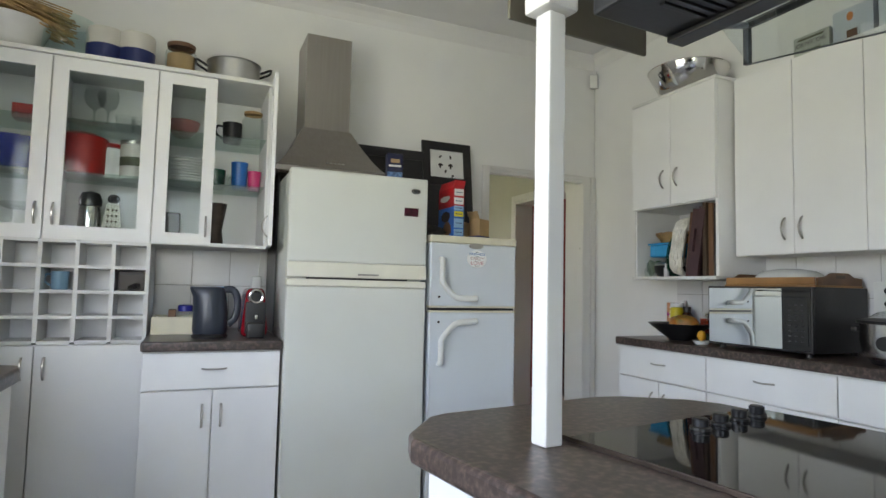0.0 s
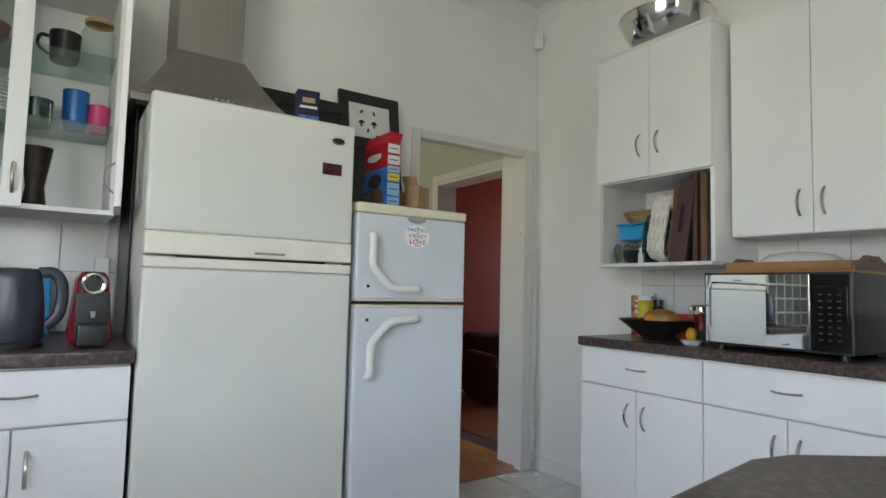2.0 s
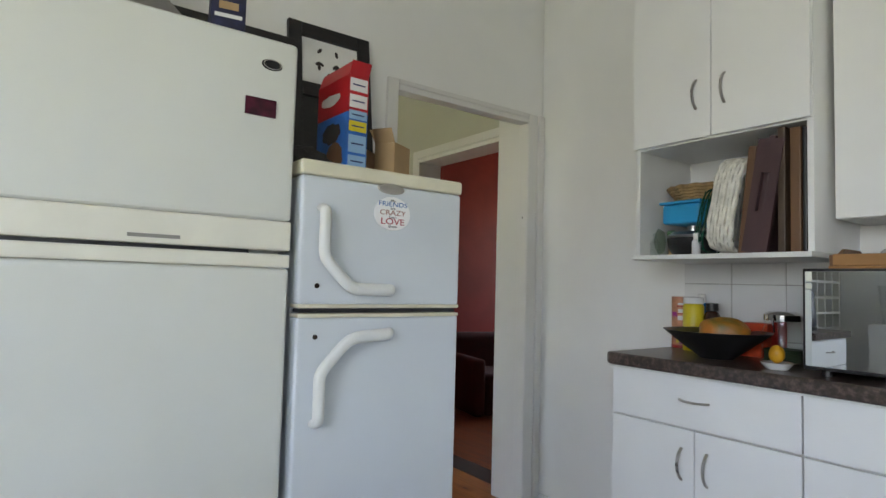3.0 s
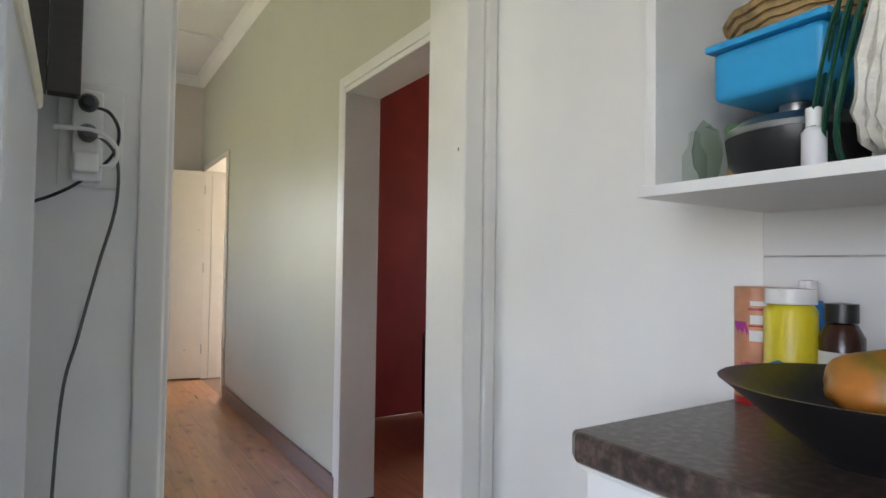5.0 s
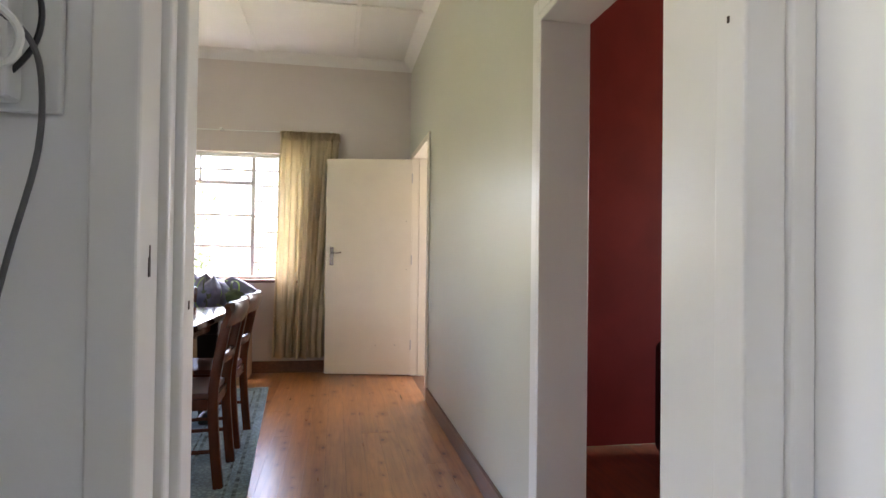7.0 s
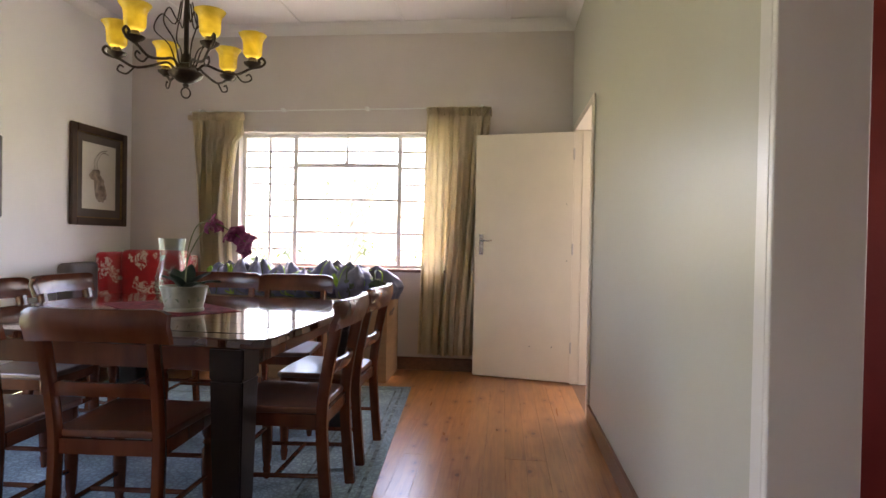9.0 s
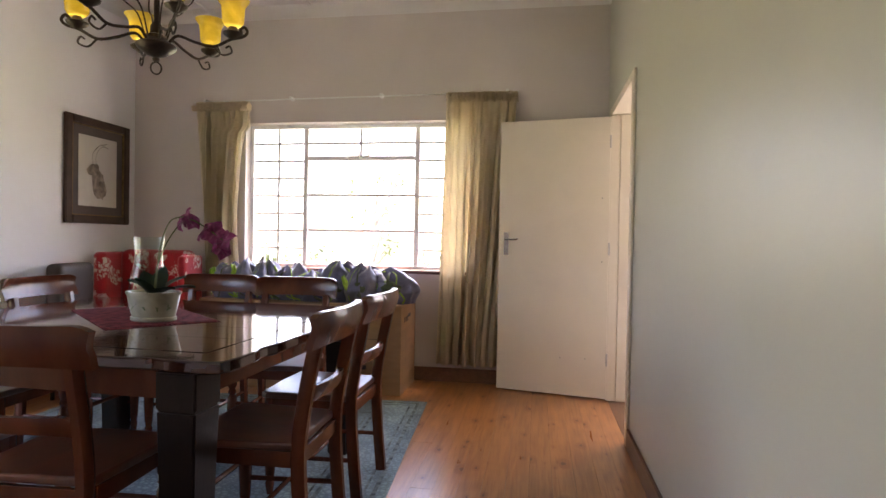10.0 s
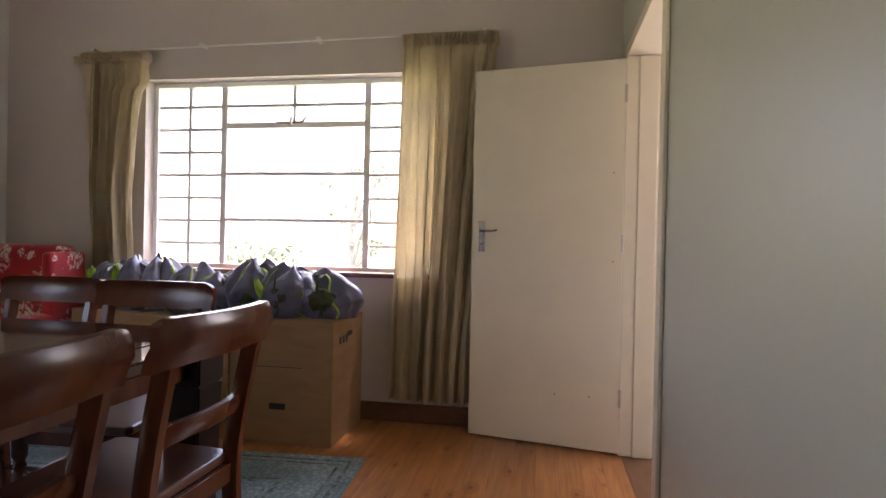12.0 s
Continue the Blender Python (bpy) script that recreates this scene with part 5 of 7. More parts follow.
for fx, fy, fz, s in ((0.235, 0.03, 0.41, 1.0), (0.285, 0.02, 0.375, 1.05), (0.19, 0.04, 0.415, 0.9), (0.10, 0.05, 0.475, 0.8), (0.075, 0.05, 0.45, 0.7), (0.12, 0.045, 0.455, 0.75), (0.27, 0.03, 0.34, 0.8)):
    tilt = pose(fx + 0.02, fy, fz - 0.035, rng.uniform(50, 110), rng.uniform(-40, 40), rng.uniform(-60, 60))
    for k in range(5):
        own = leaf_blade(0.058 * s, 0.027 * s, 0.014, 0.022)
        own.transform(tilt @ Matrix.Rotation(k * 2 * math.pi / 5 + 0.3, 4, "Z"))
        part("petal", own, PETAL, c, smooth=True)
c = thing("hurricane_glass", (-2.35, 2.95, 0.7745), "clear glass hurricane vase on the table", "vase")
c.scale = (1.16, 1.16, 1.12)
part("glass", lathe([(0.048, 0.0), (0.058, 0.005), (0.075, 0.07), (0.072, 0.13), (0.055, 0.20), (0.052, 0.25), (0.062, 0.315), (0.060, 0.315), (0.050, 0.25), (0.053, 0.20), (0.070, 0.13), (0.073, 0.07), (0.056, 0.008), (0.0, 0.006)], 28), CLEAR, c, smooth=True)

# ---- chandelier ----
c = thing("chandelier", (-2.124, 2.673, 1.82), "dark iron chandelier with amber glass shades, lit", "chandelier")
c.scale = (0.87, 0.87, 0.87)
TOPZ = (DC + 0.03 - 1.82) / 0.87
SHADE = mat("lit_amber_glass", (0.50, 0.44, 0.075), 0.25, var=0.25, scale=9, bump=0.03, bscale=20, c2=(0.66, 0.58, 0.14))
t = SHADE.node_tree
sb = t.nodes["Principled BSDF"]
sb.inputs["Emission Color"].default_value, sb.inputs["Emission Strength"].default_value = (0.95, 0.60, 0.05, 1), 0.02
tl = t.nodes.new("ShaderNodeBsdfTranslucent")
t.links.new(sb.inputs["Base Color"].links[0].from_socket, tl.inputs["Color"])
mx = t.nodes.new("ShaderNodeMixShader")
mx.inputs["Fac"].default_value = 0.55
t.links.new(sb.outputs["BSDF"], mx.inputs[1])
t.links.new(tl.outputs["BSDF"], mx.inputs[2])
t.links.new(mx.outputs["Shader"], t.nodes["Material Output"].inputs["Surface"])
BULB = glow("lit_bulb", (1.0, 0.86, 0.55), 0.9)
part("finial_ring", moved(tube([(0.024 * math.cos(a / 14 * 2 * math.pi), 0, 0.030 * math.sin(a / 14 * 2 * math.pi)) for a in range(15)], 0.0045, 6), 0, 0, 0.035, 0, 0, 30), IRON, c, smooth=True)
part("bowl", lathe([(0, 0.066), (0.014, 0.068), (0.018, 0.080), (0.012, 0.088), (0.045, 0.098), (0.088, 0.130), (0.094, 0.142), (0.088, 0.150), (0.070, 0.155), (0.050, 0.175), (0.052, 0.19), (0.030, 0.20), (0.028, 0.24), (0.014, 0.26), (0.012, 0.60), (0.030, 0.62), (0.012, 0.66), (0, 0.66)], 24), IRON, c, smooth=True)
for k in range(6):
    a = k * 60 + 18
    m = Matrix.Rotation(radians(a), 4, "Z")
    own = tube(curve_points([(0.055, 0, 0.16), (0.10, 0, 0.20), (0.18, 0, 0.175), (0.27, 0, 0.16), (0.35, 0, 0.20), (0.405, 0, 0.215), (0.43, 0, 0.24), (0.415, 0, 0.265), (0.395, 0, 0.25), (0.405, 0, 0.237)], 5), 0.0075, 7)
    own.transform(m)
    arm = part("arm", own, IRON, c, "scrolled iron arm", smooth=True)
    own = tube(curve_points([(0.05, 0, 0.18), (0.09, 0, 0.30), (0.17, 0, 0.38), (0.13, 0, 0.47), (0.06, 0, 0.42), (0.03, 0, 0.55)], 5), 0.004, 6)
    own.transform(m)
    part("scroll", own, IRON, arm, smooth=True)
    own = tube(curve_points([(0.27, 0, 0.16), (0.31, 0, 0.12), (0.355, 0, 0.135), (0.345, 0, 0.165), (0.325, 0, 0.155)], 5), 0.005, 6)
    own.transform(m)
    part("scroll", own, IRON, arm, smooth=True)
    px, py = 0.36 * math.cos(radians(a)), 0.36 * math.sin(radians(a))
    part("candle_cup", lathe([(0, 0.195), (0.012, 0.20), (0.045, 0.222), (0.050, 0.232), (0.030, 0.24), (0.020, 0.26), (0, 0.262)], 16, None, px, py, 0), IRON, arm, smooth=True)
    sh = part("shade", lathe([(0.020, 0.262), (0.040, 0.268), (0.052, 0.285), (0.054, 0.33), (0.058, 0.365), (0.076, 0.392), (0.080, 0.396), (0.074, 0.394), (0.055, 0.366), (0.050, 0.33), (0.048, 0.288), (0.036, 0.272)], 24, None, px, py, 0), SHADE, arm, "glowing amber glass shade", smooth=True)
    part("bulb", lathe([(0, 0.285), (0.014, 0.288), (0.022, 0.315), (0.018, 0.335), (0, 0.345)], 12, None, px, py, 0), BULB, sh, smooth=True)
part("chain", tube([(0, 0, 0.66), (0, 0, TOPZ - 0.02)], 0.006, 6), IRON, c)
part("ceiling_rose", lathe([(0, TOPZ - 0.05), (0.05, TOPZ - 0.04), (0.06, TOPZ - 0.002), (0, TOPZ - 0.002)], 20), IRON, c, smooth=True)

# ---- boxes and bags under the window ----
def carton(x0, x1, y0, y1, h, label, rz=0.0, marks=True):
    c = thing("cardboard_box", ((x0 + x1) / 2, (y0 + y1) / 2, 0.0), label, "box", rz, "cartons under the window")
    w, d = (x1 - x0) / 2, (y1 - y0) / 2
    part("body", box(-w, w, -d, d, 0.001, h - 0.006, 0.004), CARD, c)
    part("flap", box(-w, w, -d, -0.003, h - 0.0055, h, 0.001), CARD, c)
    part("flap", box(-w, w, 0.003, d, h - 0.0055, h, 0.001), CARD, c)
    part("tape", box(-w - 0.0006, w + 0.0006, -0.03, 0.03, h + 0.0003, h + 0.0009), CARDT, c)
    if marks:
        part("printed_mark", box(-0.06, 0.03, -d - 0.0009, -d - 0.0003, h * 0.28, h * 0.33), INK, c)
        part("printed_line", box(-0.14, 0.12, -d - 0.0009, -d - 0.0003, h * 0.62, h * 0.625), INK, c)
        for k in range(3):
            part("printed_mark", box(w + 0.0003, w + 0.0009, -0.15 + k * 0.05, -0.12 + k * 0.05, h * 0.80, h * 0.86), INK, c)
        part("hand_hole", box(w + 0.0003, w + 0.0012, -0.02, 0.06, h * 0.84, h * 0.88), INK, c)


carton(-2.03, -1.455, 4.49, 4.985, 0.655, "large closed brown cardboard box beside the wall")
carton(-2.64, -2.05, 4.50, 4.985, 0.648, "large closed brown cardboard box under the window", 0.6)
carton(-3.12, -2.66, 4.62, 4.90, 0.652, "brown cardboard box under the window sill", -0.5, False)


def kit_bag(x, y, z, sx, sy, sz, seed, rz):
    c = thing("drawstring_bag", (x, y, z), "crumpled slate-blue nylon bag with lime green straps", "bag", rz, "bags on the boxes")
    own = bmesh.new()
    rows, n, m = [], 56, 26
    rr = random.Random(int(seed * 100))
    lean_x, lean_y = rr.uniform(-0.5, 0.5) * sx, rr.uniform(-0.25, 0.1) * sy
    for j in range(m + 1):
        v = j / m
        prof = 0.88 + 0.22 * math.sin(math.pi * min(1.0, v / 0.7))
        if v > 0.45:
            prof *= 1 - 0.62 * ((v - 0.45) / 0.55) ** 2.8
        row = []
        for i in range(n):
            a = 2 * math.pi * i / n
            d = Vector((math.cos(a), math.sin(a), 0))
            fold = 1 - 2.2 * abs(noise.noise(Vector((d.x * 2.6 + seed, d.y * 2.6, v * 1.6 + seed))))
            fine = noise.noise(Vector((d.x * 6.5 - seed, d.y * 6.5, v * 5.0)))
            q = prof * (1 + (0.10 + 0.16 * v) * fold * 0.6 + 0.06 * fine)
            sag = 0.75 * sz * noise.noise(Vector((d.x * 1.5, d.y * 1.5, seed + 3)))
            row.append(own.verts.new((sx * q * d.x + lean_x * v * v, sy * q * d.y + lean_y * v, max(0.0, 1.75 * sz * v ** 0.8 * (1 - 0.07 * fold * v) + sag * v))))
        rows.append(row)
    for r0, r1 in zip(rows, rows[1:]):
        for i in range(n):
            own.faces.new((r0[i], r0[(i + 1) % n], r1[(i + 1) % n], r1[i]))
    own.faces.new(rows[0][::-1])
    tip = own.verts.new((lean_x, lean_y, 1.70 * sz))
    for i in range(n):
        own.faces.new((rows[-1][i], rows[-1][(i + 1) % n], tip))
    part("bag_body", own, NYLON, c, smooth=True)
    r = random.Random(int(seed * 10))
    for k in range(4):
        a = radians(-165 + 42 * k + r.uniform(-16, 16))
        ex, ey = math.cos(a), math.sin(a)
        top = sz * 1.75
        pts = curve_points([(0.2 * sx * ex, 0.2 * sy * ey, top * r.uniform(0.92, 1.1)), (0.75 * sx * ex, 0.8 * sy * ey, top * 0.86), (1.06 * sx * ex + r.uniform(-0.03, 0.03), 1.08 * sy * ey, top * 0.5), (1.12 * sx * ex + r.uniform(-0.05, 0.05), 1.15 * sy * ey, top * 0.2), (1.15 * sx * ex + 0.03, 1.25 * sy * ey, 0.012)], 5)
        part("strap", tube(pts, r.choice((0.004, 0.006, 0.010)), 6, flat=0.35), LIME if k != 2 else OLIVE, c, "lime green strap" if k % 2 else "", smooth=True)
    own = blob(sx * 0.45, sy * 0.3, sz * 0.45, 0.3, 3, seed + 4, 3)
    own.transform(pose(r.uniform(-0.3, 0.3) * sx, -sy * 0.85, sz * 0.75))
    part("mesh_pocket", own, OLIVE, c, smooth=True)
    own = blob(sx * 0.17, sy * 0.20, sz * 0.50, 0.3, 3, seed + 9, 3)
    own.transform(pose(r.uniform(-0.8, 0.2) * sx, -sy * 0.86, sz * r.uniform(0.7, 1.3), 0, r.uniform(-30, 30), 0))
    part("lime_panel", own, LIME, c, "lime green panel", smooth=True)


for i, (x, sx, sz, y) in enumerate(((-2.93, 0.100, 0.138, 4.76), (-2.76, 0.090, 0.150, 4.74), (-2.60, 0.088, 0.155, 4.77), (-2.42, 0.120, 0.125, 4.74), (-2.21, 0.120, 0.118, 4.70), (-2.00, 0.115, 0.152, 4.70), (-1.80, 0.095, 0.140, 4.66), (-1.60, 0.165, 0.132, 4.73))):
    kit_bag(x, y, 0.656, sx * 1.32, 0.14, sz * 1.06, 1.7 * i + 0.6, (i * 37) % 50 - 25)

# ---- armchair in the corner ----
c = thing("wing_armchair", (-3.51, 4.52, 0), "red and white floral wingback armchair in the corner", "armchair", rz=6)


def puff(x0, x1, y0, y1, z0, z1, r):
    own = box(x0, x1, y0, y1, z0, z1, r, seg=5)
    return own


part("backrest", puff(-0.34, 0.24, 0.18, 0.36, 0.30, 1.02, 0.075), REDFAB, c, smooth=True)
part("seat_cushion", puff(-0.29, 0.20, -0.36, 0.20, 0.32, 0.47, 0.05), REDFAB, c, smooth=True)
part("seat_base", puff(-0.36, 0.26, -0.34, 0.30, 0.14, 0.33, 0.02), REDFAB, c, smooth=True)
part("wing", puff(-0.43, -0.33, -0.02, 0.33, 0.55, 1.00, 0.045), REDFAB, c, smooth=True)
part("wing", puff(0.23, 0.30, 0.02, 0.33, 0.55, 0.98, 0.035), REDFAB, c, smooth=True)
part("arm", puff(-0.44, -0.31, -0.34, 0.25, 0.30, 0.62, 0.055), REDFAB, c, smooth=True)
part("arm", puff(0.20, 0.31, -0.34, 0.25, 0.30, 0.62, 0.055), REDFAB, c, smooth=True)
for x, y in ((-0.31, -0.28), (0.21, -0.28), (-0.31, 0.25), (0.21, 0.25)):
    part("leg", lathe([(0.015, 0), (0.024, 0.13), (0.024, 0.14)], 10, None, x, y, 0), EBONY, c, smooth=True)
c = thing("taupe_armchair", (-3.62, 4.10, 0), "grey-brown leather tub chair behind the table", "armchair", rz=-80)
TAUPE = mat("grey_brown_leather", (0.075, 0.06, 0.05), 0.5, var=0.2, scale=9, bump=0.15, bscale=160)
part("backrest", puff(-0.20, 0.20, -0.22, -0.10, 0.30, 0.93, 0.05), TAUPE, c, smooth=True)
part("seat", puff(-0.24, 0.24, -0.12, 0.26, 0.25, 0.44, 0.05), TAUPE, c, smooth=True)
for x, y in ((-0.19, -0.16), (0.19, -0.16), (-0.19, 0.2), (0.19, 0.2)):
    part("leg", lathe([(0.014, 0), (0.02, 0.25)], 10, None, x, y, 0), EBONY, c, smooth=True)

# dark chair in the red room
c = thing("upholstered_chair", (1.40, 1.98, -0.004), "dark red upholstered chair in the red room", "chair", rz=-12)
c.scale = (1, 1, 0.82)
DRED = mat("dark_wine_upholstery", (0.045, 0.008, 0.008), 0.85, var=0.2, scale=9, bump=0.2, bscale=200)
part("backrest", puff(-0.34, 0.34, 0.16, 0.36, 0.02, 0.82, 0.09), DRED, c, smooth=True)
part("seat", puff(-0.24, 0.24, -0.34, 0.17, 0.004, 0.44, 0.05), DRED, c, smooth=True)
for s_ in (-1, 1):
    part("arm", puff(min(s_ * 0.25, s_ * 0.36), max(s_ * 0.25, s_ * 0.36), -0.36, 0.2, 0.004, 0.60, 0.05), DRED, c, smooth=True)

# ---- garden beyond the window ----
BARK = mat("pale_grey_bark", (0.34, 0.30, 0.26), 0.9, var=0.3, scale=9, bump=0.6, bscale=18)
FOLI = mat("garden_leaves", (0.12, 0.15, 0.075), 0.4, var=0.35, scale=3, c2=(0.22, 0.26, 0.14))


def leaf_cloud(bm, centre, radius, n, size, r):
    for _ in range(n):
        d = Vector((r.gauss(0, 1), r.gauss(0, 1), r.gauss(0, 1))).normalized() * radius * r.random() ** 0.4
        p = Vector(centre) + d
        a = Vector((r.gauss(0, 1), r.gauss(0, 1), r.gauss(0, 1))).normalized()
        b2 = a.orthogonal().normalized()
        s = size * r.uniform(0.6, 1.4)
        vs = [bm.verts.new(p + q) for q in (-a * s, b2 * s * 0.45, a * s, -b2 * s * 0.45)]
        bm.faces.new(vs)


def garden_tree(x, y, h, spread, seed):
    r = random.Random(seed)
    c = thing("garden_tree", (x, y, -0.35), "slender leafy garden tree in bright light", "tree")
    part("trunk", tube(curve_points([(0, 0, 0), (0.05, 0, h * 0.3), (-0.06, 0.05, h * 0.6), (0.02, 0, h * 0.9)], 5), [0.10 - 0.005 * i for i in range(16)], 8), BARK, c, smooth=True)
    own = bmesh.new()
    for k in range(9):
        a, z = r.uniform(0, 6.28), h * r.uniform(0.4, 0.85)
        e = Vector((math.cos(a) * spread, math.sin(a) * spread, z + r.uniform(0.2, 0.8)))
        part("limb", tube(curve_points([(0, 0, z - 0.2), e * 0.5 + Vector((0, 0, z * 0.45)), e], 4), [0.04 - 0.003 * i for i in range(9)], 6), BARK, c, smooth=True)
        leaf_cloud(own, e, spread * 0.5, 40, 0.05, r)
    part("crown", own, FOLI, c)


garden_tree(-3.6, 11.2, 2.5, 0.45, 3)
for k, (x, y, s) in enumerate(((-2.9, 8.6, 0.75), (-1.6, 9.2, 0.85), (-0.4, 8.8, 0.7), (-4.4, 9.6, 0.9), (1.2, 9.8, 0.9))):
    r = random.Random(40 + k)
    c = thing("garden_shrub", (x, y, -0.35), "loose leafy garden shrub beyond the window", "shrub", group="garden shrubs")
    own = bmesh.new()
    for q in range(8):
        leaf_cloud(own, (r.uniform(-s, s) * 0.7, r.uniform(-s, s) * 0.5, s * r.uniform(0.5, 1.2)), s * 0.42, 90, 0.055, r)
    part("crown", own, FOLI, c)
    for q in range(4):
        part("stem", tube([(0.1 * q - 0.15, 0, 0), (r.uniform(-s, s) * 0.6, 0, s)], 0.018, 6), BARK, c)

# ---- kitchen: small things ----
def paint(name, c, rough=0.45, **k):
    return mat(name, c, rough, **k)


NAVY = paint("navy_enamel", (0.02, 0.03, 0.12), 0.3)
CREAM = paint("cream_enamel", (0.62, 0.60, 0.54), 0.35)
REDE = paint("red_enamel", (0.35, 0.015, 0.012), 0.3)
BLUEP = paint("bright_blue_plastic", (0.01, 0.13, 0.42), 0.3)
SKYB = paint("sky_blue_plastic", (0.02, 0.30, 0.58), 0.4)
PINK = paint("pink_plastic", (0.55, 0.04, 0.16), 0.4)
GREENP = paint("dark_green_glass", (0.01, 0.06, 0.035), 0.2)
YELL = paint("yellow_label", (0.62, 0.50, 0.02), 0.4)
ORANGE = paint("orange_label", (0.60, 0.22, 0.06), 0.45)
PORC = paint("white_porcelain", (0.72, 0.72, 0.70), 0.18)
ALU = mat("dull_aluminium", (0.55, 0.55, 0.54), 0.34, metal=1.0, var=0.1, scale=12, bump=0.03)
SLATE = paint("slate_blue_plastic", (0.024, 0.031, 0.046), 0.35, bump=0.05)
REDPL = paint("glossy_red_plastic", (0.26, 0.006, 0.016), 0.15)
STRAW = mat("woven_straw", (0.40, 0.26, 0.11), 0.8, var=0.35, scale=30, bump=0.5, bscale=90)
WICKW = mat("white_painted_wicker", (0.62, 0.60, 0.53), 0.7, var=0.2, scale=30, bump=0.4, bscale=90)
BROWNW = mat("mid_brown_wood", (0.15, 0.075, 0.035), 0.5, var=0.3, scale=8, bump=0.08, stretch=(1, 1, 0.3))
PURPW = mat("purple_brown_stained_wood", (0.070, 0.035, 0.038), 0.5, var=0.25, scale=8, bump=0.08, stretch=(1, 1, 0.3))
DARKW = mat("dark_brown_board", (0.065, 0.040, 0.024), 0.5, var=0.3, scale=8, bump=0.08, stretch=(1, 1, 0.3))
OAK = mat("honey_wood", (0.34, 0.17, 0.06), 0.4, var=0.25, scale=8, bump=0.05, stretch=(1, 0.3, 1))
KRAFT = mat("kraft_paper", (0.42, 0.28, 0.14), 0.8, var=0.12, scale=8, bump=0.05)
WHITEB = paint("white_card", (0.70, 0.70, 0.68), 0.5)


def words(text, size, material, parent, m, align="CENTER", wide=1.25):
    """Flat lettering as a mesh part, in world space."""
    cu = bpy.data.curves.new("lettering", "FONT")
    cu.body, cu.size, cu.align_x, cu.align_y, cu.extrude = text, size, align, "CENTER", 0.0004
    tmp = bpy.data.objects.new("lettering", cu)
    me = bpy.data.meshes.new_from_object(tmp)
    bpy.data.objects.remove(tmp)
    me.transform(POSES[parent.name].inverted() @ m @ Matrix.Diagonal((wide, 1, 1, 1)))
    me.materials.append(material)
    ob = new("lettering", me)
    ob.parent = parent
    return ob


def turned(name, profile, material, at, label, category, seg=24, squash=1.0, group=""):
    c = thing(name, at, label, category, group=group)
    part("body", lathe(profile, seg, squash=squash), material, c, smooth=True)
    return c


TOP = 2.2225
# on top of the glazed cabinet
c = turned("cooking_pot", [(0, 0), (0.112, 0), (0.118, 0.006), (0.12, 0.105), (0.126, 0.110), (0.118, 0.110), (0.114, 0.008), (0, 0.006)], ALU, (-2.62, -0.25, TOP), "aluminium cooking pot with black loop handles", "pot", 32)
for s in (-1, 1):
    part("handle", tube(curve_points([(s * 0.118, -0.035, 0.075), (s * 0.165, -0.035, 0.10), (s * 0.172, 0, 0.105), (s * 0.165, 0.035, 0.10), (s * 0.118, 0.035, 0.075)], 5), 0.006, 6), BLACKP, c, "black loop handle", smooth=True)
c = turned("storage_jar", [(0, 0.003), (0.054, 0), (0.058, 0.01), (0.058, 0.095), (0.050, 0.108), (0.050, 0.118)], CLEAR, (-2.885, -0.25, TOP), "glass storage jar with beige contents", "jar")
part("contents", lathe([(0, 0.006), (0.052, 0.006), (0.052, 0.085), (0, 0.09)], 20), KRAFT, c, smooth=True)
part("lid", lathe([(0.052, 0.112), (0.054, 0.126), (0, 0.128)], 20), BROWNW, c, smooth=True)
for x in (-3.232, -3.093):
    c = thing("enamel_canister", (x, -0.25, TOP), "white and navy enamel canister", "canister", group="enamel canisters")
    part("base_band", lathe([(0, 0), (0.062, 0), (0.066, 0.004), (0.067, 0.072)], 26), NAVY, c, smooth=True)
    part("body", lathe([(0.067, 0.0722), (0.067, 0.125), (0.063, 0.132), (0.060, 0.128), (0, 0.12)], 26), CREAM, c, smooth=True)
c = turned("glass_bowl", [(0, 0.002), (0.05, 0.0), (0.075, 0.02), (0.098, 0.08), (0.082, 0.12), (0.092, 0.148)], glass("pale_aqua_glass", (0.80, 0.91, 0.90), 0.02), (-3.40, -0.24, TOP), "large pale aqua glass bowl", "bowl", 28)
c = turned("white_bowl", [(0, 0), (0.06, 0), (0.10, 0.03), (0.135, 0.10), (0.13, 0.10), (0, 0.03)], PORC, (-3.63, -0.28, TOP), "white bowl with dried grass on it", "bowl", 28)
rng = random.Random(3)
b = bmesh.new()
for k in range(140):
    y, z = rng.uniform(-0.06, 0.06), rng.uniform(0.0, 0.06)
    tube([(-0.15 + rng.uniform(-0.03, 0.03), y, 0.10 + z), (0.0, y * 1.1, 0.135 + z), (0.17 + rng.uniform(-0.04, 0.04), y * 1.4, 0.07 + z * 1.3)], 0.0025, 4, b)
tagged(part("dried_grass", b, STRAW, c, "bundle of dried grass"), kind="stuff")

# in the glazed cabinet
Z0, Z1, Z2 = 1.3605, 1.6725, 1.9255


def cup(name, x, y, z, r, h, material, label, handle=0, category="mug", taper=0.9):
    c = turned(name, [(0, 0.002), (r * taper * 0.95, 0), (r * taper, 0.004), (r, h), (r * 0.92, h), (r * taper * 0.9, 0.008), (0, 0.008)], material, (x, y, z), label, category, 20)
    if handle:
        part("handle", tube(curve_points([(handle * r * 0.95, 0, h * 0.82), (handle * r * 1.5, 0, h * 0.8), (handle * r * 1.6, 0, h * 0.45), (handle * r * 0.95, 0, h * 0.2)], 4), r * 0.13, 6), material, c, smooth=True)
    return c


cup("tumbler", -2.565, -0.20, Z1, 0.034, 0.115, BLUEP, "tall metallic blue tumbler", 0, "tumbler")
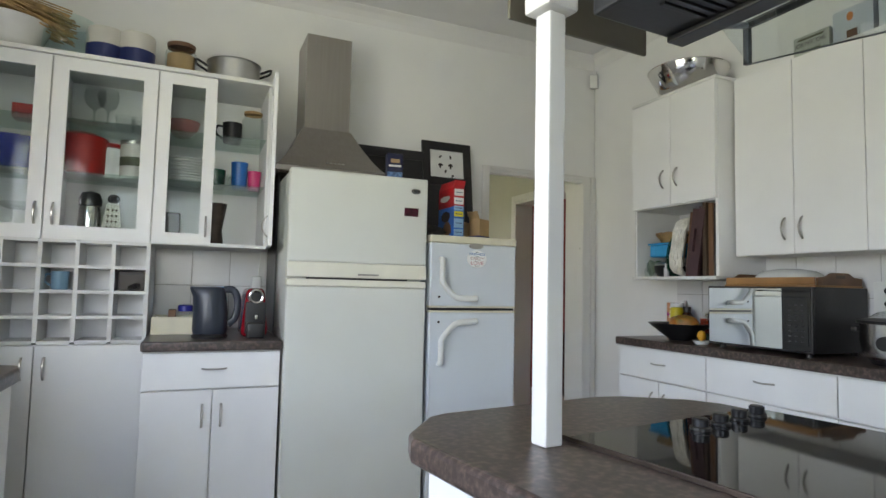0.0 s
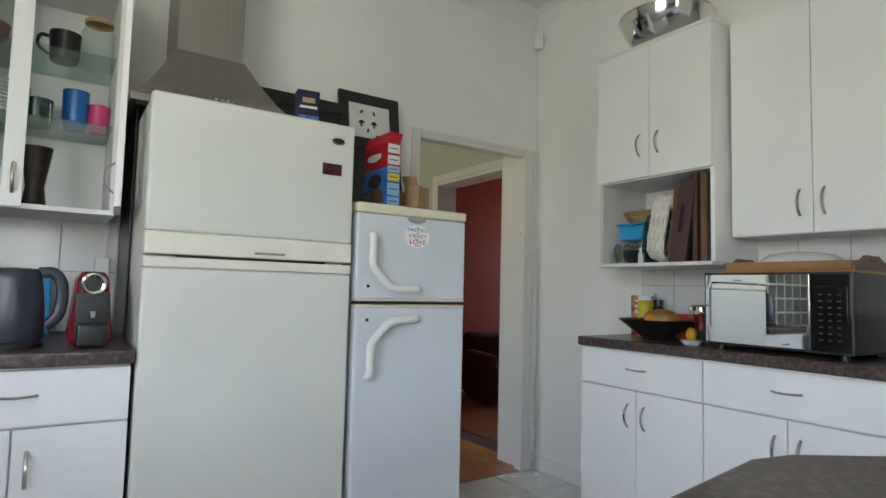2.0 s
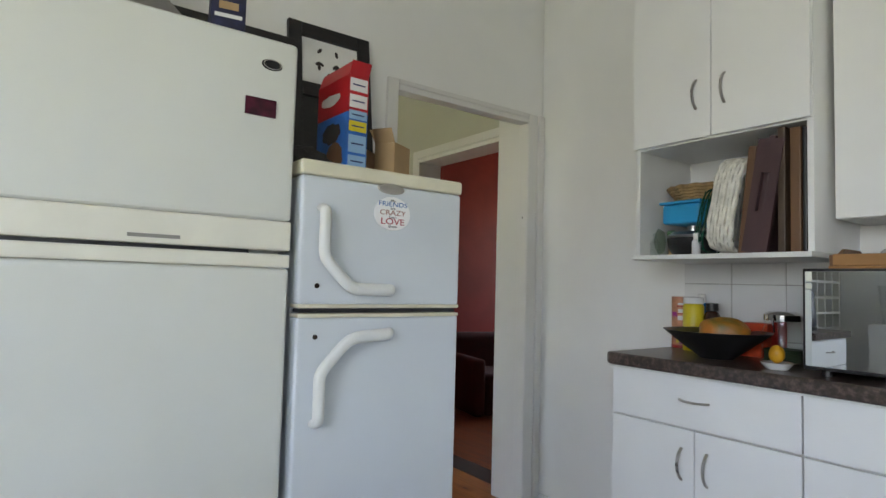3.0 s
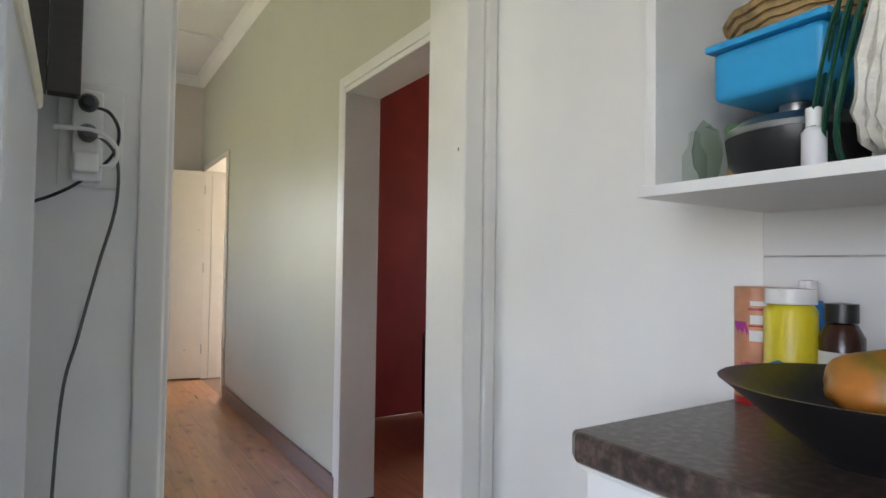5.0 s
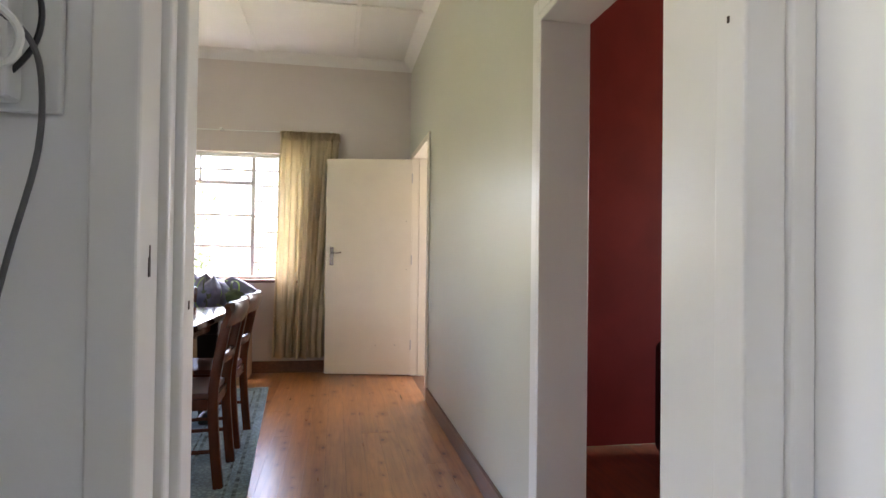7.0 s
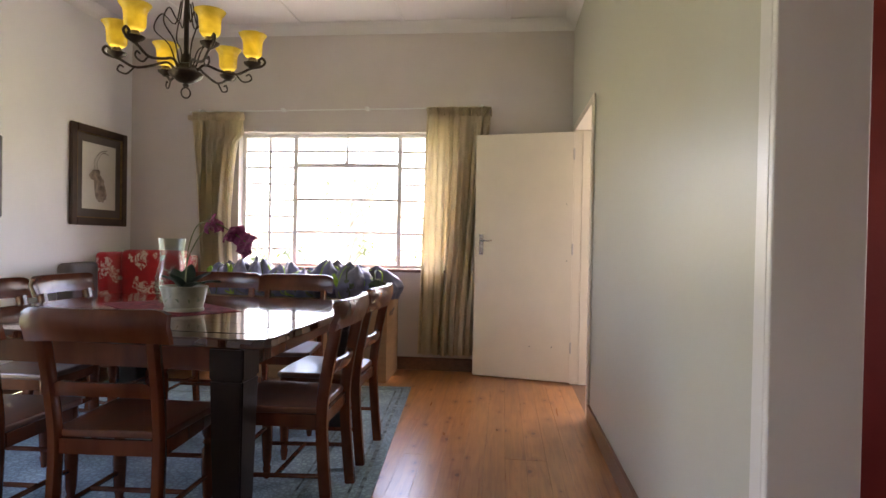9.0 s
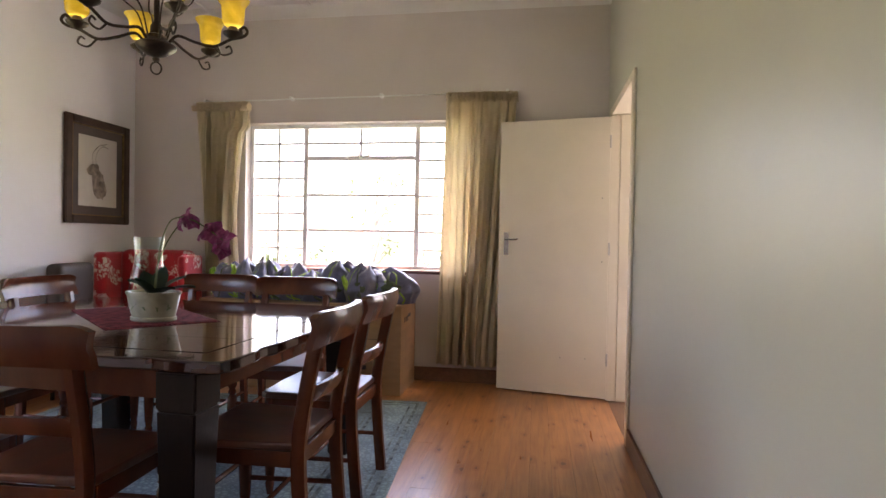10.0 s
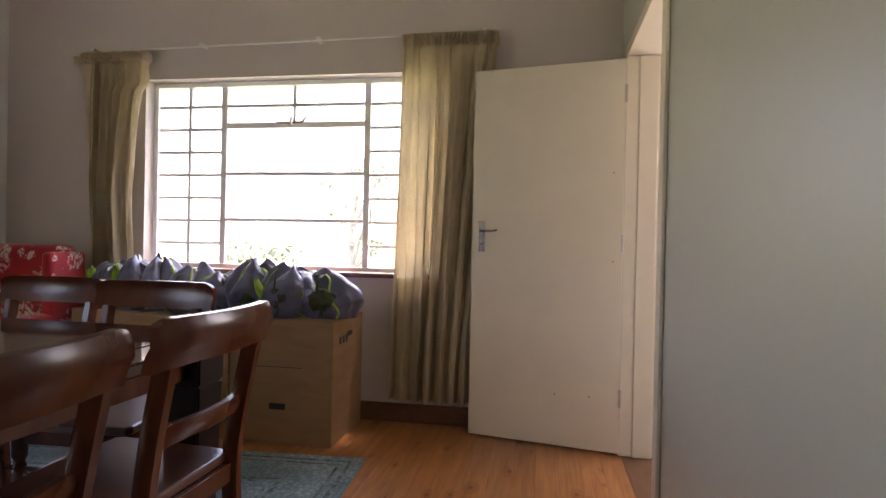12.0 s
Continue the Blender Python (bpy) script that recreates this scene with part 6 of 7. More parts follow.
cup("tumbler", -2.487, -0.20, Z1, 0.028, 0.082, PINK, "small pink printed tumbler", 0, "tumbler")
cup("mug", -2.612, -0.20, Z2, 0.040, 0.085, BLACKP, "black mug on the glass shelf", -1)
cup("mug", -2.68, -0.17, Z1, 0.036, 0.08, GREENP, "dark green glass mug", 0)
cup("mug", -2.64, -0.25, Z1, 0.030, 0.05, CLEAR, "small clear glass dish", 0, "glass")
c = turned("clip_top_jar", [(0, 0.002), (0.042, 0), (0.046, 0.01), (0.046, 0.10), (0.036, 0.118), (0.036, 0.13)], CLEAR, (-2.505, -0.2, Z2), "clip-top glass storage jar", "jar")
part("lid", lathe([(0.038, 0.131), (0.038, 0.142), (0, 0.146)], 18), STRAW, c, smooth=True)
c = thing("cone_grinder", (-2.672, -0.25, Z0), "dark tapered steel shaker", "shaker")
part("body", lathe([(0, 0), (0.030, 0), (0.022, 0.06), (0.038, 0.17), (0, 0.172)], 16), IRON, c, smooth=True)
c = thing("plate_stack", (-2.835, -0.2, Z1), "stack of white dinner plates", "plates")
for k in range(9):
    part("plate", lathe([(0, 0), (0.055, 0), (0.062, 0.003), (0.10, 0.014), (0.10, 0.017), (0.06, 0.007), (0, 0.006)], 28, None, 0, 0, k * 0.0105), PORC, c, smooth=True)
turned("small_bowl", [(0, 0), (0.03, 0), (0.06, 0.035), (0.066, 0.062), (0.062, 0.062), (0, 0.008)], paint("rose_ceramic", (0.28, 0.10, 0.09), 0.3), (-2.86, -0.22, Z2), "rose coloured ceramic bowl", "bowl")
solo("dark_tin", box(-2.93, -2.85, -0.24, -0.17, Z0, Z0 + 0.16, 0.004), BLACKW, "dark printed storage tin", "tin")
c = turned("casserole", [(0, 0), (0.085, 0), (0.095, 0.01), (0.097, 0.13), (0.09, 0.15), (0.06, 0.165), (0, 0.17)], REDE, (-3.315, -0.2, Z1), "red enamel lidded pot", "pot")
c = turned("canister", [(0, 0), (0.047, 0), (0.048, 0.10), (0.046, 0.118), (0, 0.12)], PORC, (-3.185, -0.19, Z1), "white canister with a red lid", "canister")
part("lid", lathe([(0.049, 0.1205), (0.049, 0.135), (0, 0.138)], 20), REDE, c, smooth=True)
c = turned("canister", [(0, 0), (0.052, 0), (0.053, 0.135), (0, 0.136)], CREAM, (-3.075, -0.22, Z1), "cream printed canister with a steel lid", "canister")
part("lid", lathe([(0.054, 0.1365), (0.054, 0.15), (0, 0.152)], 20), ALU, c, smooth=True)
part("printed_band", lathe([(0.0536, 0.05), (0.0538, 0.085)], 20), PRINT, c, smooth=True)
for x in (-3.27, -3.21, -3.13, -3.06):
    turned("wine_glass", [(0.032, 0), (0.030, 0.003), (0.004, 0.008), (0.004, 0.07), (0.028, 0.09), (0.038, 0.12), (0.032, 0.155)] if x < -3.15 else [(0, 0.002), (0.03, 0), (0.036, 0.06)], CLEAR, (x, -0.2, Z2), "clear drinking glass on the shelf", "glass", 18, group="glasses in the cabinet")
c = turned("steel_flask", [(0, 0), (0.038, 0), (0.040, 0.004), (0.038, 0.11), (0.034, 0.125)], CHROME, (-3.255, -0.25, Z0), "steel flask with a black dome lid", "flask")
part("lid", lathe([(0.038, 0.126), (0.040, 0.15), (0.03, 0.175), (0, 0.185)], 18), BLACKP, c, smooth=True)
c = thing("grater", (-3.155, -0.25, Z0), "tapered steel box grater with a black knob", "grater")
own = bmesh.new()
bmesh.ops.create_cone(own, cap_ends=True, segments=4, radius1=0.055, radius2=0.028, depth=0.14, matrix=pose(0, 0, 0.07, 0, 0, 45))
part("body", own, CHROME, c)
for i in range(5):
    for j in range(3):
        part("grating_hole", moved(lathe([(0, 0.0008), (0.004, 0.0008), (0.004, 0)], 6), -0.014 + j * 0.014, -0.0395 + 0.00 + i * 0.0032, 0.025 + i * 0.022, 82), IRON, c)
part("knob", blob(0.022, 0.022, 0.02, 0, 1, 0, 2), BLACKP, c, smooth=True).location = (0, 0, 0.158)
turned("blue_bowl", [(0, 0), (0.05, 0), (0.10, 0.06), (0.115, 0.12), (0.11, 0.12), (0, 0.02)], paint("cobalt_glass", (0.02, 0.035, 0.24), 0.15), (-3.60, -0.2, Z1), "cobalt blue glass bowl", "bowl")
turned("glass_plate", [(0, 0.002), (0.06, 0), (0.1, 0.02), (0.098, 0.022), (0.06, 0.004)], CLEAR, (-3.52, -0.2, Z0 + 0.13), "clear glass plate leaning in the cabinet", "plate")
solo("carton", box(-3.56, -3.47, -0.27, -0.19, Z0, Z0 + 0.12, 0.002), WHITEB, "white and yellow food carton", "carton")
solo("carton", box(-3.60, -3.45, -0.26, -0.16, Z2, Z2 + 0.07, 0.002), REDE, "red and blue food carton", "carton")
cup("mug", -3.345, -0.34, 1.1135, 0.038, 0.085, paint("pale_blue_glaze", (0.22, 0.38, 0.52), 0.3), "pale blue mug standing in the bottle rack", -1)
own = blob(0.05, 0.10, 0.025, 0.3, 2, 4, 3)
based("dark_cloth", own, BLACKP, (-3.03, -0.32, 1.132), "crumpled dark cloth in the bottle rack", "cloth", smooth=True)
own = box(-3.10, -2.985, -0.40, -0.02, 1.1135, 1.205, 0.01)
solo("dark_box", own, mat("grey_brown_box", (0.10, 0.09, 0.08), 0.7), "grey-brown box pushed into the bottle rack", "box")

for ob in list(scene.objects):
    x, y, z = ob.location
    if ob.parent is None and ob.type == "EMPTY" and -3.84 < x < -2.44 and y > -0.4 and "cabinet" not in ob.name and "rack" not in ob.name:
        if 1.355 < z < 2.2:
            ob.scale = (1.3, 1.3, 1.3)
        elif z > 2.2:
            ob.scale = (1.12, 1.12, 1.12) if "cooking" in ob.name else (1.3, 1.3, 1.45)

# beside the large fridge
c = thing("kettle", (-2.690, -0.60, 0.9035), "slate-blue plastic cordless kettle", "kettle")
part("base", lathe([(0, 0), (0.078, 0), (0.080, 0.012), (0.072, 0.020), (0, 0.020)], 28), BLACKP, c, smooth=True)
own = lathe([(0, 0.0205), (0.073, 0.0205), (0.078, 0.04), (0.076, 0.12), (0.068, 0.19), (0.062, 0.225), (0.056, 0.236), (0, 0.240)], 28)
for v in own.verts:
    if v.co.z > 0.17 and v.co.x < -0.035:
        v.co.x -= (v.co.z - 0.17) * 0.55
    v.co.y *= 0.92
part("jug", own, SLATE, c, smooth=True)
part("handle", tube(curve_points([(0.055, 0, 0.225), (0.095, 0, 0.225), (0.118, 0, 0.18), (0.112, 0, 0.10), (0.078, 0, 0.06)], 5), 0.013, 8, flat=1.3), SLATE, c, smooth=True)
c = thing("capsule_coffee_machine", (-2.490, -0.52, 0.9035), "glossy red and black capsule coffee machine", "coffee machine")
own = box(-0.062, 0.062, -0.10, 0.16, 0.0, 0.235, 0.035, seg=5)
for v in own.verts:
    v.co.x *= 1.0 - 0.35 * max(0, (v.co.z - 0.08)) / 0.16
part("body", own, REDPL, c, smooth=True)
part("front", box(-0.048, 0.048, -0.118, -0.102, 0.02, 0.17, 0.012, seg=4), BLACKP, c, smooth=True)
part("drip_tray", box(-0.042, 0.042, -0.17, -0.119, 0.0, 0.075, 0.012, seg=3), BLACKP, c, smooth=True)
own = tube([(0.030 * math.cos(a / 18 * 6.2832), -0.112, 0.195 + 0.030 * math.sin(a / 18 * 6.2832)) for a in range(19)], 0.007, 6)
part("lever_ring", own, CHROME, c, "chrome lever ring", smooth=True)
part("head", moved(lathe([(0, 0.014), (0.036, 0.012), (0.04, 0)], 20), 0, -0.092, 0.195, 90), BLACKP, c, smooth=True)
part("spout", lathe([(0, 0), (0.008, 0), (0.010, 0.02), (0, 0.02)], 10, None, 0, -0.135, 0.09), CHROME, c, smooth=True)
c = thing("cream_tray_box", (-2.835, -0.30, 0.9035), "shallow cream wooden tray on the worktop", "tray")
part("front", box(-0.115, 0.115, -0.10, -0.088, 0, 0.085, 0.002), CREAMP, c)
part("back", box(-0.115, 0.115, 0.13, 0.142, 0, 0.085, 0.002), CREAMP, c)
part("base", box(-0.115, 0.115, -0.087, 0.129, 0, 0.008), CREAMP, c)
for s in (-1, 1):
    part("side", box(min(s * 0.103, s * 0.115), max(s * 0.103, s * 0.115), -0.087, 0.129, 0.0085, 0.085, 0.002), CREAMP, c)
c = turned("coffee_jar", [(0, 0.002), (0.036, 0), (0.038, 0.09), (0.034, 0.10)], CLEAR, (-2.80, -0.30, 0.912), "glass coffee jar with a blue lid", "jar")
part("lid", lathe([(0.037, 0.101), (0.037, 0.128), (0.03, 0.134), (0, 0.135)], 18), paint("deep_blue_lid", (0.015, 0.02, 0.26), 0.35), c, smooth=True)
part("contents", lathe([(0, 0.004), (0.033, 0.004), (0.033, 0.06), (0, 0.062)], 16), BROWNW, c, smooth=True)
cup("glass_mug", -2.735, -0.28, 0.912, 0.032, 0.085, CLEAR, "clear glass mug on the tray", 1)
solo("brown_packet", box(-2.88, -2.845, -0.28, -0.2, 0.912, 1.02, 0.004), BROWNW, "brown coffee packet on the tray", "packet")
solo("blue_packet", box(-2.66, -2.60, -0.12, -0.06, 0.9035, 1.14, 0.006), SKYB, "blue carton behind the kettle", "carton")
c = thing("wall_adaptor", (-2.435, -0.03, 1.12), "white plug adaptor hanging beside the fridge", "plug")
part("body", box(-0.028, 0.028, -0.03, 0.018, 0.0, 0.085, 0.01, seg=3), WPLAST, c, smooth=True)
part("cable", tube(curve_points([(0.01, 0, 0.085), (0.015, 0, 0.15), (0.02, 0.0, 0.23)], 4), 0.004, 6), WPLAST, c, smooth=True)
part("cable", tube(curve_points([(0.0, 0, 0.0), (-0.02, -0.05, -0.06), (-0.03, -0.15, -0.14), (-0.04, -0.32, -0.205)], 5), 0.004, 6), BLACKP, c, smooth=True)
solo("black_strip", box(-2.378, -2.374, -0.40, -0.02, 0.905, 1.76, 0.001), BLACKP, "black strip in the gap beside the fridge", "strip")

# on the fridges
c = thing("spice_box", (-1.805, -0.60, 1.7235), "small navy printed food carton on the fridge", "carton", rz=-8)
part("carton", box(-0.043, 0.043, -0.03, 0.03, 0, 0.150, 0.002), paint("navy_print", (0.012, 0.014, 0.05), 0.4, var=0.6, scale=30), c)
part("printed_panel", box(-0.041, 0.041, -0.0312, -0.0303, 0.008, 0.050), paint("blue_print", (0.10, 0.19, 0.36), 0.4, var=0.5, scale=60), c)
part("printed_bar", box(-0.034, 0.034, -0.0312, -0.0303, 0.078, 0.088), WHITEB, c)
part("printed_bar", box(-0.024, 0.024, -0.0312, -0.0303, 0.10, 0.12), KRAFT, c)
c = thing("black_frame_panel", (-1.75, -0.035, 1.50), "long black wooden frame leaning on the wall", "frame")
partw("panel", box(-2.02, -1.412, -0.045, -0.012, 1.46, 2.046, 0.004), BLACKW, c)
partw("moulding", box(-2.02, -1.412, -0.058, -0.046, 1.985, 2.046, 0.003), BLACKW, c)

c = thing("leaf_print_picture", (-1.254, -0.12, 1.4395), "black framed white leaf print leaning on the wall", "picture")
lean = pose(-1.254, -0.118, 1.4395, -8, 0, 0)
for args in ((-0.175, -0.122, 0, 0.70), (0.122, 0.175, 0, 0.70)):
    own = box(args[0], args[1], -0.012, 0.012, args[2], args[3], 0.003)
    own.transform(lean)
    partw("frame_stile", own, BLACKW, c)
for z0, z1 in ((0.0, 0.055), (0.40, 0.455), (0.645, 0.70)):
    own = box(-0.1215, 0.1215, -0.011, 0.011, z0, z1, 0.003)
    own.transform(lean)
    partw("frame_rail", own, BLACKW, c)
own = box(-0.121, 0.121, 0.0, 0.004, 0.456, 0.644)
own.transform(lean)
partw("print", own, WHITEB, c)
own = box(-0.121, 0.121, 0.0, 0.004, 0.056, 0.399)
own.transform(lean)
partw("print", own, BLACKW, c)
for k, (lx, lz, rr) in enumerate(((-0.045, 0.60, 40), (0.028, 0.60, -10), (-0.052, 0.545, 60), (-0.04, 0.545, -60), (-0.048, 0.53, 0), (0.02, 0.545, 40), (0.034, 0.545, -40), (0.027, 0.53, 0), (0.04, 0.47, 30), (-0.01, 0.50, 20))):
    own = blob(0.007, 0.0006, 0.014, 0.05, 1, k, 2)
    own.transform(lean @ pose(lx, -0.001, lz, 0, rr, 0))
    partw("printed_leaf", own, INK, c)

c = thing("cereal_box", (-1.465, -0.605, 1.4395), "red and blue cereal box with an open top", "cereal box", rz=-88)
CB = paint("cereal_blue", (0.02, 0.12, 0.42), 0.35, var=0.3, scale=14)
CR = paint("cereal_red", (0.45, 0.015, 0.02), 0.35)
part("lower_carton", box(-0.095, 0.095, -0.032, 0.032, 0, 0.165, 0.001), CB, c)
part("upper_carton", box(-0.095, 0.095, -0.032, 0.032, 0.1652, 0.27, 0.001), CR, c)
own = box(-0.094, 0.094, -0.0006, 0.0006, 0, 0.045)
own.transform(pose(0, -0.031, 0.2702, -18, 0, 0))
part("flap", own, CR, c)
own = box(-0.0006, 0.0006, -0.031, 0.031, 0, 0.04)
own.transform(pose(0.094, 0, 0.2702, 0, 25, 0))
part("flap", own, CR, c)
for k, (z0, z1, m_) in enumerate(((0.225, 0.262, WHITEB), (0.178, 0.215, WHITEB), (0.145, 0.170, paint("pale_blue_print", (0.25, 0.42, 0.62), 0.4)), (0.11, 0.14, YELL), (0.05, 0.10, paint("pale_blue_print", (0.25, 0.42, 0.62), 0.4)), (0.008, 0.042, paint("pale_blue_print", (0.25, 0.42, 0.62), 0.4)))):
    part("side_print", box(0.0953, 0.0959, -0.028, 0.028, z0, z1), m_, c)
    part("printed_bar", box(0.0961, 0.0964, -0.02, 0.02, (z0 + z1) / 2 - 0.002, (z0 + z1) / 2 + 0.002), NAVY, c)
own = blob(0.055, 0.0008, 0.03, 0.25, 2, 1, 3)
part("printed_patch", own, INK, c).location = (0.0, -0.0335, 0.115)
own = blob(0.05, 0.0008, 0.04, 0.25, 2, 2, 3)
part("printed_patch", own, BROWNW, c).location = (0.02, -0.0335, 0.045)
own = blob(0.06, 0.0008, 0.016, 0.2, 2, 3, 3)
part("printed_patch", own, WHITEB, c).location = (-0.01, -0.0335, 0.215)
c = thing("kraft_carton", (-1.285, -0.60, 1.4395), "opened kraft food carton with a blue foot band", "carton", rz=30)
part("carton", box(-0.05, 0.05, -0.035, 0.035, 0, 0.115, 0.002), KRAFT, c)
part("blue_band", box(-0.051, 0.051, -0.036, 0.036, 0.001, 0.02), NAVY, c)
own = box(-0.05, 0.05, -0.0007, 0.0007, 0, 0.05)
own.transform(pose(0, 0.034, 0.115, -25, 0, 0))
part("flap", own, KRAFT, c)
own = box(-0.0007, 0.0007, -0.034, 0.034, 0, 0.045)
own.transform(pose(-0.049, 0, 0.115, 0, -30, 0))
part("flap", own, KRAFT, c)
solo("kraft_carton_low", moved(box(-0.045, 0.045, -0.03, 0.03, 0, 0.10, 0.002), -1.345, -0.52, 1.4395, 0, 0, 35), KRAFT, "folded kraft food carton on the small fridge", "carton")
own = blob(0.075, 0.06, 0.035, 0.3, 3, 2, 3)
based("dark_cloth_bag", own, mat("dark_olive_cloth", (0.03, 0.03, 0.026), 0.8, bump=0.3), (-1.58, -0.60, 1.468), "crumpled dark bag on the small fridge", "bag", smooth=True)

c = thing("round_magnet", (-1.380, -0.769, 1.275), "oval white fridge magnet with coloured lettering", "magnet")
own = lathe([(0, 0.003), (0.057, 0.003), (0.059, 0.0)], 32, squash=0.80)
own.transform(pose(-1.380, -0.769, 1.319, 90, 0, 0))
partw("disc", own, mat("bright_white_vinyl", (0.88, 0.88, 0.87), 0.3, var=0.01), c)
REDT, BLUET, BRNT = paint("red_ink", (0.40, 0.01, 0.03)), paint("blue_ink", (0.02, 0.16, 0.42)), paint("brown_ink", (0.35, 0.14, 0.10))
for text, z, s, m_ in (("My", 1.360, 0.011, INK), ("FRIENDS", 1.350, 0.020, BLUET), ("are", 1.338, 0.010, INK), ("CRAZY", 1.325, 0.021, BRNT), ("but I", 1.312, 0.010, INK), ("LOVE", 1.299, 0.026, REDT), ("them", 1.285, 0.011, INK)):
    words(text, s * 0.95, m_, c, pose(-1.380, -0.7725, 1.319 + (z - 1.323) * 0.95, 90, 0, 0), wide=1.30)

# wall sockets beside the doorway
c = thing("wall_socket", (-1.045, -0.002, 1.28), "white wall socket with adaptor and plugged-in cables", "socket")
partw("plate", box(-1.115, -1.000, -0.012, -0.0015, 1.285, 1.500, 0.003), WPLAST, c)
partw("adaptor", box(-1.092, -1.038, -0.050, -0.013, 1.292, 1.475, 0.008, seg=3), WPLAST, c)
PLUG = [(0, 0), (0.017, 0), (0.018, 0.016), (0.010, 0.032), (0, 0.034)]
GREYC = paint("grey_cable", (0.10, 0.10, 0.10), 0.5)
for z, m_, pts in ((1.445, BLACKP, [(-1.055, -0.085, 1.440), (-1.02, -0.09, 1.435), (-1.0, -0.07, 1.40), (-1.01, -0.06, 1.35), (-1.055, -0.06, 1.30), (-1.11, -0.07, 1.26), (-1.2, -0.09, 1.22)]),
                   (1.385, GREYC, [(-1.055, -0.085, 1.383), (-1.02, -0.085, 1.372), (-1.0, -0.07, 1.33), (-1.002, -0.06, 1.24), (-1.03, -0.06, 1.12), (-1.06, -0.06, 0.98), (-1.085, -0.06, 0.85), (-1.10, -0.06, 0.5), (-1.11, -0.06, 0.1)])):
    own = lathe(PLUG, 14)
    own.transform(pose(-1.065, -0.051, z, 90, 0, 0))
    partw("plug", own, m_, c, smooth=True)
    partw("cable", tube([Vector((q[0] - 0.010, max(q[1], -0.09) * 0.5 - 0.004, q[2])) for q in curve_points(pts, 6)], 0.0034, 6), m_, c, smooth=True)
own = box(-1.088, -1.045, -0.086, -0.051, 1.305, 1.345, 0.008, seg=3)
partw("plug", own, WPLAST, c, "white square plug", smooth=True)
partw("cable", tube(curve_points([(-1.05, -0.07, 1.32), (-1.02, -0.075, 1.325), (-1.015, -0.075, 1.36), (-1.05, -0.09, 1.385), (-1.12, -0.09, 1.385)], 5), 0.0042, 6), WPLAST, c, smooth=True)

# alarm sensor in the corner
c = thing("alarm_sensor", (-0.06, -0.05, 2.74), "small white alarm sensor high in the corner", "sensor")
own = box(-0.028, 0.028, -0.02, 0.02, -0.05, 0.05, 0.008, seg=3)
own.transform(pose(0, 0, 0, 12, 0, -40))
part("case", own, WPLAST, c, smooth=True)
part("bracket", tube([(0.0, 0.0, 0.045), (0.02, 0.02, 0.085)], 0.008, 6), WPLAST, c)

# ---- on the long worktop ----
WT = 0.9035
c = thing("fruit_bowl", (-0.275, -1.095, WT), "wide black bowl holding a papaya", "bowl")
part("bowl", lathe([(0, 0.0), (0.055, 0.0), (0.06, 0.006), (0.10, 0.035), (0.15, 0.075), (0.172, 0.092), (0.166, 0.092), (0.10, 0.044), (0.05, 0.014), (0, 0.012)], 36), BLACKP, c, smooth=True)
own = blob(0.052, 0.080, 0.050, 0.12, 1.5, 3, 4)
own.transform(pose(0, 0, 0, 0, 0, 25))
based("papaya", own, mat("papaya_skin", (0.20, 0.16, 0.02), 0.4, var=0.25, scale=14, c2=(0.50, 0.17, 0.025)), (-0.275, -1.12, WT + 0.090), "ripe orange and green papaya in the bowl", "fruit", smooth=True)
c = thing("carton_of_powder", (-0.072, -0.839, WT), "pink and orange printed cardboard canister", "carton", rz=12)
part("carton", lathe([(0, 0), (0.036, 0), (0.036, 0.20), (0, 0.20)], 24), paint("peach_print", (0.52, 0.23, 0.12), 0.45, var=0.3, scale=14), c, smooth=True)
MAGENTA = paint("magenta_print", (0.35, 0.02, 0.22))


def wrapped(r, a0, a1, z0, z1, skew=0.0):
    """A patch of print wrapped on a round pack; skew slides its top edge round."""
    bm = bmesh.new()
    rows = [[bm.verts.new((r * math.cos(radians(a0 + (a1 - a0) * i / 8 + sk)), r * math.sin(radians(a0 + (a1 - a0) * i / 8 + sk)), z)) for i in range(9)] for z, sk in ((z0, 0), (z1, skew))]
    for i in range(8):
        bm.faces.new((rows[0][i], rows[0][i + 1], rows[1][i + 1], rows[1][i]))
    return bm


part("printed_band", lathe([(0.0364, 0.0), (0.0364, 0.012)], 24), REDE, c, smooth=True)
for a0, a1, z0, z1, sk, m_ in ((175, 235, 0.16, 0.164, 0, REDE), (175, 235, 0.132, 0.135, 0, REDE), (180, 230, 0.168, 0.176, 0, WHITEB), (180, 232, 0.137, 0.152, 0, WHITEB),
                               (178, 232, 0.108, 0.126, 0, WHITEB), (160, 205, 0.05, 0.14, -35, MAGENTA), (165, 230, 0.034, 0.072, 0, PINK), (215, 250, 0.072, 0.096, 0, ORANGE),
                               (168, 186, 0.020, 0.046, 0, YELL), (188, 250, 0.016, 0.022, 0, MAGENTA), (188, 250, 0.026, 0.031, 0, MAGENTA)):
    part("printed_patch", wrapped(0.0367, a0, a1, z0, z1, sk), m_, c, smooth=True)
c = turned("yellow_tub", [(0, 0), (0.036, 0), (0.038, 0.008), (0.038, 0.165), (0.032, 0.175), (0, 0.176)], YELL, (-0.125, -0.922, WT), "yellow tub with a white lid", "tub")
part("lid", lathe([(0.037, 0.1765), (0.037, 0.20), (0, 0.202)], 20), PORC, c, smooth=True)
part("label_patch", moved(blob(0.0012, 0.022, 0.02, 0.1, 1, 1, 2), -0.038, 0, 0.07), paint("blue_label", (0.01, 0.13, 0.36)), c)
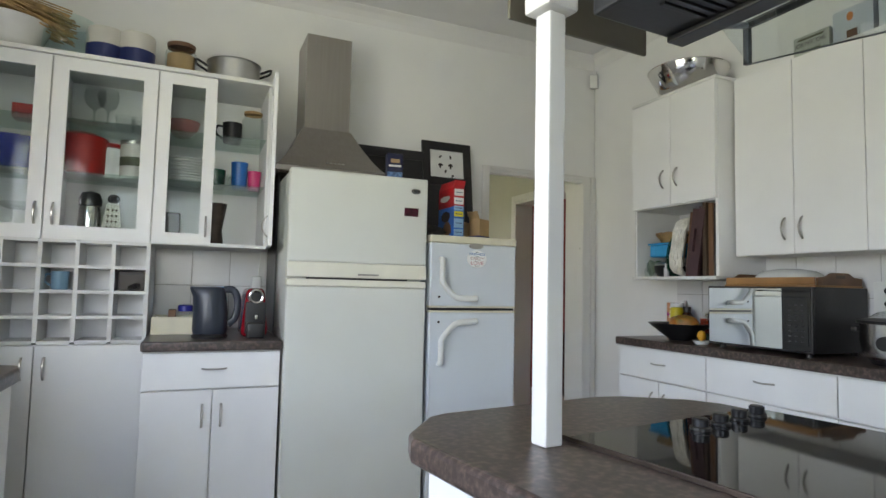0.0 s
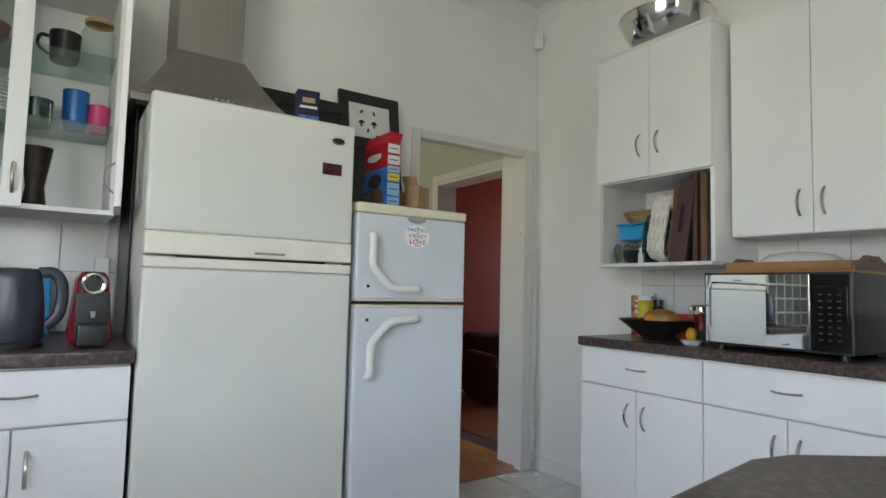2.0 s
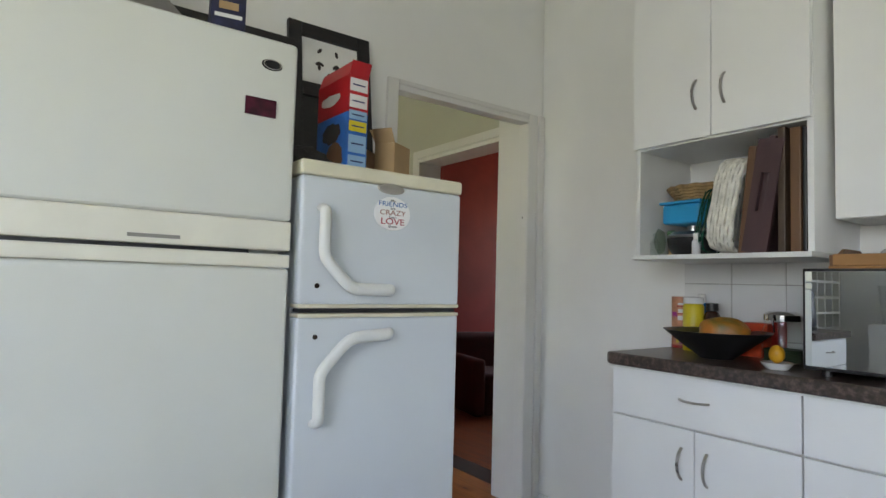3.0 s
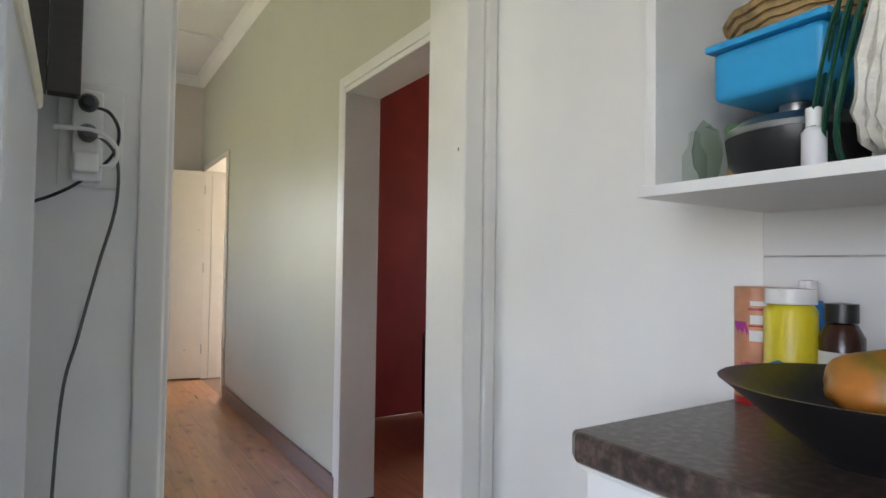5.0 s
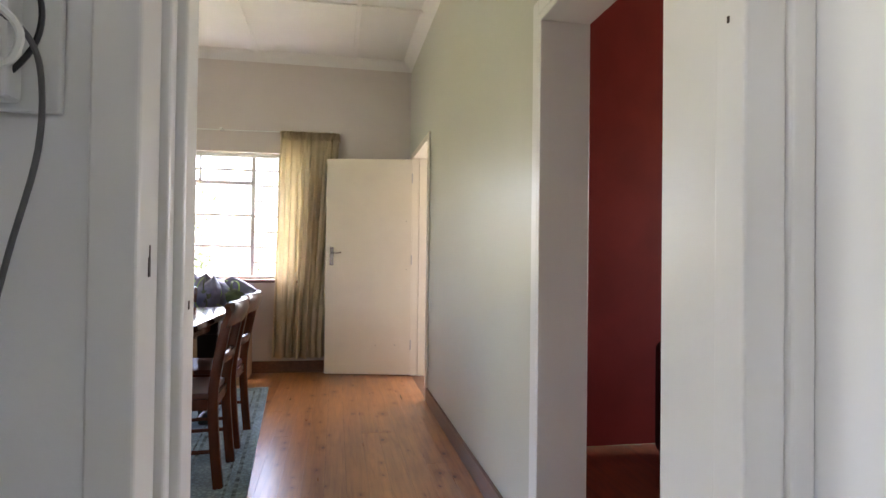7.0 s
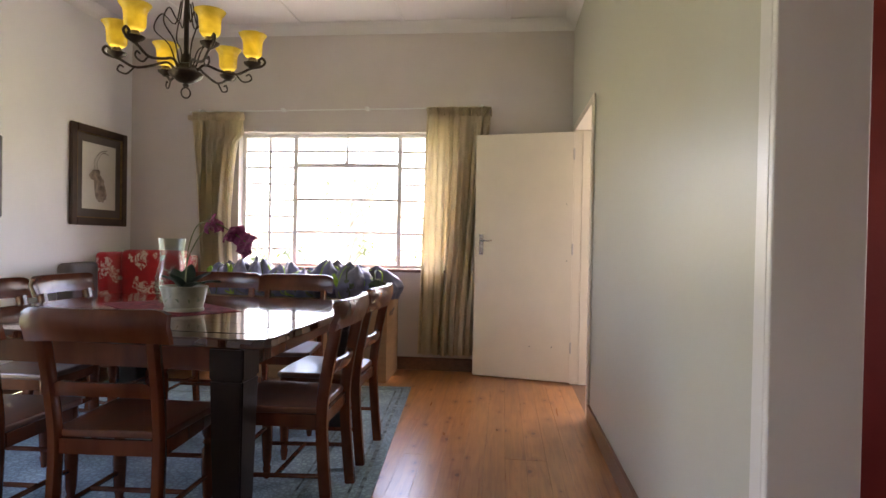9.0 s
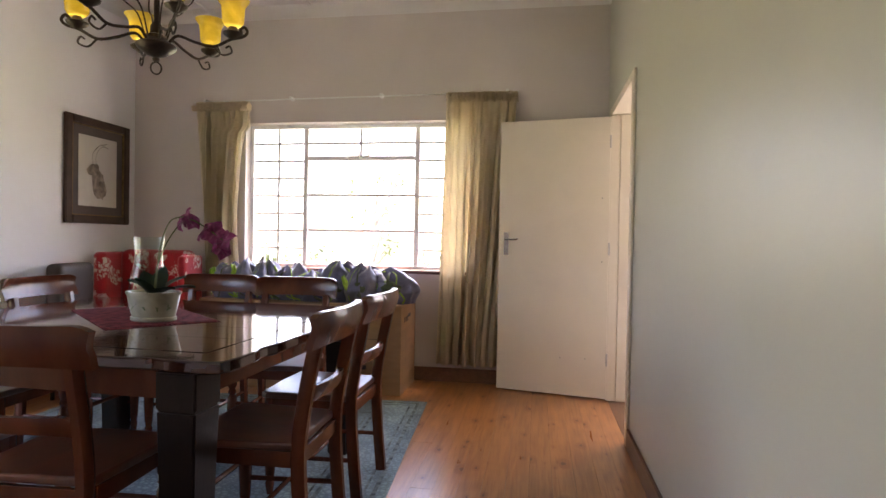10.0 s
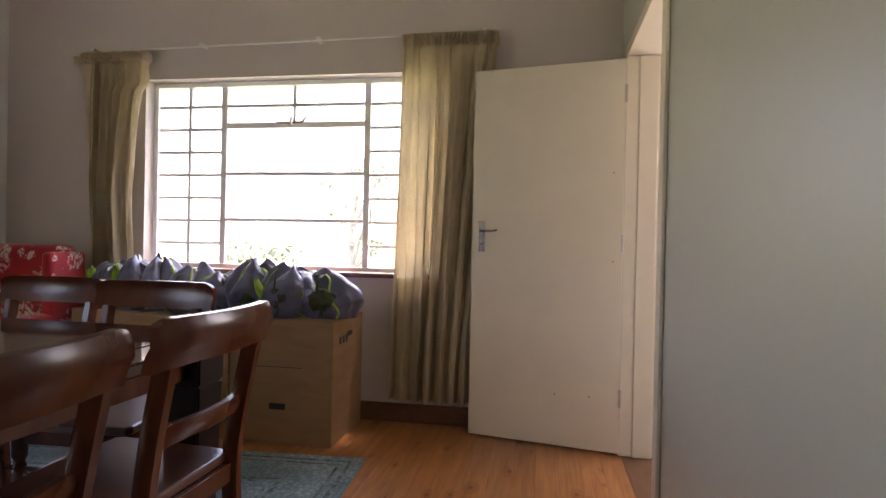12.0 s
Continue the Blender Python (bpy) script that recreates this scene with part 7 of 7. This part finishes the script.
c = turned("blue_bottle", [(0, 0), (0.026, 0), (0.028, 0.17), (0.02, 0.18), (0, 0.18)], paint("blue_bottle_plastic", (0.01, 0.16, 0.45), 0.3), (-0.056, -0.915, WT), "blue bottle with a white cap", "bottle")
part("cap", lathe([(0.014, 0.181), (0.014, 0.212), (0, 0.214)], 14), PORC, c, smooth=True)
c = turned("medicine_bottle", [(0, 0), (0.028, 0), (0.030, 0.13), (0.02, 0.15), (0, 0.152)], paint("brown_bottle", (0.04, 0.015, 0.01), 0.2), (-0.115, -0.99, WT), "dark brown bottle with a pale label", "bottle")
part("cap", lathe([(0.022, 0.1525), (0.022, 0.18), (0, 0.182)], 14), BLACKP, c, smooth=True)
part("label_patch", lathe([(0.0306, 0.03), (0.0308, 0.11)], 20), WHITEB, c, smooth=True)
solo("tea_carton", box(-0.12, -0.06, -1.19, -1.09, WT, WT + 0.118, 0.002), paint("orange_red_card", (0.50, 0.06, 0.02), 0.4, var=0.4, scale=18), "orange-red tea carton behind the bowl", "carton")
solo("tea_carton_red", box(-0.10, -0.03, -1.215, -1.195, WT, WT + 0.125, 0.002), REDE, "red tea carton behind the bowl", "carton")
c = turned("clip_top_jar", [(0, 0.002), (0.058, 0), (0.062, 0.01), (0.062, 0.10), (0.052, 0.12), (0.052, 0.135)], CLEAR, (-0.20, -1.275, WT), "large clip-top glass jar with green contents", "jar")
part("lid", lathe([(0.056, 0.136), (0.056, 0.155), (0.04, 0.165), (0, 0.166)], 20), CHROME, c, smooth=True)
part("clip", tube([(-0.058, 0, 0.10), (-0.066, 0, 0.13), (-0.058, 0, 0.155)], 0.003, 5), CHROME, c, smooth=True)
part("contents", lathe([(0, 0.006), (0.055, 0.006), (0.055, 0.045), (0, 0.05)], 18), paint("green_leaf_tea", (0.03, 0.05, 0.025), 0.8), c, smooth=True)
c = turned("steel_bowl_small", [(0, 0), (0.03, 0), (0.055, 0.05), (0.05, 0.10), (0.02, 0.125), (0, 0.128)], CHROME, (-0.12, -1.38, WT), "polished steel sugar pot with a lid", "pot")
c = turned("white_dish", [(0, 0), (0.03, 0), (0.045, 0.02), (0.042, 0.02), (0, 0.008)], PORC, (-0.375, -1.335, WT), "small white dish with a yellow fruit", "dish")
based("lemon", blob(0.022, 0.022, 0.027, 0.04, 2, 1, 3), mat("yellow_fruit_skin", (0.55, 0.27, 0.01), 0.4, var=0.15, scale=20), (-0.375, -1.335, WT + 0.044), "yellow fruit in a small dish", "fruit", smooth=True)

KEYG = mat("faint_grey_key", (0.035, 0.037, 0.04), 0.5, var=0.1, scale=20)
c = thing("microwave_oven", (-0.23, -1.69, WT), "black microwave oven with a mirrored door", "microwave oven")
partw("case", box(-0.405, -0.045, -1.943, -1.425, WT + 0.018, 1.200, 0.004), BLACKP, c)
d = partw("door_frame", box(-0.424, -0.4055, -1.943, -1.425, WT + 0.018, 1.200, 0.003), BLACKP, c)
partw("mirror_door", box(-0.4275, -0.4245, -1.812, -1.432, WT + 0.027, 1.192, 0.001), MIRROR, d, "mirrored glass door")
partw("control_surround", box(-0.4275, -0.4245, -1.937, -1.815, WT + 0.027, 1.192, 0.001), BLACKG, d)
k = partw("control_panel", box(-0.4295, -0.4277, -1.928, -1.825, WT + 0.05, 1.150, 0.0008), BLACKG, d, "black keypad")
for i in range(8):
    for j in range(3):
        partw("key", box(-0.4302, -0.4296, -1.909 + j * 0.028, -1.898 + j * 0.028, WT + 0.063 + i * 0.022, WT + 0.067 + i * 0.022), KEYG, k)
for x in (-0.38, -0.08):
    for y in (-1.90, -1.47):
        partw("foot", lathe([(0, 0), (0.014, 0), (0.014, 0.0178), (0, 0.0178)], 10, None, x, y, WT), BLACKP, c)

c.matrix_world = pose(-0.23, -1.69, WT, 0, 0, 1.0)

c = thing("wooden_tray", (-0.21, -1.70, 1.2008), "honey wooden serving tray on the microwave", "tray")
part("base", box(-0.155, 0.155, -0.23, 0.23, 0, 0.008, 0.001), OAK, c)
for s in (-1, 1):
    part("long_side", box(min(s * 0.145, s * 0.155), max(s * 0.145, s * 0.155), -0.22, 0.22, 0.0085, 0.042, 0.003), OAK, c)
    own = bmesh.new()
    prof = [(-0.145, 0.0085), (0.145, 0.0085), (0.145, 0.04), (0.09, 0.045), (0.055, 0.062), (-0.055, 0.062), (-0.09, 0.045), (-0.145, 0.04)]
    lo_, hi_ = s * 0.221, s * 0.231
    va = [own.verts.new((x, lo_, z)) for x, z in prof]
    vb = [own.verts.new((x, hi_, z)) for x, z in prof]
    own.faces.new(va)
    own.faces.new(vb[::-1])
    for i in range(8):
        own.faces.new((va[i], va[(i + 1) % 8], vb[(i + 1) % 8], vb[i]))
    part("handle_end", own, BROWNW, c, "shaped end with a hand hole")
    part("hand_hole", box(-0.03, 0.03, min(s * 0.2315, s * 0.2322), max(s * 0.2315, s * 0.2322), 0.038, 0.052), DARKW, c)
c = turned("plastic_dome", [(0.15, 0.0), (0.152, 0.012), (0.14, 0.045), (0.11, 0.066), (0.05, 0.076), (0, 0.078)], mat("milky_plastic", (0.60, 0.62, 0.61), 0.25, var=0.05, scale=9), (-0.20, -1.69, 1.2095), "milky plastic food cover on the tray", "food cover", 32)

c = thing("slow_cooker", (-0.26, -2.24, WT), "oval steel slow cooker with a black rim", "slow cooker")
part("foot_ring", lathe([(0, 0), (0.12, 0), (0.13, 0.02), (0, 0.02)], 32, squash=1.25), BLACKP, c, smooth=True)
part("steel_body", lathe([(0.13, 0.0205), (0.142, 0.03), (0.150, 0.09), (0.150, 0.155)], 36, squash=1.25), mat("smooth_steel", (0.62, 0.61, 0.59), 0.2, metal=1.0, var=0.05, scale=4, bump=0.01), c, smooth=True)
part("rim", lathe([(0.150, 0.1555), (0.160, 0.157), (0.162, 0.168), (0.13, 0.176), (0, 0.178)], 36, squash=1.25), BLACKP, c, smooth=True)
part("glass_lid", lathe([(0.128, 0.1785), (0.10, 0.20), (0.05, 0.214), (0, 0.217)], 32, squash=1.25), CLEAR, c, smooth=True)
part("lid_knob", lathe([(0.012, 0.2175), (0.010, 0.235), (0.026, 0.24), (0.026, 0.25), (0, 0.252)], 18), BLACKP, c, smooth=True)
own = lathe([(0, 0.006), (0.026, 0.006), (0.028, 0)], 22)
own.transform(pose(-0.1505, 0.03, 0.085, 0, -90, 0))
part("dial", own, BLACKP, c, "black control dial", smooth=True)
for s in (-1, 1):
    part("side_handle", moved(box(-0.05, 0.05, 0, 0.025, 0, 0.02, 0.006), 0, s * 0.20 - 0.0125, 0.12), BLACKP, c)
c = thing("worktop_socket", (-0.03, -2.05, 1.08), "white wall socket with two black plugs", "socket")
partw("plate", box(-0.036, -0.0255, -2.11, -1.96, 1.10, 1.23, 0.003), WPLAST, c)
for z in (1.19, 1.135):
    own = lathe(PLUG, 12)
    own.transform(pose(-0.037, -2.03, z, 0, -90, 0))
    partw("plug", own, BLACKP, c, smooth=True)
partw("cable", tube(curve_points([(-0.075, -2.03, 1.19), (-0.09, -2.08, 1.20), (-0.08, -2.2, 1.215), (-0.07, -2.27, 1.18), (-0.07, -2.28, 1.10), (-0.06, -2.2, 0.93), (-0.06, -2.1, 0.91)], 6), 0.005, 6), BLACKP, c, smooth=True)
partw("cable", tube(curve_points([(-0.075, -2.03, 1.135), (-0.09, -2.08, 1.135), (-0.085, -2.16, 1.10), (-0.07, -2.14, 0.98), (-0.06, -2.08, 0.92)], 6), 0.005, 6), BLACKP, c, smooth=True)

# ---- in the nook ----
NZ = 1.2525
c = thing("straw_basket", (-0.20, -1.0, 1.448), "shallow oval straw basket in the nook", "basket")
for k in range(6):
    r_ = 0.062 + 0.006 * k
    own = tube([(r_ * 1.05 * math.cos(a / 28 * 6.2832), r_ * 1.35 * math.sin(a / 28 * 6.2832) , 0.006 + k * 0.010 + 0.002 * math.sin(a * 3.0)) for a in range(29)], 0.0065, 6)
    part("straw_coil", own, STRAW, c, smooth=True)
c = thing("blue_plastic_box", (-0.235, -1.0, 1.365), "sky blue plastic box in the nook", "box", rz=-3)
own = box(-0.10, 0.10, -0.075, 0.075, 0, 0.07, 0.012, seg=3)
part("tub", own, SKYB, c, smooth=True)
part("rim", box(-0.107, 0.107, -0.082, 0.082, 0.0705, 0.080, 0.003), SKYB, c)
c = thing("black_pan", (-0.235, -0.985, NZ), "black cooking pan in the nook", "pan")
part("pan", lathe([(0, 0), (0.065, 0), (0.085, 0.03), (0.09, 0.065), (0.084, 0.065), (0.06, 0.012), (0, 0.01)], 28), BLACKP, c, smooth=True)
part("lid", lathe([(0.086, 0.0655), (0.09, 0.074), (0.07, 0.088), (0.02, 0.0915), (0.02, 0.111), (0, 0.1115)], 28), ALU, c, smooth=True)
c = turned("small_bottle", [(0, 0), (0.014, 0), (0.014, 0.045), (0.008, 0.052), (0, 0.052)], paint("white_label", (0.6, 0.6, 0.62)), (-0.335, -1.055, NZ), "small bottle with a white cap", "bottle", 14)
part("cap", lathe([(0.009, 0.0525), (0.009, 0.075), (0, 0.076)], 12), PORC, c, smooth=True)
own = blob(0.03, 0.014, 0.045, 0.25, 4, 3, 3)
based("clear_packet", own, glass("clear_film", (0.80, 0.86, 0.80), 0.15), (-0.28, -0.880, NZ + 0.056), "clear plastic packet in the nook", "packet", smooth=True)
c = thing("herb_packet", (-0.24, -0.905, NZ + 0.004), "tan paper herb packet with a green band", "packet", rz=20)
for nm, prof, m_ in (("wrapper", [(0, 0), (0.020, 0.0), (0.019, 0.03), (0.021, 0.075), (0, 0.076)], KRAFT), ("band", [(0.0215, 0.0762), (0.023, 0.088), (0.017, 0.094), (0, 0.095)], paint("sage_band", (0.13, 0.24, 0.12), 0.5))):
    own = lathe(prof, 18, squash=0.7)
    own.transform(pose(0, 0, 0, 0, -10, 0))
    part(nm, own, m_, c, smooth=True)
c = turned("clear_bottle", [(0, 0.002), (0.017, 0), (0.018, 0.05), (0.008, 0.065), (0.008, 0.085), (0, 0.086)], CLEAR, (-0.30, -0.872, NZ), "small clear glass bottle in the nook", "bottle", 16)


def wicker_tray():
    c = thing("wicker_tray", (-0.22, -1.135, NZ), "white painted wicker tray standing on edge", "tray")
    lean_ = pose(-0.22, -1.135, NZ, 10, 0, 0)
    for k in range(7):
        s = 1 - 0.012 * abs(k - 3)
        pts = []
        for a in range(41):
            an = a / 40 * 6.2832
            ca, sa = math.cos(an), math.sin(an)
            rx, rz_ = 0.135 * s, 0.155 * s
            pts.append((-0.02 + rx * math.copysign(abs(ca) ** 0.5, ca), -0.042 + k * 0.012 + 0.003 * math.sin(a * 2.2 + k * 3), 0.165 + rz_ * math.copysign(abs(sa) ** 0.5, sa)))
        own = tube(pts, 0.0085, 6)
        own.transform(lean_)
        partw("wicker_strand", own, WICKW, c, smooth=True)
    for i in range(9):
        own = tube([(-0.11 + i * 0.0275, 0.03 - 0.0, 0.05), (-0.11 + i * 0.0275, 0.033, 0.28)], 0.005, 6)
        own.transform(lean_)
        partw("wicker_strand", own, WICKW, c, smooth=True)


wicker_tray()


def wire_basket():
    """A dark green wire basket standing on its side beside the wicker tray."""
    c = thing("wire_basket", (-0.25, -1.075, NZ), "dark green wire basket standing on its side", "basket")
    m = pose(-0.25, -1.075, NZ, 12, 0, 0)
    for k, s in enumerate((1.0, 0.96, 0.9)):
        pts = [(0.105 * s * math.copysign(abs(math.cos(a / 32 * 6.2832)) ** 0.6, math.cos(a / 32 * 6.2832)), 0.016 * k, 0.122 + 0.118 * s * math.copysign(abs(math.sin(a / 32 * 6.2832)) ** 0.6, math.sin(a / 32 * 6.2832))) for a in range(33)]
        own = tube(pts, 0.004 if k == 0 else 0.0025, 6)
        own.transform(m)
        partw("wire_ring", own, GREENP, c, smooth=True)
    for i in range(7):
        x = -0.08 + i * 0.0267
        own = tube([(x, 0.033, 0.03), (x, 0.034, 0.215)], 0.002, 5)
        own.transform(m)
        partw("wire", own, GREENP, c)


wire_basket()


def standing_board(name, y, t, h, w, tilt, material, label, slot=False):
    c = thing(name, (-0.21, y, NZ), label, "tray", group="boards standing in the nook")
    m = pose(-0.21, y, NZ, tilt, 0, 0)
    if slot:
        for x0, x1, z0, z1 in ((-w, -w * 0.66, 0, h), (-w * 0.34, w, 0, h), (-w * 0.66, -w * 0.34, 0, h * 0.36), (-w * 0.66, -w * 0.34, h * 0.66, h)):
            own = box(x0, x1, -t, 0, z0, z1)
            own.transform(m)
            partw("board", own, material, c)
    else:
        own = box(-w, w, -t, 0, 0, h, 0.004)
        own.transform(m)
        partw("board", own, material, c)
    return c


standing_board("brown_board", -1.205, 0.025, 0.345, 0.14, 6, BROWNW, "brown wooden tray standing on edge")
standing_board("slotted_tray", -1.250, 0.018, 0.370, 0.145, 9, PURPW, "purple-brown wooden tray with a hand slot", False)
c = thing("slotted_tray_end", (-0.36, -1.265, NZ), "purple-brown tray end board with a hand slot", "tray")
m = pose(-0.362, -1.262, NZ, 9, 0, 0)
for y0, y1, z0, z1 in ((-0.04, -0.012, 0.0, 0.355), (0.012, 0.036, 0, 0.355), (-0.012, 0.012, 0, 0.13), (-0.012, 0.012, 0.25, 0.355)):
    own = box(-0.008, 0.008, y0, y1, z0, z1)
    own.transform(m)
    partw("board", own, PURPW, c)
standing_board("dark_board", -1.335, 0.022, 0.382, 0.155, 0, DARKW, "dark brown wooden frame standing on edge")
c = standing_board("dark_board", -1.368, 0.030, 0.375, 0.150, 0, BROWNW, "brown wooden frame standing on edge")
standing_board("dark_board", -1.402, 0.012, 0.372, 0.150, 0, BLACKW, "black board standing on edge")

# ---- on top of the wall cabinets ----
turned("steel_basin", [(0, 0.0), (0.11, 0.0), (0.16, 0.03), (0.205, 0.11), (0.215, 0.145), (0.222, 0.147), (0.210, 0.143), (0.15, 0.034), (0, 0.006)], CHROME, (-0.225, -1.115, 2.2805), "large polished steel mixing bowl", "bowl", 40)
c = thing("oil_tin", (-0.15, -1.815, 2.2625), "pale grey printed oil tin on the cabinet", "tin")
part("tin", box(-0.05, 0.05, -0.085, 0.085, 0, 0.115, 0.004), paint("pale_grey_tin", (0.40, 0.42, 0.38), 0.4, var=0.1, scale=12), c)
words("OLIVE OIL", 0.026, INK, c, pose(-0.2006, -1.815, 2.335, 90, 0, -90))
part("printed_bar", box(-0.0506, -0.0502, -0.06, 0.06, 0.092, 0.102), PRINT, c)
part("printed_bar", box(-0.0506, -0.0502, -0.045, 0.045, 0.034, 0.042), PRINT, c)
for y, s in ((-2.00, 0.085), (-2.19, 0.085)):
    c = thing("white_carton", (-0.15, y, 2.2625), "white carton with a round orange mark", "carton", group="cartons on the cabinet")
    part("carton", box(-0.05, 0.05, -s, s, 0, 0.16, 0.003), paint("pale_blue_card", (0.52, 0.57, 0.62), 0.5), c)
    part("printed_mark", moved(lathe([(0, 0.0006), (0.02, 0.0006), (0.02, 0)], 18, squash=0.7), -0.0502, 0.01, 0.12, 0, -90, 0), ORANGE, c)
    part("printed_mark", box(-0.0508, -0.0502, -0.02, 0.025, 0.02, 0.06), BROWNW, c)

# ---- kitchen window side, seen in reflections ----
c = thing("low_white_cupboard", (-3.70, -0.92, 0), "low white cupboard beside the kitchen window", "cupboard")
partw("body", box(-3.885, -3.56, -1.13, -0.70, 0.0, 0.93, 0.003), MELAE, c)
for ya in (-1.128, -0.914):
    partw("door", box(-3.5595, -3.542, ya, ya + 0.210, 0.06, 0.925, 0.002), MELA, c)
c = thing("white_bucket", (-3.70, -0.815, 0.9305), "white plastic bucket with a lid", "bucket")
part("bucket", lathe([(0, 0), (0.070, 0), (0.088, 0.25), (0.092, 0.255), (0.092, 0.27), (0, 0.272)], 28), WPLAST, c, smooth=True)
own = blob(0.10, 0.10, 0.09, 0.3, 2.5, 6, 4)
based("plastic_bag", own, WPLAST, (-3.70, -1.02, 1.018), "crumpled white plastic bag on a white cupboard", "bag", smooth=True)
# west window, then the unseen south one added for the fill light
for nm, plane, a0, a1 in (("window_2", "x", -3.52, -1.87), ("window_3", "y", -3.7, -2.5)):
    w_ = thing(nm, (0, 0, 0), "white steel kitchen window with bars", "window", kind="structure")
    own = ring(a0, a1, 0.95, 2.25, 0.03, -0.02, 0.02)
    for k in range(1, 4):
        xx = a0 + (a1 - a0) * k / 4
        box(xx - 0.012, xx + 0.012, -0.015, 0.015, 0.98, 2.22, 0, own)
    mm = pose(XW - 0.10, 0, 0, 0, 0, 90) if plane == "x" else pose(0, YS - 0.08, 0)
    own.transform(mm)
    partw("window_frame", own, WINP, w_)

# ---- pieces of floors and walls ----
floor = thing("floor_dining", (0, 0, 0), "varnished orange pine plank floor", "floor", kind="structure")
partw("subfloor", box(XD, 0.2, 0.0, YN, -0.08, -0.006), mat("dark_gap", (0.03, 0.015, 0.008), 0.9), floor)
rng = random.Random(4)
plank_w = 0.108
lengths = {}


def plank_mesh(length):
    key = round(length, 2)
    if key not in lengths:
        bm = box(-plank_w / 2 + 0.0004, plank_w / 2 - 0.0004, 0.0005, key - 0.0005, -0.022, 0.0, 0.0006, seg=1)
        me = to_mesh("plank", bm, False)
        me.materials.append(PINE)
        lengths[key] = me
    return lengths[key]


x = XH - plank_w / 2 - 0.0005
while x > XD + 0.02:
    y = 0.0
    cut = rng.choice((1.2, 1.8, 2.4, 3.0, 3.6))
    for y0, y1 in ((0.0, cut), (cut, YN - 0.001)):
        ob = new("plank", plank_mesh(y1 - y0))
        ob.parent = floor
        ob.location = (x, y0, 0)
    x -= plank_w
solo("threshold", box(XH + 0.0, 0.2, 3.85, 4.72, -0.02, 0.0015, 0.001), SKIRT, "worn wooden door threshold", "threshold", "structure")

floor = thing("floor_kitchen", (0, 0, 0), "white glazed ceramic tile kitchen floor", "floor", kind="structure")
partw("screed", box(XW, XR, YS, 0.0, -0.08, -0.004), GROUT, floor)
bm = box(0.003, 0.327, 0.003, 0.327, -0.01, 0.0, 0.002, seg=1)
tile = to_mesh("tile", bm, False)
tile.materials.append(TILEF)
for i in range(12):
    for j in range(16):
        ob = new("tile", tile)
        ob.parent = floor
        ob.location = (XR - 0.33 * (i + 1) + 0.02, -0.33 * (j + 1), 0)

splash = thing("splashback_east", (0, 0, 0), "white glazed wall tiles above the worktop", "wall tiles", kind="structure")
partw("grout_bed", box(XR - 0.004, XR - 0.001, -3.96, -0.822, 0.904, 1.352), GROUT, splash)
bm = box(-0.009, -0.004, 0.0015, 0.1925, 0.0015, 0.1985, 0.0012, seg=1)
tile = to_mesh("tile", bm, False)
tile.materials.append(TILEW)
low = to_mesh("tile", box(-0.009, -0.004, 0.0015, 0.1925, 0.0015, 0.0505, 0.0012, seg=1), False)
low.materials.append(TILEW)
for i in range(16):
    for z, me in ((0.905, low), (0.957, tile), (1.157, tile)):
        ob = new("tile", me)
        ob.parent = splash
        ob.location = (XR, -0.822 - 0.194 * (i + 1), z)
splash = thing("splashback_north", (0, 0, 0), "white glazed wall tiles behind the kettle", "wall tiles", kind="structure")
partw("grout_bed", box(-2.985, -2.38, -0.004, -0.001, 0.904, 1.34), GROUT, splash)
tile = to_mesh("tile", box(0.0015, 0.1985, -0.009, -0.004, 0.0015, 0.1985, 0.0012, seg=1), False)
tile.materials.append(TILEW)
low = to_mesh("tile", box(0.0015, 0.1985, -0.009, -0.004, 0.0015, 0.040, 0.0012, seg=1), False)
low.materials.append(TILEW)
for i in range(3):
    for z, me in ((0.905, low), (0.945, tile), (1.145, tile)):
        ob = new("tile", me)
        ob.parent = splash
        ob.location = (-2.98 + 0.2 * i, 0, z)
